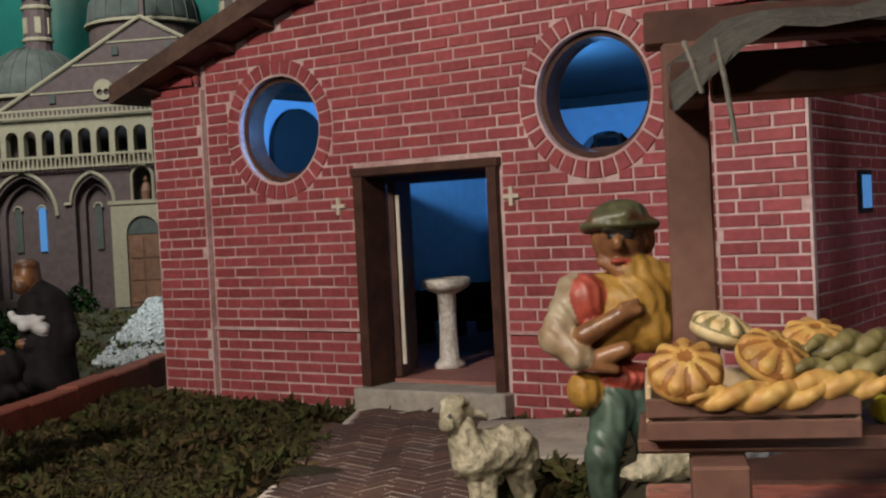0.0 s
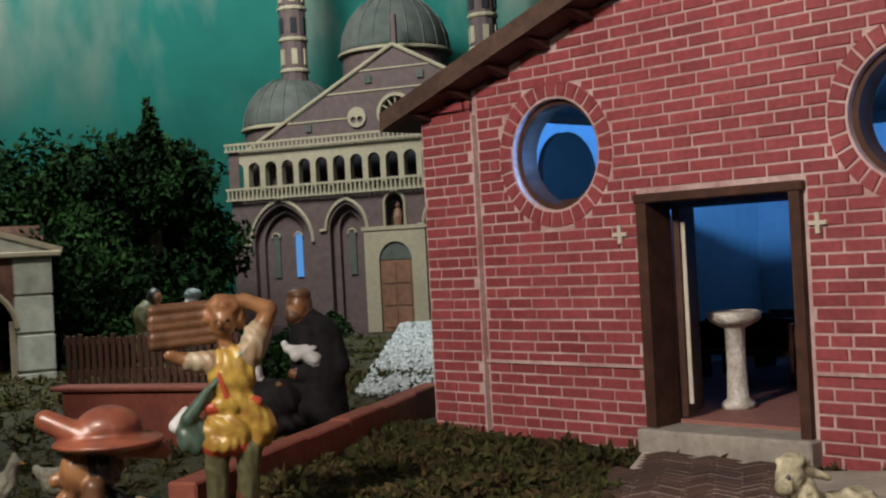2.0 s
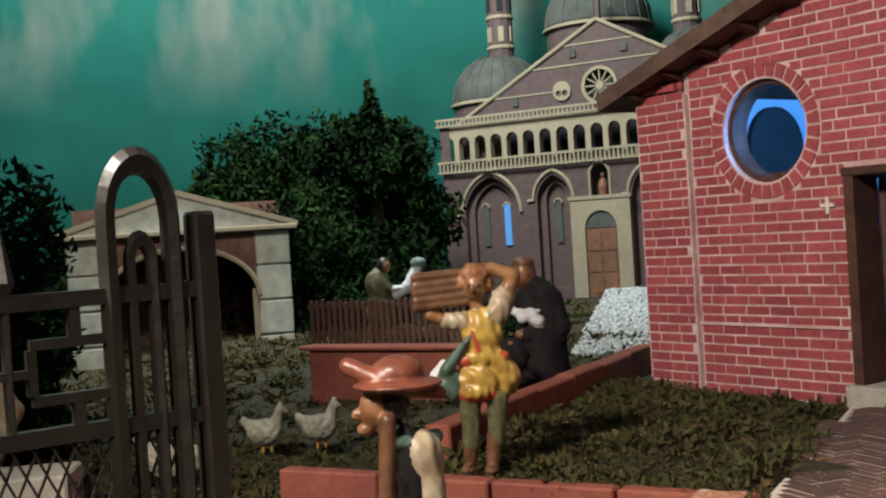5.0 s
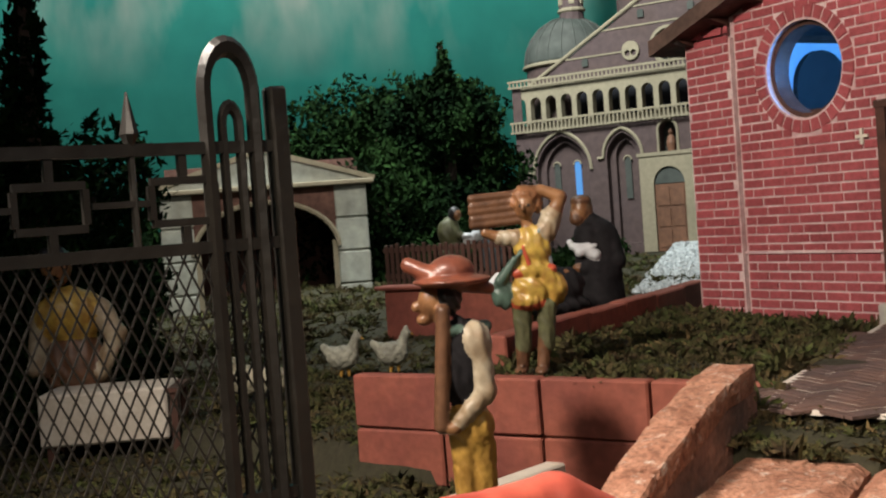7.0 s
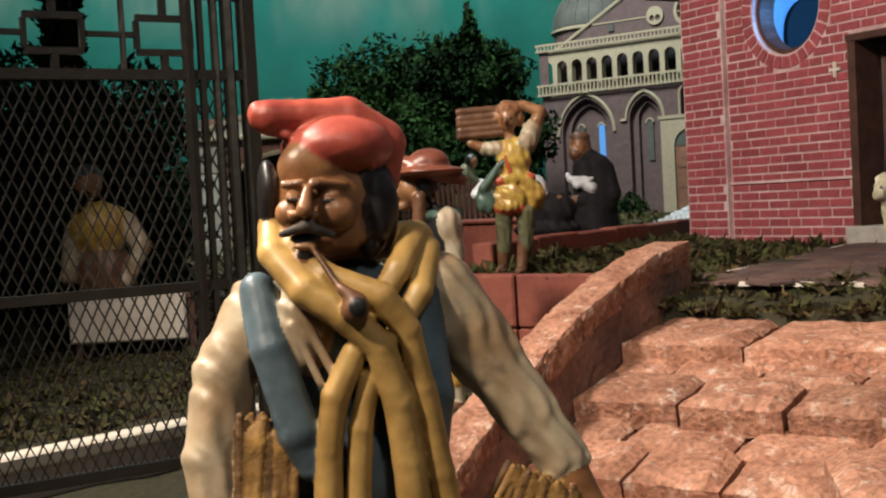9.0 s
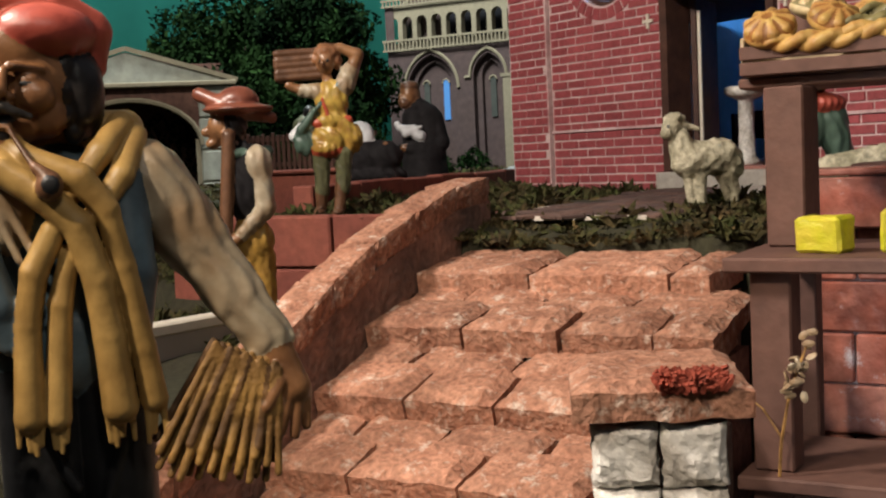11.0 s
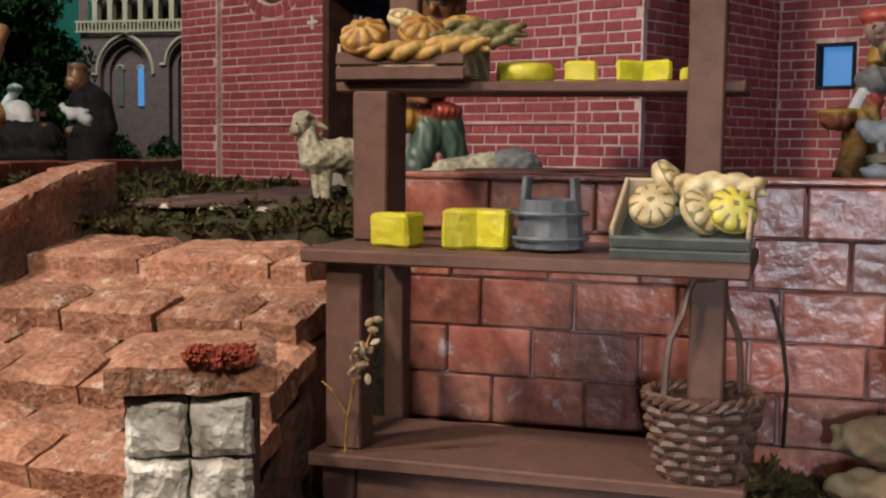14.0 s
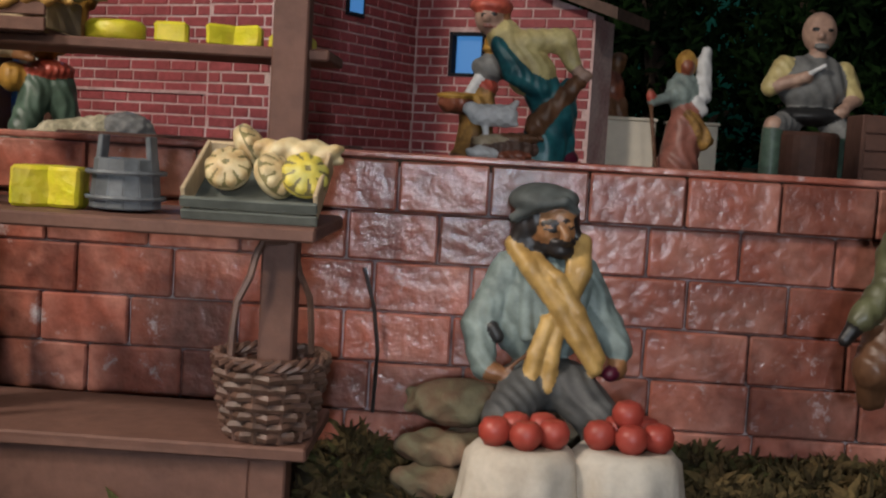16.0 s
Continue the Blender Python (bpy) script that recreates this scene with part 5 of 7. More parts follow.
figure("clay_figurine", "painted clay man in red cap and yellow scarf with straw bundles", "figurine", (-0.1, 0.101, 0.857), 74, 0.51 / 2097, (600, 370), [
    # head and face
    el(575, 352, 0, 88, 92, 104, SKIN), el(545, 418, -40, 56, 50, 46, SKIN), el(550, 298, -60, 58, 36, 50, SKIN), el(504, 373, -86, 22, 22, 24, SKIN), el(584, 376, -84, 36, 28, 30, SKIN), el(600, 410, -52, 38, 34, 40, SKIN),
    ca(500, 325, -92, 528, 324, -102, 8, 8, SKIN), ca(548, 325, -102, 600, 332, -86, 9, 8, SKIN), ca(500, 326, -99, 525, 323, -109, 2.6, 2.8, BROWN), ca(556, 325, -109, 598, 330, -93, 2.8, 2.4, BROWN),
    el(513, 344, -98, 13, 10, 9, SKIN), el(577, 347, -94, 17, 11, 10, SKIN), ca(503, 351, -105, 523, 352, -109, 2.6, 2.6, BLACK), ca(562, 355, -106, 592, 356, -99, 2.6, 2.6, BLACK),
    ca(537, 334, -110, 527, 368, -130, 8, 14, SKIN), el(511, 376, -114, 10, 10, 9, SKIN), el(543, 378, -114, 11, 10, 9, SKIN),
    ca(524, 395, -122, 490, 407, -106, 9, 6, MOUSTACHE), ca(530, 395, -122, 574, 412, -102, 10, 6, MOUSTACHE), el(528, 416, -106, 26, 8, 8, BLACK), el(527, 429, -108, 20, 9, 6, SKIN), el(530, 452, -84, 28, 22, 18, SKIN), el(528, 442, -102, 13, 9, 10, HAIR),
    # hair
    el(662, 368, 8, 46, 72, 84, HAIR), el(640, 322, -48, 17, 18, 34, HAIR), el(634, 366, -56, 15, 14, 24, HAIR), el(658, 345, -42, 17, 20, 38, HAIR), el(632, 410, -50, 15, 15, 20, HAIR), el(664, 402, -32, 24, 28, 34, HAIR), el(648, 438, -30, 18, 20, 24, HAIR), el(684, 360, -26, 18, 24, 34, HAIR), el(478, 330, -10, 19, 40, 52, HAIR), el(474, 368, -4, 15, 30, 28, HAIR), el(605, 385, 52, 80, 60, 95, HAIR),
    # cap: a band close to the head, and the long end rolled over it
    el(602, 262, -8, 98, 100, 56, CAP_RED), ca(690, 318, 18, 684, 262, 16, 26, 46, CAP_RED), ca(680, 258, 18, 622, 216, 0, 48, 42, CAP_RED), ca(622, 214, 0, 545, 208, -24, 40, 30, CAP_RED), ca(545, 208, -24, 486, 208, -36, 29, 31, CAP_RED), el(466, 203, -38, 17, 20, 24, CAP_RED), ca(490, 226, -40, 512, 240, -50, 14, 9, CAP_RED), ca(640, 262, -78, 655, 300, -66, 7, 6, CAP_RED),
    # scarf: two turns round the neck and four hanging ends
    ca(480, 395, -10, 478, 440, -62, 24, 27, SCARF), ca(478, 440, -62, 522, 502, -112, 27, 28, SCARF), ca(522, 502, -112, 585, 548, -128, 28, 28, SCARF), ca(585, 548, -128, 640, 604, -130, 28, 27, SCARF), ca(640, 604, -130, 668, 700, -122, 27, 27, SCARF), ca(668, 700, -122, 680, 800, -116, 27, 28, SCARF), ca(680, 800, -116, 692, 930, -110, 28, 32, SCARF),
    ca(508, 430, -66, 560, 482, -102, 21, 23, SCARF), ca(560, 482, -102, 648, 520, -124, 23, 25, SCARF), ca(648, 520, -124, 690, 580, -122, 25, 23, SCARF), ca(690, 580, -122, 712, 680, -114, 22, 21, SCARF), ca(712, 680, -114, 738, 830, -104, 21, 23, SCARF), ca(738, 830, -104, 752, 925, -98, 23, 25, SCARF),
    ca(732, 425, -4, 688, 478, -72, 25, 23, SCARF), ca(688, 478, -72, 630, 552, -104, 23, 20, SCARF), ca(756, 448, -6, 722, 520, -82, 22, 22, SCARF), ca(722, 520, -82, 668, 588, -108, 22, 19, SCARF), ca(498, 432, 12, 742, 432, 40, 34, 34, SCARF),
    ca(598, 612, -116, 562, 682, -116, 22, 24, SCARF), ca(562, 682, -116, 546, 770, -110, 24, 23, SCARF), ca(546, 770, -110, 538, 935, -104, 23, 27, SCARF), ca(624, 652, -108, 602, 740, -110, 18, 21, SCARF), ca(602, 740, -110, 586, 940, -104, 21, 23, SCARF),
    *[ca(x, 930, -104, x + 3 * ((j * 5) % 3) - 3, 985 + 9 * ((j * 7) % 3), -102, 7, 5, SCARF) for j, x in enumerate((520, 532, 546, 558, 574, 588, 600, 668, 682, 696, 710, 738, 752, 766))],
    # pipe
    ca(540, 436, -114, 580, 508, -160, 4.5, 6, BROWN), el(598, 532, -162, 23, 22, 27, BROWN), el(600, 530, -181, 13, 6, 14, BLACK), ca(578, 500, -158, 590, 512, -164, 9, 12, BROWN),
    # shirt, vest and arms
    el(615, 650, 14, 158, 96, 190, VEST), el(615, 820, 20, 146, 96, 120, VEST), el(522, 566, -62, 50, 34, 84, CREAM_C, 6), ca(510, 530, -90, 560, 640, -100, 9, 8, CREAM_C), ca(500, 560, -88, 540, 660, -98, 8, 7, CREAM_C), ca(448, 500, -34, 462, 600, -72, 30, 34, VEST), ca(462, 600, -72, 500, 740, -92, 34, 36, VEST), ca(500, 740, -92, 520, 800, -88, 34, 28, VEST), ca(722, 530, -36, 728, 700, -72, 44, 46, VEST), ca(728, 700, -72, 716, 830, -70, 46, 38, VEST),
    ca(446, 528, 2, 386, 640, -14, 50, 54, CREAM_C, 8), ca(386, 640, -14, 352, 780, -44, 54, 47, CREAM_C, 8), ca(352, 780, -44, 362, 892, -74, 46, 40, CREAM_C, 7), ca(338, 894, -78, 392, 906, -84, 15, 15, CREAM_C), ca(378, 912, -82, 432, 962, -98, 32, 22, SKIN), ca(425, 950, -98, 462, 938, -104, 11, 9, SKIN), ca(430, 965, -98, 474, 966, -100, 11, 9, SKIN), ca(420, 978, -92, 455, 992, -94, 11, 8, SKIN),
    ca(770, 528, 10, 858, 656, 2, 72, 66, CREAM_C, 8), ca(858, 656, 2, 924, 762, -24, 62, 54, CREAM_C, 8), ca(924, 762, -24, 974, 840, -44, 52, 47, CREAM_C, 7), ca(945, 866, -64, 1010, 842, -62, 13, 13, CREAM_C), ca(985, 866, -56, 1012, 938, -72, 34, 34, SKIN), ca(996, 950, -88, 978, 1012, -102, 13, 10, SKIN), ca(1016, 958, -84, 1004, 1022, -98, 13, 10, SKIN), ca(1034, 950, -74, 1030, 1010, -86, 12, 9, SKIN), ca(982, 920, -94, 952, 962, -108, 13, 10, SKIN),
    *straws,
    ca(560, 880, 20, 540, 1400, 0, 80, 58, BLACK), ca(680, 880, 20, 700, 1400, 10, 80, 58, BLACK), ca(560, 1000, -50, 610, 1080, -60, 14, 10, BLACK), ca(690, 1010, -50, 660, 1120, -50, 14, 10, BLACK), el(530, 1460, -50, 55, 95, 40, BROWN), el(705, 1460, -40, 55, 95, 40, BROWN)], voxel=3.5, blend=1.9)

# boy in yellow with firewood on the shoulder
figure("clay_figurine", "painted clay boy in yellow tunic carrying firewood", "figurine", (-1.261, 0.904, 0.875), 55.5, 1.58 / 2097, (850, 650), [
    el(848, 508, -8, 19, 20, 25, SKIN), el(843, 512, -29, 4, 5, 6, SKIN), el(850, 488, 2, 27, 26, 19, HAIR_RED, -6), el(872, 505, 5, 10, 16, 18, HAIR_RED, -5), el(827, 500, 0, 9, 12, 14, HAIR_RED, -5), el(840, 507, -26, 3, 3, 2, BLACK), el(854, 506, -26, 3, 3, 2, BLACK),
    ca(848, 530, 0, 850, 548, 0, 10, 11, SKIN), ca(872, 480, 0, 840, 474, -4, 11, 8, SKIN), ca(915, 493, 0, 880, 478, 0, 13, 11, SKIN), ca(896, 540, 0, 917, 495, 0, 16, 13, SKIN), ca(885, 560, 0, 898, 530, 0, 22, 20, CREAM_C, 3),
    ca(770, 556, -4, 792, 564, 0, 10, 12, SKIN), ca(795, 566, 0, 825, 568, 0, 14, 18, CREAM_C, 3), el(766, 553, -6, 9, 9, 8, SKIN),
    el(857, 590, 0, 36, 26, 46, YELLOW, 4), el(855, 630, 0, 36, 27, 24, YELLOW, 4), ca(822, 637, -12, 892, 632, -10, 9, 9, SASH), ca(848, 620, -24, 838, 585, -24, 3, 2, SASH),
    el(848, 670, -2, 42, 28, 32, YELLOW, 5), el(842, 696, -4, 36, 26, 16, SASH, 3), el(840, 690, -12, 30, 22, 16, YELLOW, 3), el(893, 672, 6, 26, 24, 34, OCHRE, 4), ca(880, 640, -8, 900, 670, -2, 16, 20, YELLOW, 3),
    ca(880, 550, -14, 820, 610, -20, 4, 4, GREEN), ca(820, 610, -20, 790, 650, -14, 7, 12, GREEN), el(795, 676, -6, 24, 16, 30, GREEN, 4), ca(785, 640, 4, 770, 662, 4, 7, 11, WHITE_C),
    ca(828, 705, 0, 826, 785, 0, 20, 15, OLIVE, 3), ca(876, 705, 0, 872, 780, 0, 20, 15, OLIVE, 3), ca(826, 775, 0, 822, 818, 0, 15, 12, BROWN, 2), ca(868, 772, 0, 862, 820, -4, 14, 12, BROWN, 2), el(818, 828, -12, 13, 22, 8, BROWN), el(858, 830, -14, 13, 22, 8, BROWN),
    *[ca(745 + 3 * (k % 3), 486 + 13 * (k // 3) + 2 * (k % 2), -14 + 15 * (k % 3), 838, 482 + 13 * (k // 3), 2 + 9 * (k % 3), 8.5, 7.5, BROWN, 1) for k in range(15)]], voxel=2.4, blend=1.6)

# man with the broad hat and a pole
figure("clay_figurine", "painted clay man in broad brown hat holding a pole", "figurine", (-1.049, 0.651, 0.791), 50.4, 1.68 / 2097, (215, 300), [
    el(205, 152, 0, 36, 34, 26, HAT), ca(142, 138, -10, 185, 158, -20, 12, 14, HAT), el(205, 165, 0, 60, 58, 9, HAT), ca(215, 170, 0, 258, 182, 20, 14, 9, HAT),
    el(172, 196, -4, 20, 22, 28, SKIN), el(150, 202, -12, 8, 7, 8, SKIN), el(160, 222, -8, 12, 12, 9, SKIN), el(196, 192, 2, 22, 24, 26, HAIR, 3), el(186, 225, -8, 10, 14, 10, BROWN),
    ca(192, 210, -24, 180, 380, -34, 11, 12, BROWN), el(212, 290, 0, 38, 30, 70, HABIT, 4), el(235, 262, -6, 24, 26, 34, CREAM_C, 4), ca(238, 270, -8, 248, 330, -16, 20, 16, CREAM_C, 4), ca(248, 335, -16, 205, 378, -30, 16, 11, CREAM_C, 4), el(196, 385, -34, 13, 10, 9, SKIN),
    ca(205, 240, -20, 250, 238, 10, 8, 10, GREEN), el(218, 390, 0, 36, 28, 46, OCHRE, 4), ca(208, 420, 0, 206, 520, 0, 22, 17, OCHRE, 3), ca(232, 420, 4, 234, 520, 4, 22, 17, OCHRE, 3), ca(206, 520, 0, 206, 560, 0, 14, 12, CREAM_C), ca(234, 520, 4, 234, 560, 4, 14, 12, CREAM_C), el(202, 566, -10, 13, 24, 9, BROWN), el(232, 566, -8, 13, 24, 9, BROWN)], voxel=2.6, blend=1.8)

# bread seller hugging a sheaf
figure("clay_figurine", "painted clay bread seller in orange vest and green trousers", "figurine", (-0.53, 1.183, 0.903), 35, 1.2 / 2097, (1090, 600), [
    el(1103, 428, 0, 44, 44, 52, SKIN), el(1094, 432, -46, 10, 12, 13, SKIN), ca(1080, 419, -42, 1090, 419, -43, 2.4, 2.4, BLACK), ca(1108, 421, -44, 1119, 421, -43, 2.4, 2.4, BLACK), el(1083, 410, -41, 12, 5, 3, HAIR), el(1114, 412, -43, 12, 5, 3, HAIR), el(1095, 462, -40, 15, 6, 4, CAP_RED), ca(1068, 462, -20, 1105, 482, -28, 9, 12, HAIR_RED), ca(1105, 482, -28, 1135, 455, -10, 12, 9, HAIR_RED),
    el(1105, 388, 0, 52, 52, 26, OLIVE, 4), el(1105, 400, 2, 62, 58, 9, OLIVE), ca(1048, 404, 0, 1060, 392, -30, 11, 10, BROWN), ca(1060, 392, -30, 1110, 384, -52, 10, 9, OLIVE), ca(1110, 384, -52, 1160, 402, -20, 9, 11, BROWN), el(1152, 425, 8, 15, 26, 26, HAIR_RED, 4), el(1066, 424, 4, 10, 22, 22, HAIR_RED), el(1108, 372, -6, 38, 36, 16, OLIVE),
    el(1090, 560, 10, 78, 52, 80, OCHRE, 5), el(1130, 540, -10, 60, 48, 78, OCHRE, 5), ca(1120, 480, -10, 1180, 500, -10, 34, 30, OCHRE, 5), el(1150, 580, -16, 42, 40, 46, OCHRE, 5), el(1040, 528, -20, 34, 34, 46, CAP_RED, 4),
    ca(1020, 510, -4, 985, 590, -22, 30, 30, CREAM_C, 5), ca(985, 590, -22, 1020, 620, -48, 30, 26, CREAM_C, 5), ca(1030, 585, -52, 1090, 552, -66, 19, 14, SKIN), ca(1090, 552, -68, 1122, 545, -70, 13, 8, SKIN), ca(1095, 538, -68, 1118, 530, -70, 8, 6, SKIN), ca(1050, 628, -48, 1095, 610, -64, 18, 14, SKIN), ca(1045, 638, -55, 1080, 645, -60, 10, 8, SKIN),
    el(1030, 684, -18, 32, 30, 34, OCHRE, 4), el(1105, 665, 0, 56, 44, 24, CAP_RED, 3), ca(1085, 700, 0, 1055, 800, -20, 40, 30, GREEN, 5), ca(1055, 800, -20, 1060, 890, 10, 30, 24, GREEN, 5), ca(1125, 700, 10, 1150, 800, 30, 38, 28, GREEN, 5), ca(1150, 800, 30, 1160, 880, 30, 26, 22, GREEN, 4), el(1055, 902, -10, 22, 36, 12, BROWN), el(1160, 896, 10, 22, 36, 12, BROWN)], voxel=3.4, blend=2.4)

# two friars with doves, sitting by the garden wall
figure("clay_figurine", "painted clay friar in black habit holding a white dove", "figurine", (-1.84, 1.469, 0.866), 55.5, 2.38 / 2097, (950, 570), [
    el(930, 482, 0, 18, 20, 23, SKIN), el(932, 464, 3, 20, 21, 11, BROWN), el(944, 482, 6, 10, 14, 18, BROWN), el(921, 498, -9, 13, 13, 12, BROWN), el(915, 486, -12, 5, 6, 5, SKIN),
    ca(948, 508, 4, 968, 524, 4, 20, 22, HABIT), ca(962, 530, 2, 966, 600, 0, 30, 34, HABIT), ca(940, 530, -4, 948, 610, -4, 26, 34, HABIT), ca(978, 532, 0, 990, 580, -10, 20, 18, HABIT), ca(990, 580, -10, 930, 592, -28, 18, 12, HABIT), ca(950, 600, 0, 956, 668, 0, 40, 46, HABIT), ca(985, 590, 0, 988, 668, 4, 14, 18, HABIT), ca(930, 610, -20, 926, 668, -16, 14, 18, HABIT),
    el(917, 588, -28, 9, 8, 8, SKIN), ca(908, 548, -34, 950, 566, -34, 6, 10, WHITE_C), ca(922, 560, -38, 952, 548, -34, 9, 3, WHITE_C), ca(915, 548, -36, 940, 546, -32, 6, 2, WHITE_C), el(905, 540, -34, 6, 6, 6, WHITE_C)], voxel=2.4, blend=1.4)
figure("clay_figurine", "painted clay friar sitting with white hood", "figurine", (-1.70, 1.24, 0.85), 50, 2.45 / 2097, (440, 220), [
    el(428, 196, 0, 24, 22, 22, WHITE_C, 2), el(440, 204, -8, 14, 14, 16, WHITE_C), el(432, 240, 0, 40, 32, 36, HABIT, 4), el(470, 240, -10, 34, 26, 30, HABIT, 4), el(452, 272, 0, 60, 36, 20, HABIT, 4), el(475, 222, -20, 9, 9, 8, SKIN)], voxel=2.8, blend=2.0)

# shepherds behind the picket fence
figure("clay_figurine", "small clay shepherd in grey hooded coat", "figurine", (-2.807, 1.697, 0.928), 55.5, 3.3 / 2097, (672, 500), [
    el(680, 470, 0, 12, 12, 15, HAIR, 1), el(685, 472, -6, 8, 8, 9, SKIN), el(668, 505, 0, 22, 18, 30, OLIVE, 3), ca(665, 490, -4, 690, 510, -10, 10, 7, OLIVE), el(700, 512, -8, 12, 10, 6, WHITE_C), el(670, 550, 0, 26, 20, 34, OLIVE, 3)], voxel=2.2, blend=1.5)
figure("clay_figurine", "small clay figure in pale blue cloak bending over a cradle", "figurine", (-2.759, 1.774, 0.923), 55.5, 3.3 / 2097, (730, 500), [
    el(742, 466, 0, 14, 13, 10, GREYGREEN, 2), ca(742, 470, 0, 725, 505, -6, 9, 12, WHITE_C, 3), ca(735, 500, 0, 700, 520, -10, 12, 8, WHITE_C, 2), el(745, 540, 0, 24, 20, 40, VEST, 3)], voxel=2.2, blend=1.5)

# seated man with the grey cap and long scarf
figure("clay_figurine", "painted clay man seated in grey coat, cap and yellow scarf", "figurine", (0.225, 1.093, 0.657), 27, 1.09 / 2097, (980, 545), [
    el(968, 404, -4, 40, 42, 52, SKIN), el(984, 384, -34, 26, 16, 16, SKIN), el(962, 418, -36, 16, 14, 16, SKIN), el(1000, 414, -34, 13, 14, 16, SKIN), ca(984, 396, -44, 994, 418, -56, 6, 9, SKIN), ca(955, 398, -42, 974, 396, -48, 4, 4, HAIR), ca(992, 390, -46, 1008, 386, -38, 4, 3, HAIR), el(966, 406, -42, 10, 7, 6, SKIN), el(1000, 399, -42, 8, 7, 6, SKIN), ca(958, 409, -47, 974, 409, -49, 2.2, 2.2, BLACK), ca(994, 403, -48, 1006, 401, -45, 2.2, 2.2, BLACK),
    ca(974, 432, -46, 992, 428, -54, 6, 7, HAIR), ca(992, 428, -54, 1010, 430, -44, 7, 5, HAIR), el(988, 446, -40, 22, 16, 16, HAIR), el(962, 440, -24, 22, 18, 20, HAIR), el(926, 410, 4, 26, 36, 44, HAIR), el(914, 432, -6, 16, 20, 22, HAIR), el(934, 440, -14, 18, 18, 18, HAIR), el(940, 396, -26, 12, 14, 24, HAIR), el(1012, 398, 6, 12, 24, 34, HAIR), el(1018, 420, -4, 9, 14, 16, HAIR),
    el(952, 354, 2, 56, 56, 27, CAP_GREY), el(938, 362, -10, 46, 44, 22, CAP_GREY), el(990, 356, -14, 28, 34, 20, CAP_GREY), ca(902, 392, -22, 942, 366, -50, 9, 9, CAP_GREY), ca(942, 366, -50, 988, 358, -54, 9, 8, CAP_GREY), ca(988, 358, -54, 1012, 374, -36, 8, 7, CAP_GREY),
    ca(904, 440, -8, 935, 478, -46, 15, 16, SCARF), ca(935, 478, -46, 990, 545, -70, 16, 17, SCARF), ca(990, 545, -70, 1022, 596, -76, 17, 16, SCARF), ca(1022, 596, -76, 1058, 648, -80, 16, 14, SCARF), ca(945, 464, -36, 985, 496, -62, 13, 14, SCARF), ca(985, 496, -62, 1022, 550, -72, 14, 14, SCARF), ca(1022, 550, -72, 1066, 630, -76, 14, 12, SCARF),
    ca(1032, 430, -8, 1030, 480, -48, 15, 15, SCARF), ca(1030, 480, -48, 1010, 530, -60, 15, 14, SCARF), ca(1012, 440, -24, 1008, 500, -56, 11, 12, SCARF), ca(972, 572, -66, 952, 630, -76, 15, 15, SCARF), ca(952, 630, -76, 944, 676, -80, 15, 15, SCARF), ca(990, 578, -64, 980, 640, -76, 13, 14, SCARF), ca(980, 640, -76, 976, 686, -80, 14, 13, SCARF), *[ca(x, 680, -80, x + 3, 704, -78, 4, 3, SCARF) for x in (934, 944, 954, 968, 978, 988)],
    el(962, 560, 0, 92, 56, 105, GREYGREEN, 4), ca(902, 486, 0, 854, 590, -16, 34, 34, GREYGREEN, 4), ca(930, 470, -34, 935, 600, -56, 10, 12, GREYGREEN), ca(1040, 500, -34, 1020, 600, -52, 10, 10, GREYGREEN), ca(850, 590, -16, 862, 660, -50, 32, 24, GREYGREEN, 5), ca(1032, 488, 0, 1080, 580, -14, 33, 32, GREYGREEN, 4), ca(1085, 580, -14, 1105, 620, -40, 30, 24, GREYGREEN, 5),
    el(880, 668, -60, 22, 18, 18, SKIN), ca(890, 668, -66, 920, 680, -74, 11, 7, SKIN), ca(905, 660, -70, 935, 630, -80, 4, 3, BROWN), el(1100, 650, -52, 20, 18, 22, SKIN), el(1088, 658, -66, 15, 14, 14, MAROON), ca(875, 590, -44, 885, 605, -46, 11, 12, BLACK),
    el(980, 690, -20, 90, 70, 50, DARKGREY, 5), ca(945, 690, -50, 900, 740, -110, 46, 40, DARKGREY, 5), ca(1020, 690, -50, 1075, 740, -110, 46, 40, DARKGREY, 5), ca(905, 740, -110, 915, 880, -90, 36, 26, DARKGREY, 4), ca(1075, 740, -110, 1070, 880, -90, 36, 26, DARKGREY, 4)], voxel=3.4, blend=2.4)

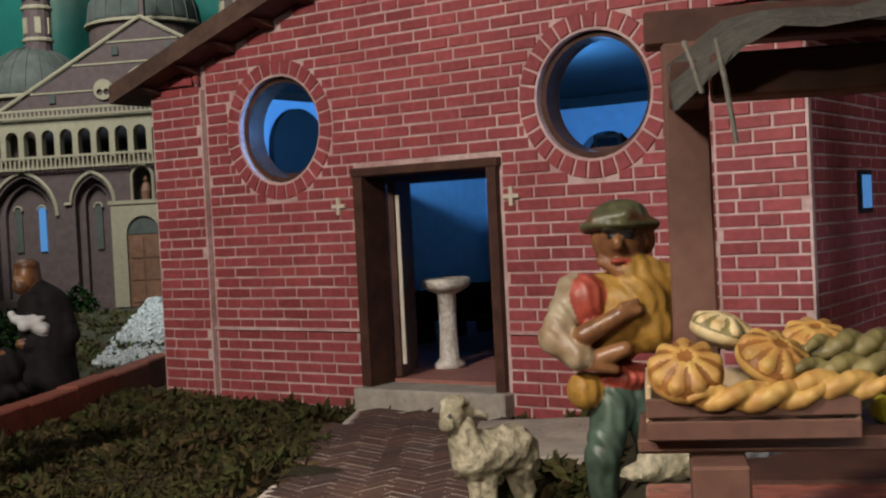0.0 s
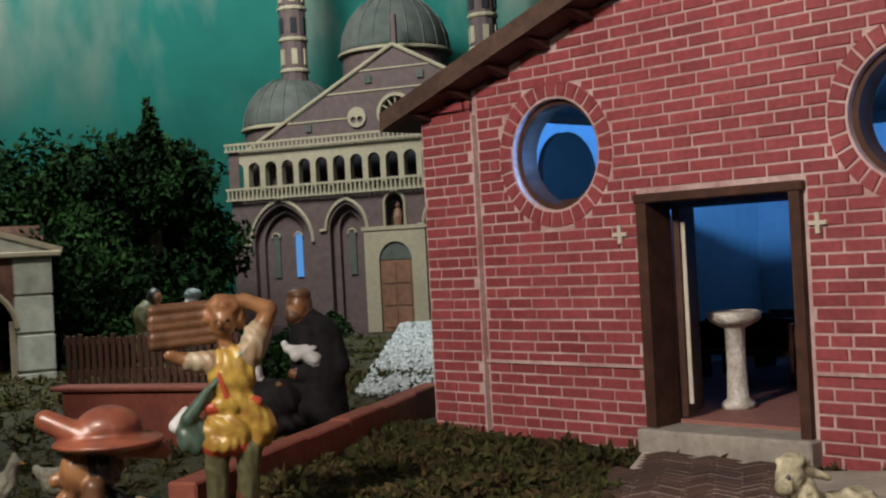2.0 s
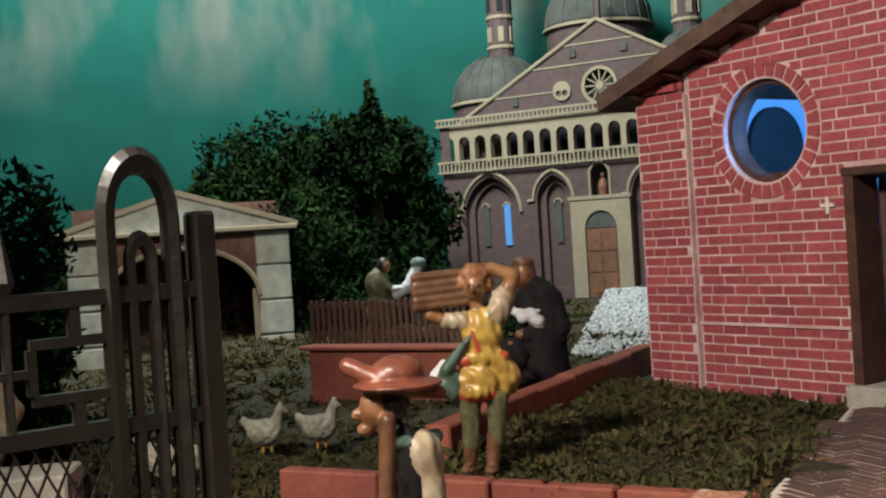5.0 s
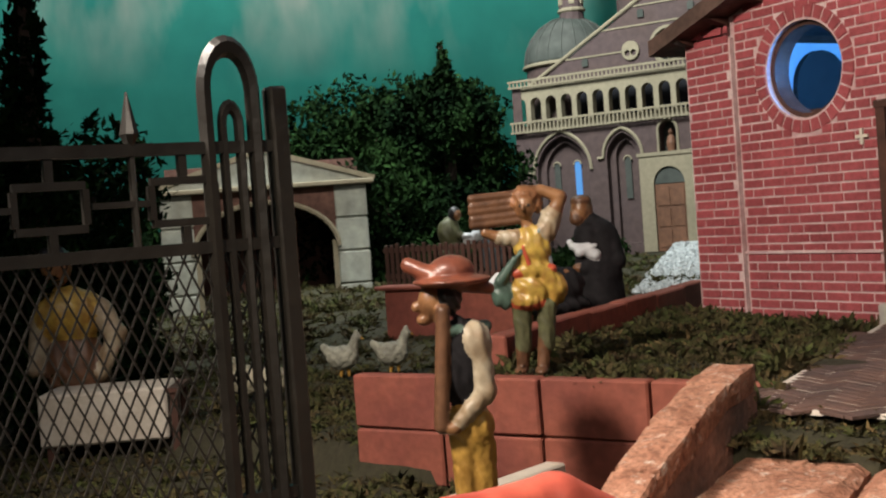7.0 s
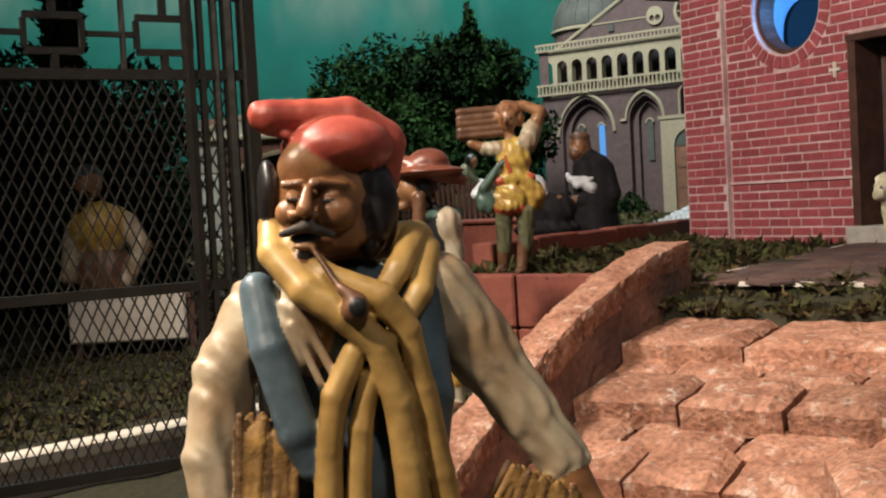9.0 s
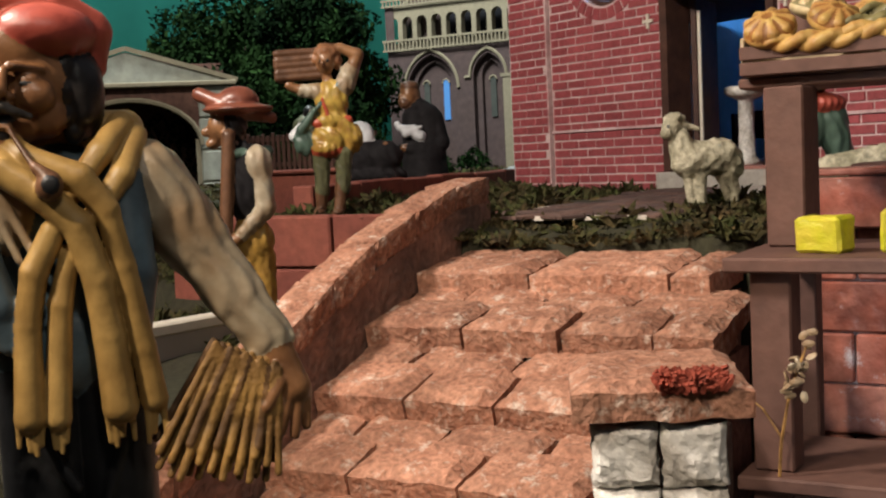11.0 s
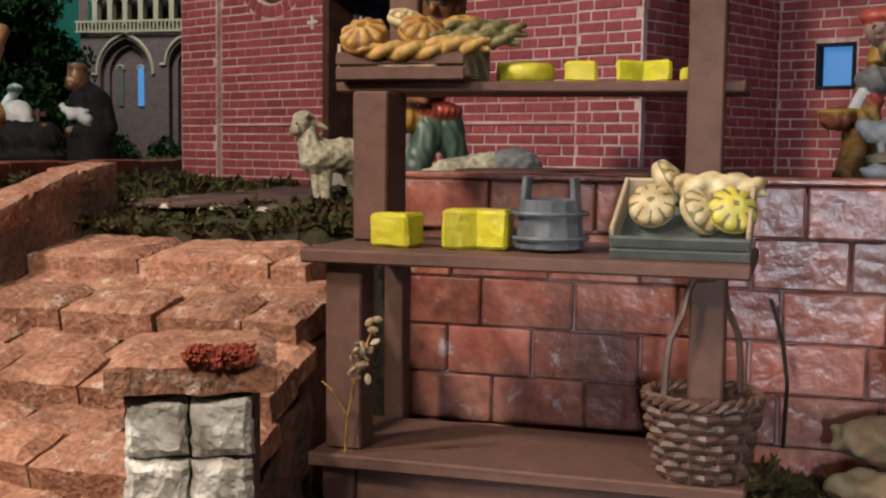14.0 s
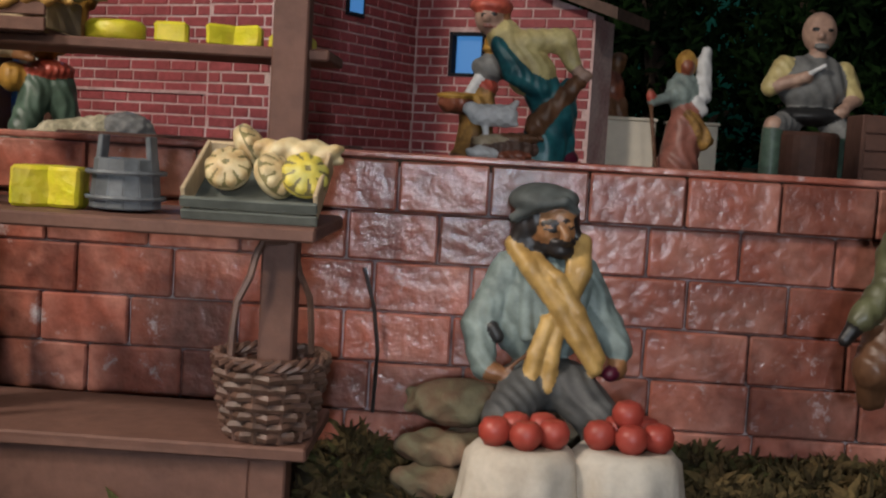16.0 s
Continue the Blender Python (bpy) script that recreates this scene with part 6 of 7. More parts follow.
# woman bending with a basket of laundry, and the people in the upper yard
figure("clay_figurine", "painted clay woman in teal apron and red headscarf bending", "figurine", (-0.028, 1.569, 0.882), 27, 1.66 / 2097, (920, 160), [
    el(860, 38, 0, 26, 26, 30, SKIN_PALE), el(853, 42, -26, 6, 7, 6, SKIN_PALE), el(848, 36, -24, 4, 2, 2, BLACK), el(866, 34, -25, 4, 2, 2, BLACK), el(855, 55, -23, 7, 3, 2, ROSE), el(862, 18, 2, 38, 34, 17, CAP_RED), el(885, 40, 8, 12, 20, 20, HAIR_RED),
    ca(888, 70, 0, 935, 130, 0, 30, 40, CLOTH_Y, 4), el(940, 128, -4, 40, 34, 36, CLOTH_Y, 4), ca(920, 75, -10, 990, 72, -12, 20, 22, CLOTH_Y, 4), ca(990, 72, -12, 1008, 110, -14, 20, 14, CLOTH_Y, 3), ca(1008, 112, -14, 1025, 128, -18, 11, 10, SKIN_PALE), el(1030, 130, -20, 14, 11, 9, SKIN_PALE),
    ca(875, 85, -26, 905, 130, -30, 12, 20, TEAL, 3), ca(905, 130, -30, 955, 158, -26, 20, 18, TEAL, 3), ca(960, 160, 0, 985, 200, 0, 34, 36, TEAL, 6), ca(985, 190, 0, 960, 280, 0, 36, 42, TEAL, 7), ca(1020, 140, -16, 950, 220, -30, 14, 20, BROWN, 5), ca(1005, 150, 10, 1000, 270, 16, 16, 24, TEAL, 5), el(1010, 275, 12, 22, 20, 18, MAROON), el(945, 284, -16, 22, 26, 7, BROWN)], voxel=2.8, blend=2.0)
figure("clay_figurine", "painted clay girl in straw hat carrying a basket", "figurine", (-0.155, 1.702, 0.869), 27, 1.85 / 2097, (805, 180), [
    el(832, 76, 0, 22, 22, 18, OCHRE), el(832, 88, 0, 24, 24, 8, OCHRE), el(825, 120, 0, 34, 28, 24, GREY_C, 4), ca(805, 140, -10, 790, 165, -20, 10, 8, WHITE_C), el(815, 155, 0, 24, 22, 18, CAP_RED, 3), el(765, 185, -18, 30, 26, 18, HAT, 4), el(765, 172, -18, 32, 28, 6, OCHRE), ca(810, 170, 0, 800, 270, 0, 26, 36, STRAW_C, 6), el(785, 276, -6, 20, 26, 8, BROWN)], voxel=2.8, blend=2.0)
figure("clay_figurine", "small clay boy in brown tunic", "figurine", (-0.151, 2.313, 0.929), 27, 2.4 / 2097, (1085, 160), [
    el(1090, 115, 0, 14, 14, 17, SKIN), el(1092, 104, 2, 15, 15, 10, BROWN), el(1080, 160, 0, 26, 20, 34, HAT, 3), ca(1058, 120, 0, 1072, 145, 0, 6, 9, HAT), ca(1075, 185, 0, 1070, 285, 0, 22, 18, BROWN, 3), ca(1098, 185, 0, 1100, 285, 0, 16, 14, BROWN, 3)], voxel=2.8, blend=2.0)
figure("clay_figurine", "clay old woman with stick carrying a lamb", "figurine", (0.033, 2.163, 0.884), 27, 2.2 / 2097, (1205, 200), [
    el(1208, 116, 0, 18, 18, 24, OCHRE, 2), el(1208, 122, -12, 11, 10, 13, HAT), el(1205, 165, 0, 30, 24, 34, GREYGREEN, 4), ca(1180, 175, -10, 1152, 185, -18, 10, 8, GREYGREEN), el(1148, 175, -20, 8, 7, 9, CAP_RED), ca(1145, 165, -20, 1165, 300, -20, 3.5, 3.5, BROWN), ca(1215, 200, 0, 1205, 290, 0, 26, 36, ROSE, 5), ca(1215, 205, -18, 1245, 245, -14, 12, 16, STRAW_C, 4), ca(1238, 110, -4, 1240, 170, -6, 12, 14, WHITE_C, 3), el(1240, 95, -6, 9, 10, 10, WHITE_C), ca(1228, 180, -16, 1240, 195, -14, 9, 9, WHITE_C)], voxel=2.8, blend=2.0)
figure("clay_figurine", "clay bald man in grey smock carving at a drum", "figurine", (0.276, 2.013, 0.913), 27, 2.0 / 2097, (1425, 170), [
    el(1440, 64, 0, 28, 30, 34, SKIN_PALE), el(1434, 72, -30, 6, 7, 7, SKIN_PALE), el(1425, 62, -27, 5, 3, 2, BLACK), el(1448, 62, -27, 5, 3, 2, BLACK), el(1438, 90, -26, 13, 8, 5, GREY_C), ca(1438, 105, -8, 1440, 115, 0, 14, 16, SKIN_PALE),
    el(1435, 150, 0, 60, 38, 50, GREY_C, 5), ca(1385, 125, -4, 1362, 160, -12, 20, 15, CLOTH_Y, 3), ca(1362, 160, -14, 1405, 145, -34, 12, 9, SKIN_PALE), el(1412, 142, -38, 11, 9, 9, SKIN_PALE), ca(1418, 135, -42, 1440, 122, -46, 4, 4, WHITE_C), ca(1485, 130, 0, 1505, 170, -10, 20, 14, CLOTH_Y, 3), ca(1505, 172, -12, 1480, 192, -30, 12, 9, SKIN_PALE), el(1478, 195, -32, 12, 9, 9, SKIN_PALE), el(1432, 205, -6, 56, 40, 16, BLACK),
    ca(1400, 215, -10, 1368, 225, -40, 22, 17, GREY_C, 3), el(1364, 222, -44, 15, 14, 13, SKIN_PALE), ca(1365, 235, -40, 1365, 318, -36, 18, 19, GREEN), ca(1470, 215, -10, 1488, 235, -40, 22, 17, GREY_C, 3), ca(1490, 235, -40, 1490, 320, -36, 18, 19, GREEN)], voxel=2.8, blend=2.0)
figure("clay_figurine", "dark clay figure kneeling by the block wall", "figurine", (0.497, 1.183, 0.667), 27, 1.15 / 2097, (1530, 560), [
    el(1600, 470, 0, 60, 45, 80, OLIVE, 6), ca(1575, 490, -10, 1510, 560, -40, 30, 22, OLIVE, 5), ca(1510, 560, -40, 1485, 595, -44, 16, 12, HAIR), ca(1590, 560, 0, 1540, 640, -40, 50, 36, BROWN, 6), ca(1540, 640, -40, 1545, 690, -20, 32, 24, BROWN, 5), el(1610, 380, 0, 36, 38, 44, SKIN), el(1615, 350, 4, 38, 40, 26, HAIR)], voxel=4.0, blend=2.6)
figure("clay_figurine", "clay woman in yellow shawl behind the gate", "figurine", (-2.1, 0.438, 0.823), 62, 2.4 / 2097, (165, 540), [
    el(140, 445, 0, 24, 24, 30, SKIN), el(135, 432, 4, 27, 26, 24, HAIR, 3), el(155, 525, 0, 58, 36, 48, YELLOW, 5), ca(205, 520, 0, 232, 560, -12, 20, 16, CREAM_C, 4), ca(232, 560, -12, 205, 620, -20, 15, 12, CREAM_C, 3), ca(110, 520, 0, 98, 610, -16, 18, 14, CREAM_C, 4), el(160, 620, 0, 54, 38, 70, BROWN, 5), el(160, 700, 0, 60, 40, 60, BROWN, 5)], voxel=3.4, blend=2.4)
for k, (dx, lab) in enumerate(((0, "clay sleeper in grey blanket inside the hut"), (1, "clay sleeper in brown blanket inside the hut"))):
    figure("clay_figurine", lab, "figurine", (-3.70 + 0.05 * k, 1.55 + 0.10 * k, 0.655), 66, 3.9 / 2097, (250, 665), [
        ca(180, 672, 0, 300, 662, 0, 20, 22, (BROWN, GREYGREEN)[k], 3), el(320 - 20 * k, 655, 0, 13, 13, 13, SKIN), el(328 - 20 * k, 650, 2, 13, 13, 12, HAIR), ca(210, 662, -14, 260, 652, -14, 10, 9, CREAM_C, 2), el(335 - 20 * k, 682, 0, 26, 18, 10, GREY_C, 2), el(150, 676, 0, 22, 16, 16, OLIVE, 2)], voxel=2.6, blend=1.8)

# animals
figure("clay_sheep", "white clay sheep standing on the path", "sheep", (-0.613, 1.066, 0.797), 50.4, 1.56 / 2097, (1000, 270), [
    el(955, 206, -4, 17, 16, 18, WOOL), el(945, 216, -12, 11, 12, 10, WOOL), el(960, 190, 0, 17, 15, 9, WOOL, -4), ca(970, 200, 4, 1000, 211, 0, 8, 4, WOOL), el(948, 204, -18, 2.5, 2, 2, BLACK), ca(968, 225, 0, 978, 265, 0, 19, 27, WOOL, 5), ca(985, 262, 4, 1040, 258, 14, 31, 30, WOOL, -6), el(1058, 272, 18, 19, 24, 28, WOOL, -6), ca(982, 285, 0, 988, 350, 0, 12, 7, WOOL, 3), ca(998, 290, -4, 1002, 356, -4, 13, 7.5, WOOL, 3), el(1000, 358, -8, 8, 9, 5, WOOL), el(986, 353, -5, 8, 9, 5, WOOL), ca(1050, 290, 14, 1062, 318, 18, 14, 8, WOOL, 3), ca(1040, 290, 24, 1050, 330, 26, 12, 7, WOOL, 3), ca(1062, 318, 18, 1058, 350, 18, 7, 6, WOOL)], voxel=2.0, blend=1.4)
figure("clay_sheep", "grey clay sheep lying behind the stall", "sheep", (-0.451, 1.178, 0.793), 44.3, 1.55 / 2097, (980, 290), [
    ca(925, 300, 0, 1010, 292, 0, 22, 28, WOOL, -6), el(1050, 288, -4, 48, 34, 32, GREY_C, -5), el(905, 305, -4, 24, 20, 12, WOOL, -4), el(1088, 300, -14, 16, 14, 14, GREY_C)], voxel=2.6, blend=2.0)
figure("clay_sheep", "pale clay sheep lying in the garden", "sheep", (-2.039, 0.767, 0.683), 61, 2.1 / 2097, (135, 830), [
    ca(110, 835, 0, 165, 838, 0, 30, 30, WOOL, -5), el(82, 800, -4, 14, 14, 16, WOOL), ca(90, 812, 0, 105, 830, 0, 14, 20, WOOL), ca(80, 795, -4, 92, 792, 0, 5, 4, WOOL)], voxel=2.6, blend=2.0)
for k, (at, dx) in enumerate((((-2.07, 0.968, 0.70), 0), ((-2.025, 1.062, 0.70), 0))):
    figure("clay_hen", "pale clay hen pecking on the moss", "hen", at, (61, 75)[k], 2.2 / 2097, (320, 790), [
        el(322, 795, 0, 32, 22, 24, HEN, -4), ca(340, 785, 0, 350, 758, -2, 13, 8, HEN), el(352, 756, -3, 9, 8, 8, HEN), el(352, 745, -3, 5, 3, 4, HEN), ca(360, 758, -4, 367, 761, -4, 3, 1.5, OCHRE), ca(300, 785, 2, 284, 772, 4, 14, 7, HEN, 3), ca(318, 815, 0, 316, 832, 0, 4, 3, OCHRE), ca(332, 815, 0, 332, 832, 0, 4, 3, OCHRE)], voxel=2.2, blend=1.6, group="hens in the garden")
figure("clay_lamb", "white clay lamb among the laundry baskets", "lamb", (-0.045, 1.52, 0.825), 27, 1.62 / 2097, (870, 230), [
    el(832, 196, 0, 15, 13, 13, WHITE_C), ca(845, 205, 0, 895, 205, 4, 18, 20, WHITE_C, -4), ca(900, 195, 4, 912, 180, 6, 9, 5, WHITE_C), ca(858, 220, 0, 862, 250, -4, 7, 5, WHITE_C), ca(890, 215, 4, 912, 218, 0, 7, 5, WHITE_C)], voxel=2.2, blend=1.5)
figure("laundry_basket", "flat wicker basket heaped with brown cloths", "basket", (-0.045, 1.53, 0.825), 27, 1.62 / 2097, (870, 230), [
    el(890, 262, 0, 60, 34, 22, WICKER, 4), el(870, 250, -10, 40, 20, 12, CREAM_C, 4), el(915, 242, -6, 42, 20, 9, BROWN, 3), el(850, 272, -24, 30, 18, 12, WHITE_C, 4), el(905, 275, -26, 30, 16, 11, HAT, 4)], voxel=2.4, blend=1.6)

# ---- food on the stall ----


def stall_at(u, n, z, turn=0):
    return FRONT @ pose(u, n, z, 0, 0, turn)


def lump(name, label, category, u, n, z, turn, prims, unit, voxel=3.0, blend=2.0, group=""):
    ob = new(name, sculpt(name, prims, (0, 0), unit, voxel, blend))
    ob.matrix_basis = stall_at(u, n, z, turn)
    return tagged(ob, label, category, group)


def round_loaf(mat, r, h):
    """A bun with raised petals of crust round a dark scored middle."""
    petals = [0.2 + k * 2 * math.pi / 9 for k in range(9)]
    return [el(0, -h, 0, r * 0.96, r * 0.96, h * 0.94, CRUST if mat is BREAD else BREAD_OLIVE), el(0, -h * 0.8, 0, r, r, h * 0.72, mat)] + [ca(math.cos(a) * r * 0.3, -h * 1.86, math.sin(a) * r * 0.3, math.cos(a) * r * 0.8, -h * 1.34, math.sin(a) * r * 0.8, 2.2, 5 if mat is BREAD else 4.4, mat) for a in petals]


def long_loaf(mat, l, r):
    """Two strands of dough twisted round one another, thin at the ends."""
    out = []
    for s in (0, math.pi):
        p = [(-l + 2 * l * k / 14, -r + 0.5 * r * math.sin(k * 0.8 + s), 0.5 * r * math.cos(k * 0.8 + s), r * (0.3 + 0.38 * math.sin(math.pi * k / 14))) for k in range(15)]
        out += [ca(a[0], a[1], a[2], b[0], b[1], b[2], a[3], b[3], mat) for a, b in zip(p, p[1:])]
    return out


for u, n, z, t, r, h, mat, lean in ((0.077, 0.888, 0.914, 0, 28, 17, BREAD, -38), (0.128, 0.898, 0.919, 40, 28, 16, BREAD, -35), (0.100, 0.935, 0.934, 80, 25, 14, BREAD_PALE, -20), (0.163, 0.935, 0.926, 10, 24, 14, BREAD, -25)):
    if mat:
        ob = lump("bread_loaf", "round golden loaf with a scored crust in the top crate", "bread", u, n, z, t, round_loaf(mat, r * 0.86, h * 0.85), 0.001, 1.5, 0.8, "loaves on the top shelf")
        ob.matrix_basis = stall_at(u, n, z, t) @ pose(0, 0, 0, -lean, 0, 0)
for u, n, z, t, l in ((0.122, 0.868, 0.901, 4, 44), (0.165, 0.874, 0.906, -6, 42), (0.185, 0.892, 0.914, 14, 44), (0.190, 0.92, 0.926, 24, 40)):
    lump("baguette", "long twisted golden bread stick in the top crate", "bread", u, n, z, t, long_loaf((BREAD, BREAD_OLIVE)[int(t > 10)], l, 9), 0.001, 1.3, 0.6, "bread sticks on the top shelf")


def crate(u, n, z, w, d, h, mats, label, tilt=0.0):
    c = thing("bread_crate", label, "crate", stall_at(u, n, z) @ pose(0, 0, 0, tilt, 0, 0))
    part("bottom", boxed(-w / 2, w / 2, 0, d, 0.0, 0.004), mats[0], c)
    for k in range(2):
        part("front_slat", boxed(-w / 2 - 0.002, w / 2 + 0.002, -0.005, -0.0003, 0.001 + k * h * 0.52, h * 0.48 + k * h * 0.52, 0.001), mats[0], c)
    for s in (-1, 1):
        part("side_slat", boxed(s * w / 2 - 0.002, s * w / 2 + 0.002, 0.0, d, 0.0045, h * 1.3, 0.001), mats[1], c, "pale wooden side")
    part("back_slat", boxed(-w / 2, w / 2, d + 0.0003, d + 0.004, 0.0, h * 1.2, 0.001), mats[1], c)
    return c


CRATE_GREY = material("crate_grey", (0.10, 0.11, 0.095), 0.7, 0.25, 60, 0.2)
CRATE_PALE = material("crate_pale", (0.46, 0.35, 0.22), 0.7, 0.2, 60, 0.2)
crate(0.117, 0.872, 0.8815, 0.128, 0.095, 0.028, (WOOD_STALL, CRATE_PALE), "brown wooden crate of bread on the top shelf")
crate(0.40, 0.772, 0.7255, 0.112, 0.10, 0.022, (CRATE_GREY, CRATE_PALE), "grey green slatted crate of loaves on the middle shelf", 24)
for u, n, z, r, h, mat, t in ((0.372, 0.816, 0.762, 19, 12, BREAD_PALE, 0), (0.405, 0.81, 0.758, 20, 12, BREAD_PALE, 60), (0.437, 0.812, 0.760, 20, 12, BREAD_YELLOW, 20), (0.37, 0.858, 0.782, 20, 12, BREAD_PALE, 90)):
    ob = lump("bread_loaf", "pale scored loaf in the grey crate", "bread", u, n, z, t, round_loaf(mat, r, h), 0.001, 1.8, 1.4, "loaves in the grey crate")
    ob.matrix_basis = stall_at(u, n, z, 0) @ pose(0, 0, 0, 58, 0, t)
lump("baguette", "long pale braided loaf on the grey crate", "bread", 0.425, 0.85, 0.774, 3, long_loaf(BREAD_PALE, 40, 11), 0.001, 2.0, 1.6)


def cheese(u, n, z, w, d, h, t, notch=False, round_=False):
    bm = bmesh.new()
    if round_:
        add_lathe(bm, [(w / 2 - 0.004, 0), (w / 2, 0.004), (w / 2, h - 0.004), (w / 2 - 0.004, h)], 24)
    else:
        add_box(bm, -w / 2, w / 2, -d / 2, d / 2, 0, h, 0.003)
        bmesh.ops.subdivide_edges(bm, edges=list(bm.edges), cuts=3, use_grid_fill=True)
        for v in bm.verts:
            v.co += noise.noise_vector(v.co * 60 + Vector((u * 90, 0, 0))) * 0.0016
            if notch and v.co.y < 0:
                v.co.y += 0.013 * math.exp(-(v.co.x / (w * 0.24)) ** 2)
    ob = solid("cheese", bm, CHEESE, "wheel of yellow cheese on the top shelf" if round_ else "cut block of yellow cheese on a shelf", "cheese", stall_at(u, n, z, t), group="cheeses on the stall", smooth=round_)
    return ob


cheese(0.14, 0.80, 0.7255, 0.040, 0.034, 0.031, -12)
cheese(0.216, 0.805, 0.7255, 0.060, 0.04, 0.036, 4, True)
cheese(0.228, 0.935, 0.8815, 0.058, 0.058, 0.020, 0, round_=True)
cheese(0.285, 0.93, 0.8815, 0.032, 0.03, 0.021, 8)
cheese(0.347, 0.93, 0.8815, 0.052, 0.034, 0.021, 3, True)
cheese(0.403, 0.93, 0.8815, 0.042, 0.034, 0.014, 0)

bucket = thing("wooden_bucket", "dark grey staved bucket on the middle shelf", "bucket", stall_at(0.281, 0.812, 0.7255))
for k in range(14):
    a = 360 / 14 * k
    part("stave", boxed(-0.0068, 0.0068, -0.031, -0.026, 0, 0.044 + (0.02 if k in (3, 10) else 0), 0.001, m=pose(0, 0, 0, -5, 0, a)), TIN, bucket)
for z in (0.012, 0.034):
    part("hoop", add_tube(bmesh.new(), [(0.0335 * math.cos(2 * math.pi * k / 24), 0.0335 * math.sin(2 * math.pi * k / 24), z) for k in range(25)], 0.0022, 6, False), TIN, bucket)
part("bottom", add_lathe(bmesh.new(), [(0.027, 0.002), (0.027, 0.006)], 16), TIN, bucket)

# wicker basket with a tall handle at the shelf's end
basket = thing("wicker_basket", "dark brown woven wicker basket with tall handle", "basket", stall_at(0.422, 0.735 + 0.048, 0.541))
for row in range(7):
    z, r = 0.006 + row * 0.0085, 0.036 + 0.0016 * row
    n = 22
    pts = [((r + 0.0026 * (1 if (k + row) % 2 else -1)) * math.cos(2 * math.pi * k / n), (r + 0.0026 * (1 if (k + row) % 2 else -1)) * math.sin(2 * math.pi * k / n), z + 0.0008 * math.sin(k * 2.1)) for k in range(n + 1)]
    part("weave", add_tube(bmesh.new(), pts, 0.0043, 6, False), WICKER, basket)
for k in range(11):
    a = 2 * math.pi * k / 11
    part("rib", add_tube(bmesh.new(), [(0.036 * math.cos(a), 0.036 * math.sin(a), 0), (0.047 * math.cos(a), 0.047 * math.sin(a), 0.066)], 0.0022, 5), WICKER, basket)
for k in range(3):
    pts = [((0.0475 + 0.003 * math.cos(9 * q * 2 * math.pi / 40 + 2.1 * k)) * math.cos(2 * math.pi * q / 40), (0.0475 + 0.003 * math.cos(9 * q * 2 * math.pi / 40 + 2.1 * k)) * math.sin(2 * math.pi * q / 40), 0.068 + 0.004 * math.sin(9 * q * 2 * math.pi / 40 + 2.1 * k)) for q in range(41)]
    part("rim", add_tube(bmesh.new(), pts, 0.0028, 6, False), WICKER, basket)
part("base", add_lathe(bmesh.new(), [(0.035, 0.0), (0.036, 0.004)], 20), WICKER, basket)
part("handle", add_tube(bmesh.new(), [(0.022 * math.cos(math.pi * k / 14) * (1.0 if 2 < k < 12 else 1.35), 0.03 * math.cos(math.pi * k / 14), 0.068 + 0.10 * min(1, math.sin(math.pi * k / 14) * 1.15)) for k in range(15)], 0.0032, 6), WICKER, basket)

# tomatoes on cloth-covered baskets, stones, crate table
for j, (bu, bn) in enumerate(((0.642, 0.775), (0.732, 0.785))):
    tb = thing("cloth_basket", "low basket draped with white cloth", "basket", stall_at(bu, bn, 0.481))
    part("body", add_lathe(bmesh.new(), [(0.036, -0.02), (0.044, 0.06)], 20), WICKER, tb)
    bm = bmesh.new()
    n = 48
    rings = []
    for i, (r, z) in enumerate(((0.0, 0.068), (0.02, 0.068), (0.04, 0.066), (0.047, 0.058), (0.049, 0.04), (0.052, 0.018), (0.054, 0.0))):
        rings.append([bm.verts.new(((r + (0.004 * max(0, i - 2) / 4) * math.sin(9 * 2 * math.pi * k / n + j)) * math.cos(2 * math.pi * k / n), (r + (0.004 * max(0, i - 2) / 4) * math.sin(9 * 2 * math.pi * k / n + j)) * math.sin(2 * math.pi * k / n), z + (0.006 * math.sin(5 * 2 * math.pi * k / n) if i == 6 else 0))) for k in range(n)])
    for r0, r1 in zip(rings, rings[1:]):
        for k in range(n):
            if r0[k].co == r0[(k + 1) % n].co:
                continue
            bm.faces.new((r0[k], r0[(k + 1) % n], r1[(k + 1) % n], r1[k]))
    bmesh.ops.remove_doubles(bm, verts=list(bm.verts), dist=0.0002)
    bmesh.ops.solidify(bm, geom=list(bm.faces), thickness=0.0015)
    part("cloth", bm, CLOTH_WHITE, tb, "white draped cloth", smooth=True)
    for q, (x, y, z) in enumerate(((-0.024, -0.008, 0), (0.002, -0.018, 0), (0.026, -0.006, 0), (-0.006, 0.014, 0), (0.018, 0.018, 0), (0.0, 0.001, 0.017))[:5 if j == 0 else 6]):
        bm = bmesh.new()
        add_lathe(bm, [(0.001, -0.011), (0.008, -0.0125), (0.0135, -0.005), (0.014, 0.003), (0.010, 0.010), (0.004, 0.0118), (0.001, 0.010)], 16)
        solid("tomato", bm, TOMATO, "dull red tomato heaped on white cloth", "tomato", stall_at(bu + x, bn + y, 0.481 + 0.0805 + z), group="tomatoes", smooth=True)
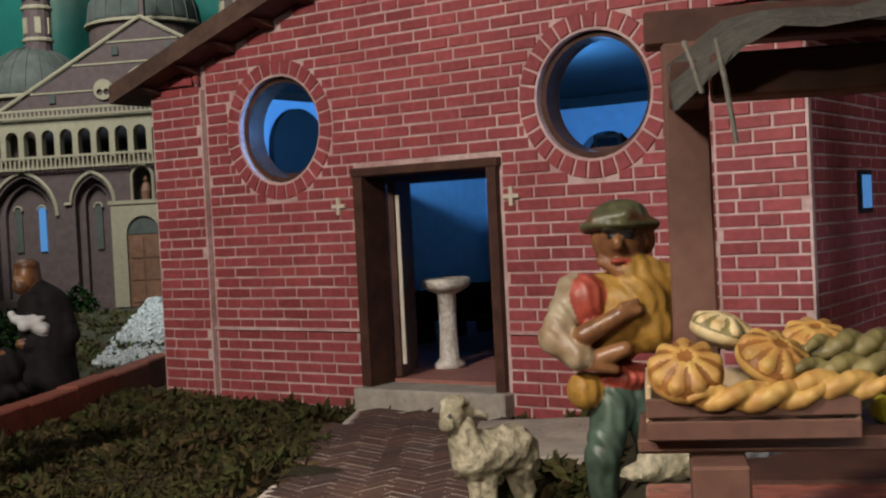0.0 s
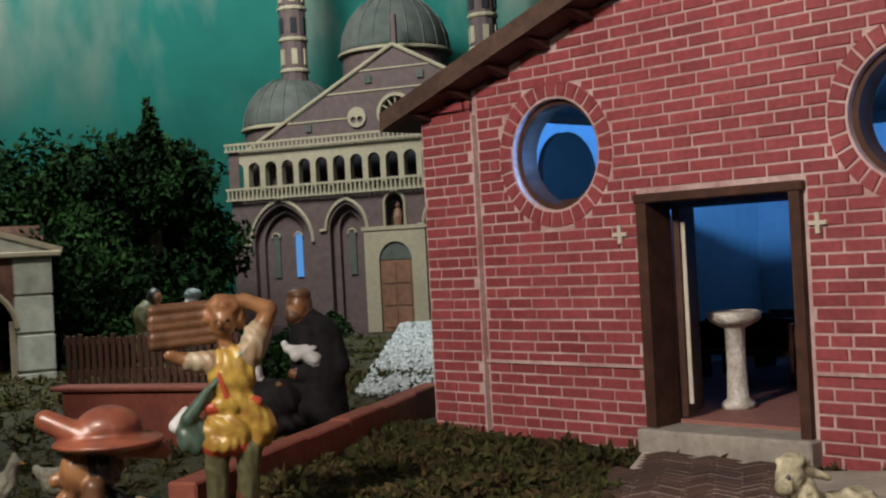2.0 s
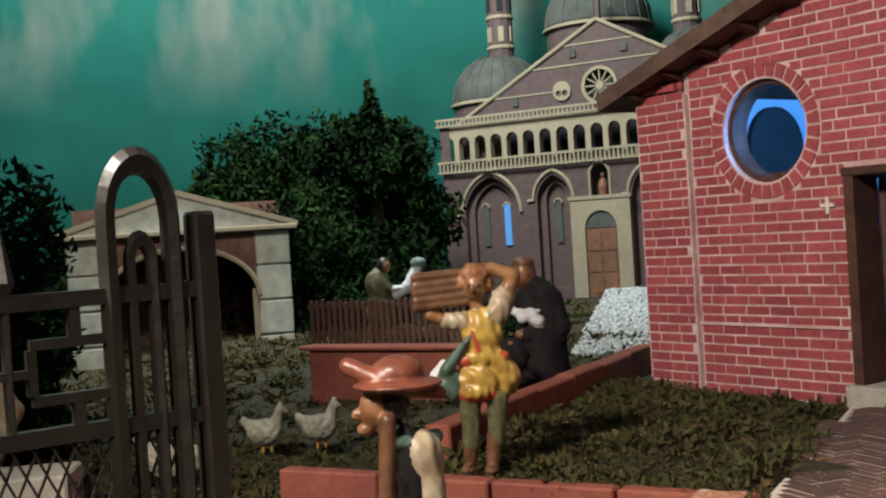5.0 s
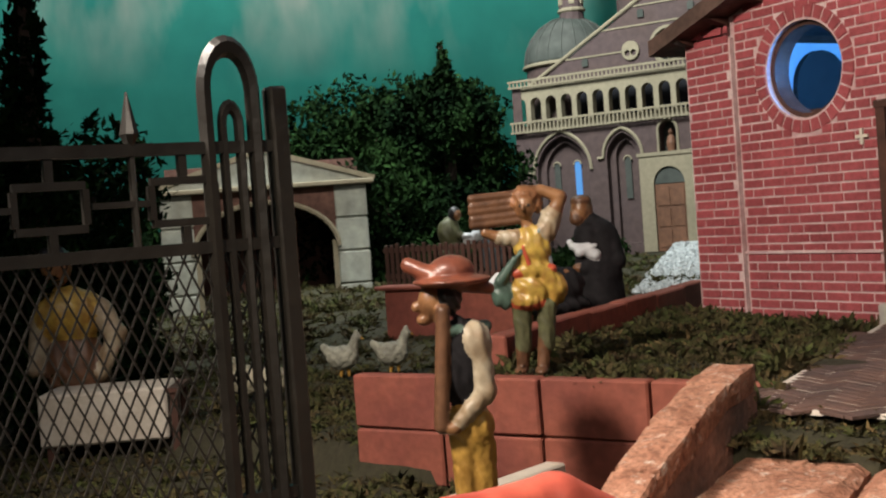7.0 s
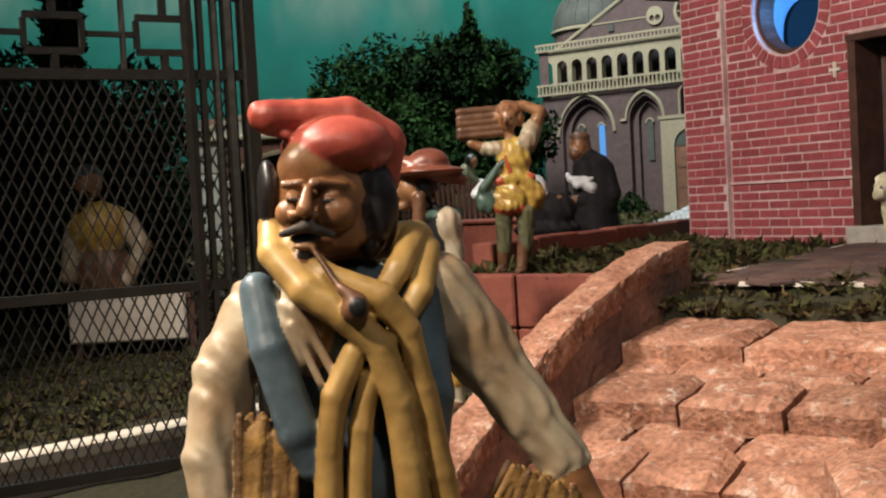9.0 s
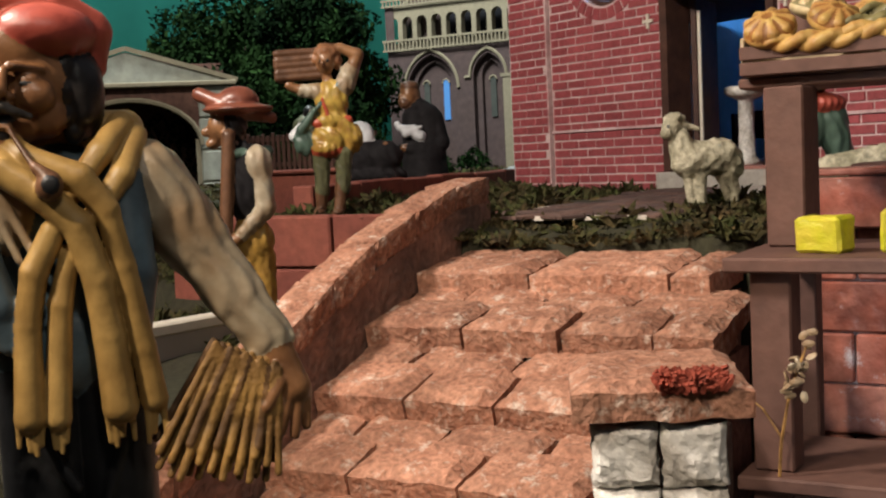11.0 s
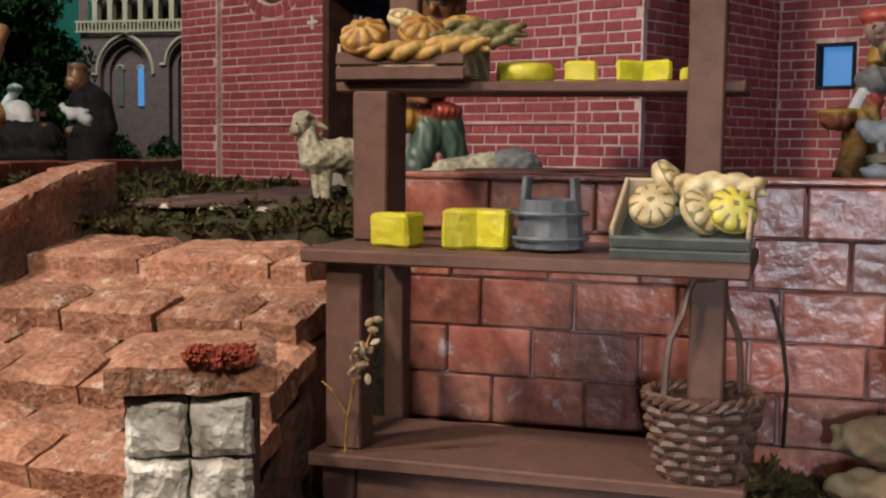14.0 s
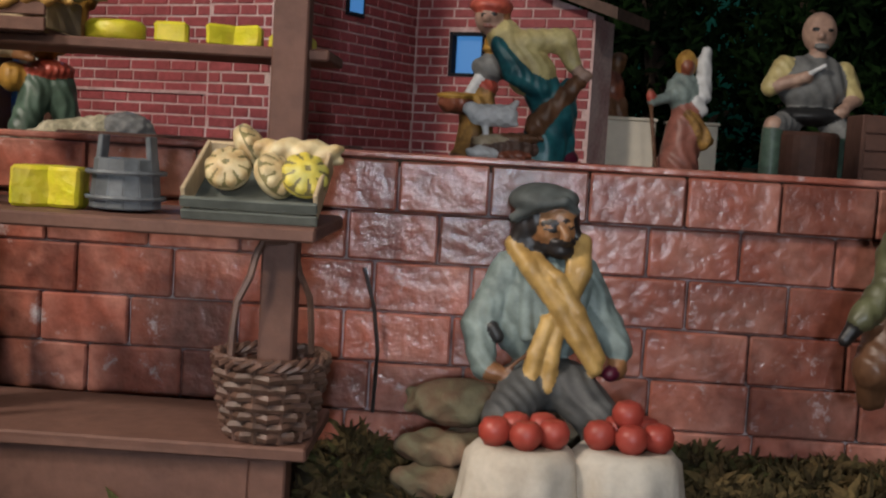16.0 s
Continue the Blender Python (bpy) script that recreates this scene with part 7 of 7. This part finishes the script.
for u, n, z, w, d, h in ((0.585, 0.93, 0.548, 52, 34, 24), (0.57, 0.895, 0.51, 46, 30, 17), (0.565, 0.88, 0.482, 42, 30, 16), (0.62, 0.95, 0.50, 50, 36, 34), (0.685, 0.97, 0.52, 60, 40, 40)):
    lump("stone", "olive grey rounded stone in a low pile", "stone", u, n, z, 0, [el(0, 0, 0, w, d, h, STONE_OLIVE, -8)], 0.001, 4.0, 2.0, "stones under the seated man")

for u, n, z, w, d, h, mat, lab in ((0.86, 2.05, 0.772, 0.10, 0.08, 0.095, RAIL_WHITE, "white painted box in the upper yard"), (0.99, 2.10, 0.772, 0.09, 0.08, 0.095, RAIL_WHITE, "white painted box in the upper yard")):
    b = thing("white_box", lab, "box", stall_at(u, n, z))
    part("body", boxed(-w / 2, w / 2, -d / 2, d / 2, 0, h, 0.002), mat, b)
    part("lid", boxed(-w / 2 - 0.003, w / 2 + 0.003, -d / 2 - 0.003, d / 2 + 0.003, h + 0.0003, h + 0.006, 0.001), mat, b)
drum = solid("chopping_drum", add_lathe(bmesh.new(), [(0.042, 0), (0.046, 0.004), (0.046, 0.076), (0.042, 0.082)], 24), WOOD_DARK, "dark wooden drum used as a work block", "drum", stall_at(1.10, 1.66, 0.772))
dw = thing("drawer_chest", "small brown chest of drawers in the yard", "chest", stall_at(1.20, 1.56, 0.772))
part("case", boxed(-0.05, 0.05, 0, 0.08, 0, 0.11, 0.002), WOOD_STALL, dw)
for k in range(4):
    d_ = part("drawer", boxed(-0.046, 0.046, -0.004, -0.0003, 0.005 + 0.026 * k, 0.028 + 0.026 * k, 0.001), WOOD_STALL, dw)
    part("knob", add_lathe(bmesh.new(), [(0.003, 0), (0.004, 0.004)], 8, (0, 0, 0)), HAIR, d_).matrix_basis = pose(0, -0.0041, 0.016 + 0.026 * k, 90, 0, 0)
table = thing("laid_table", "table with white cloth behind the gate", "table", pose(-1.97, 0.47, 0.60, 0, 0, 62))
part("tabletop", boxed(-0.12, 0.12, -0.06, 0.06, 0.10, 0.108), WOOD_DARK, table)
part("cloth", boxed(-0.125, 0.10, -0.065, 0.065, 0.02, 0.112, 0.004), CLOTH_WHITE, table, "white table cloth")
for x in (-0.11, 0.11):
    for y in (-0.05, 0.05):
        part("leg", boxed(x - 0.006, x + 0.006, y - 0.006, y + 0.006, -0.02, 0.0995), WOOD_DARK, table)

# thin black cable on the block wall and dry twigs by the stall
solid("cable", add_tube(bmesh.new(), [(FRONT @ Vector(p)) for p in ((0.47, 1.075, 0.66), (0.483, 1.072, 0.62), (0.49, 1.07, 0.57), (0.488, 1.07, 0.50))], 0.0022, 6), HAIR, "thin black cable hanging on the block wall", "cable")
flower = thing("dried_flower", "pale dried flower stalk leaning on the stall post", "dried flower", FRONT.copy())
rnd = random.Random(8)
part("stem", add_tube(bmesh.new(), [(0.108, 0.752, 0.5275), (0.112, 0.748, 0.57), (0.121, 0.745, 0.615), (0.136, 0.745, 0.655)], [0.0016, 0.0015, 0.0013, 0.0008], 5), STRAW_C, flower)
part("stem", add_tube(bmesh.new(), [(0.112, 0.748, 0.575), (0.098, 0.746, 0.598), (0.088, 0.745, 0.606)], [0.0013, 0.001, 0.0007], 5), STRAW_C, flower)
for k in range(26):
    f = rnd.uniform(0.25, 1)
    at = Vector((0.116 + 0.022 * f, 0.745, 0.60 + 0.058 * f)) + Vector((rnd.gauss(0, 0.006), rnd.gauss(0, 0.004), rnd.gauss(0, 0.005)))
    bm = bmesh.new()
    bmesh.ops.create_icosphere(bm, subdivisions=1, radius=0.0045, matrix=pose(*at, rnd.uniform(0, 360), rnd.uniform(0, 360), 0) @ Matrix.Diagonal((1.3, 0.8, 0.35, 1)))
    part("petal", bm, CREAM_C, flower)

# ---- moss and dry grass ----


def tufts(name, label, spots, count, length, blades, mat, seed, avoid=None):
    rnd = random.Random(seed)
    verts, faces = [], []
    for u0, u1, n0, n1, share in spots:
        for _ in range(int(count * share)):
            p = FRONT @ Vector((rnd.uniform(u0, u1), rnd.uniform(n0, n1), 0))
            if avoid and avoid(p.x, p.y):
                continue
            z = ground_height(p.x, p.y)
            lump = 0.45 + 1.5 * max(0, noise.noise((p.x * 17, p.y * 17, seed)) + 0.1)
            for _b in range(blades):
                d = Vector((rnd.gauss(0, 0.9), rnd.gauss(0, 0.9), rnd.uniform(0.25, 1.2))).normalized()
                s = Vector((rnd.gauss(0, 1), rnd.gauss(0, 1), rnd.gauss(0, 1))).cross(d).normalized()
                ln = length * lump * rnd.uniform(0.5, 1.2)
                b = Vector((p.x + rnd.uniform(-0.01, 0.01), p.y + rnd.uniform(-0.01, 0.01), z - 0.002))
                i = len(verts)
                mid = b + d * ln * 0.55
                tip = b + d * ln + Vector((0, 0, -0.2 * ln))
                w = ln * 0.11
                verts += [tuple(b - s * w), tuple(b + s * w), tuple(mid + s * w * 0.9), tuple(tip), tuple(mid - s * w * 0.9)]
                faces += [(i, i + 1, i + 2, i + 4), (i + 4, i + 2, i + 3)]
    me = bpy.data.meshes.new(name)
    me.from_pydata(verts, [], faces)
    me.materials.append(mat)
    return tagged(new(name, me), label, "moss", kind="stuff")


def off_terrace(x, y):
    return in_path(x, y, -0.007) or (XL - 0.02 < x < XR + 0.3 and y > YF - 0.015)


STRAW = material("dry_moss", (0.095, 0.062, 0.024), 0.95, 0.4, 120, 0.5, (0.06, 0.046, 0.017), 30, each=0.35, isle=True)
tufts("moss", "green and brown dried moss covering the terrace", ((-0.9, 0.03, 1.0, 2.15, 1.0),), 5600, 0.030, 11, MOSS, 1, off_terrace)
tufts("dry_moss", "straw coloured dried moss between the green", ((-0.88, 0.03, 1.0, 2.15, 1.0),), 1300, 0.024, 9, STRAW, 2, off_terrace)
tufts("garden_moss", "dark moss in the lower garden", ((-2.6, -0.95, 1.3, 2.9, 1.0), (-2.4, -1.0, 2.9, 4.2, 0.3), (-3.2, -2.0, 1.0, 3.2, 0.6), (-2.3, -0.9, 0.9, 1.9, 0.8), (-2.4, -1.0, 0.2, 0.9, 0.5)), 4200, 0.03, 9, MOSS, 3)
tufts("yard_grass", "dry brown grass at the foot of the block wall", ((0.46, 1.3, 0.86, 1.08, 1.0), (0.78, 1.3, 0.7, 1.0, 0.7)), 1300, 0.034, 10, STRAW, 4)
tufts("yard_moss", "moss at the foot of the stall", ((0.03, 1.3, 0.72, 1.08, 1.0),), 900, 0.03, 9, MOSS, 5)

# ---- bricks ----


def brick_mesh(name, w, h, d, mat):
    bm = bmesh.new()
    b = 0.0012
    add = [bm.verts.new((x, 0, z)) for x, z in ((-w / 2, -h / 2), (w / 2, -h / 2), (w / 2, h / 2), (-w / 2, h / 2))]
    fr = [bm.verts.new((x, -d, z)) for x, z in ((-w / 2 + b, -h / 2 + b), (w / 2 - b, -h / 2 + b), (w / 2 - b, h / 2 - b), (-w / 2 + b, h / 2 - b))]
    bm.faces.new(fr)
    for k in range(4):
        bm.faces.new((add[k], add[(k + 1) % 4], fr[(k + 1) % 4], fr[k]))
    return finish(name, bm, mat)


COURSE, JOINT = 0.0178, 0.0028
MESHES = {}


def lay_brick(parent, m, w, h, keep, rest):
    """One brick: an object of its own, or a piece of the joined rest."""
    w = int(w / 0.002 + 0.2) * 0.002
    key = (w, round(h, 4))
    if w < 0.007:
        return
    if keep:
        if key not in MESHES:
            MESHES[key] = brick_mesh("brick", w, h, 0.0024, BRICK)
        ob = new("brick", MESHES[key])
        ob.parent = parent
        ob.matrix_basis = m
    else:
        b, d = 0.0012, 0.0024
        i = len(rest[0])
        for x, y, z in ((-w / 2, 0, -h / 2), (w / 2, 0, -h / 2), (w / 2, 0, h / 2), (-w / 2, 0, h / 2), (-w / 2 + b, -d, -h / 2 + b), (w / 2 - b, -d, -h / 2 + b), (w / 2 - b, -d, h / 2 - b), (-w / 2 + b, -d, h / 2 - b)):
            rest[0].append(m @ Vector((x, y, z)))
        rest[1].extend([(i + 4, i + 5, i + 6, i + 7)] + [(i + k, i + (k + 1) % 4, i + 4 + (k + 1) % 4, i + 4 + k) for k in range(4)])


def lay_wall(parent, frame_m, x0, x1, z0, top, gaps, near, long=0.053, start=0):
    """Courses of bricks on an upright face. gaps(z): intervals left out; top(x): the wall's upper edge; near(x, z): which are parts."""
    rest = ([], [])
    n, z = start, z0
    while z < max(top(x0), top(x1), top((x0 + x1) / 2)):
        zc = z + COURSE / 2
        free = [(x0, x1)]
        for a, b in gaps(zc):
            free = [q for p, r in free for q in ((p, min(r, a)), (max(p, b), r)) if q[1] - q[0] > 0.006]
        for p, r in free:
            x = p - (long / 2 if n % 2 else 0) * 1.0 - random.uniform(0, 0.004)
            while x < r:
                length = long if (n + int(x * 50)) % 5 else long * 0.62
                a, b = max(x, p), min(x + length, r)
                xc = (a + b) / 2
                if b - a > 0.009 and zc + COURSE * 0.45 < top(xc):
                    m = frame_m @ pose(xc, random.uniform(-0.0006, 0.0006), zc, 0, random.uniform(-0.5, 0.5), 0)
                    lay_brick(parent, m, b - a - JOINT, COURSE - JOINT, near(xc, zc), rest)
                x += length
        z += COURSE
        n += 1
    if rest[0]:
        me = bpy.data.meshes.new("bricks")
        me.from_pydata([tuple(v) for v in rest[0]], [], rest[1])
        me.materials.append(BRICK_REST)
        ob = new("bricks", me)
        ob.parent = parent
        tagged(ob, "red painted bricks of the upper courses", kind="stuff")


def facade_gaps(z):
    out = []
    for x, zc in WINDOWS:
        if abs(z - zc) < RING:
            h = math.sqrt(RING ** 2 - (z - zc) ** 2)
            out.append((x - h, x + h))
    if z < DOOR[3] + 0.014:
        out.append((DOOR[0] - 0.008, DOOR[1] + 0.008))
    return out


PILASTER = 0.119
lay_wall(front_wall, pose(0, YF, 0), XL + PILASTER + 0.002, XR - PILASTER - 0.002, BASE, roof_z, facade_gaps, lambda x, z: z < 0.97 and -1.52 < x < -0.72)
# plinth ledge and corner pilasters stand a little proud
for a, b in ((XL - 0.006, XL + PILASTER), (XR - PILASTER, XR + 0.006)):
    pil = part("pilaster", boxed(a, b, YF - 0.012, YF - 0.001, BASE - 0.02, min(roof_z(a), roof_z(b)) - 0.004), MORTAR, church, "proud brick corner pilaster")
    lay_wall(pil, pose(0, YF - 0.012, 0), a + 0.002, b - 0.002, BASE, lambda x: 1.31, lambda z: [], lambda x, z: x < -1 and z < 1.15, start=1)
for a, b in ((XL + PILASTER, DOOR[0] - 0.01), (DOOR[1] + 0.01, XR - PILASTER)):
    part("ledge", boxed(a, b, YF - 0.0062, YF - 0.001, 0.859, 0.864), MORTAR, church, "white mortar ledge")
for x, z in WINDOWS:
    n = 30
    me = None
    for k in range(n):
        if me is None:
            bm = bmesh.new()
            w0, w1, r0, r1 = 0.0158 / 2, 0.0215 / 2, 0.0925, 0.1165
            q = [bm.verts.new(v) for v in ((-w0, 0, r0), (w0, 0, r0), (w1, 0, r1), (-w1, 0, r1), (-w0 + 0.001, -0.003, r0 + 0.001), (w0 - 0.001, -0.003, r0 + 0.001), (w1 - 0.001, -0.003, r1 - 0.001), (-w1 + 0.001, -0.003, r1 - 0.001))]
            bm.faces.new(q[4:])
            for i in range(4):
                bm.faces.new((q[i], q[(i + 1) % 4], q[4 + (i + 1) % 4], q[4 + i]))
            me = finish("arch_brick", bm, BRICK)
        ob = new("arch_brick", me)
        ob.parent = front_wall
        ob.matrix_basis = pose(x, YF, z, 0, 360 * k / n, 0)
lay_wall(side_wall_r, pose(XR, 0, 0, 0, 0, 90), YF + 0.004, WY, BASE, lambda x: 1.31, lambda z: [], lambda x, z: z < 0.90)
lay_wall(wing_wall, pose(0, WY, 0), XR + 0.003, -0.103, BASE, lambda x: 1.17 - (x - XR) * 0.35, lambda z: [(WWIN[0] - 0.002, WWIN[1] + 0.002)] if WWIN[2] - 0.004 < z < WWIN[3] + 0.004 else [], lambda x, z: z > 0.9)
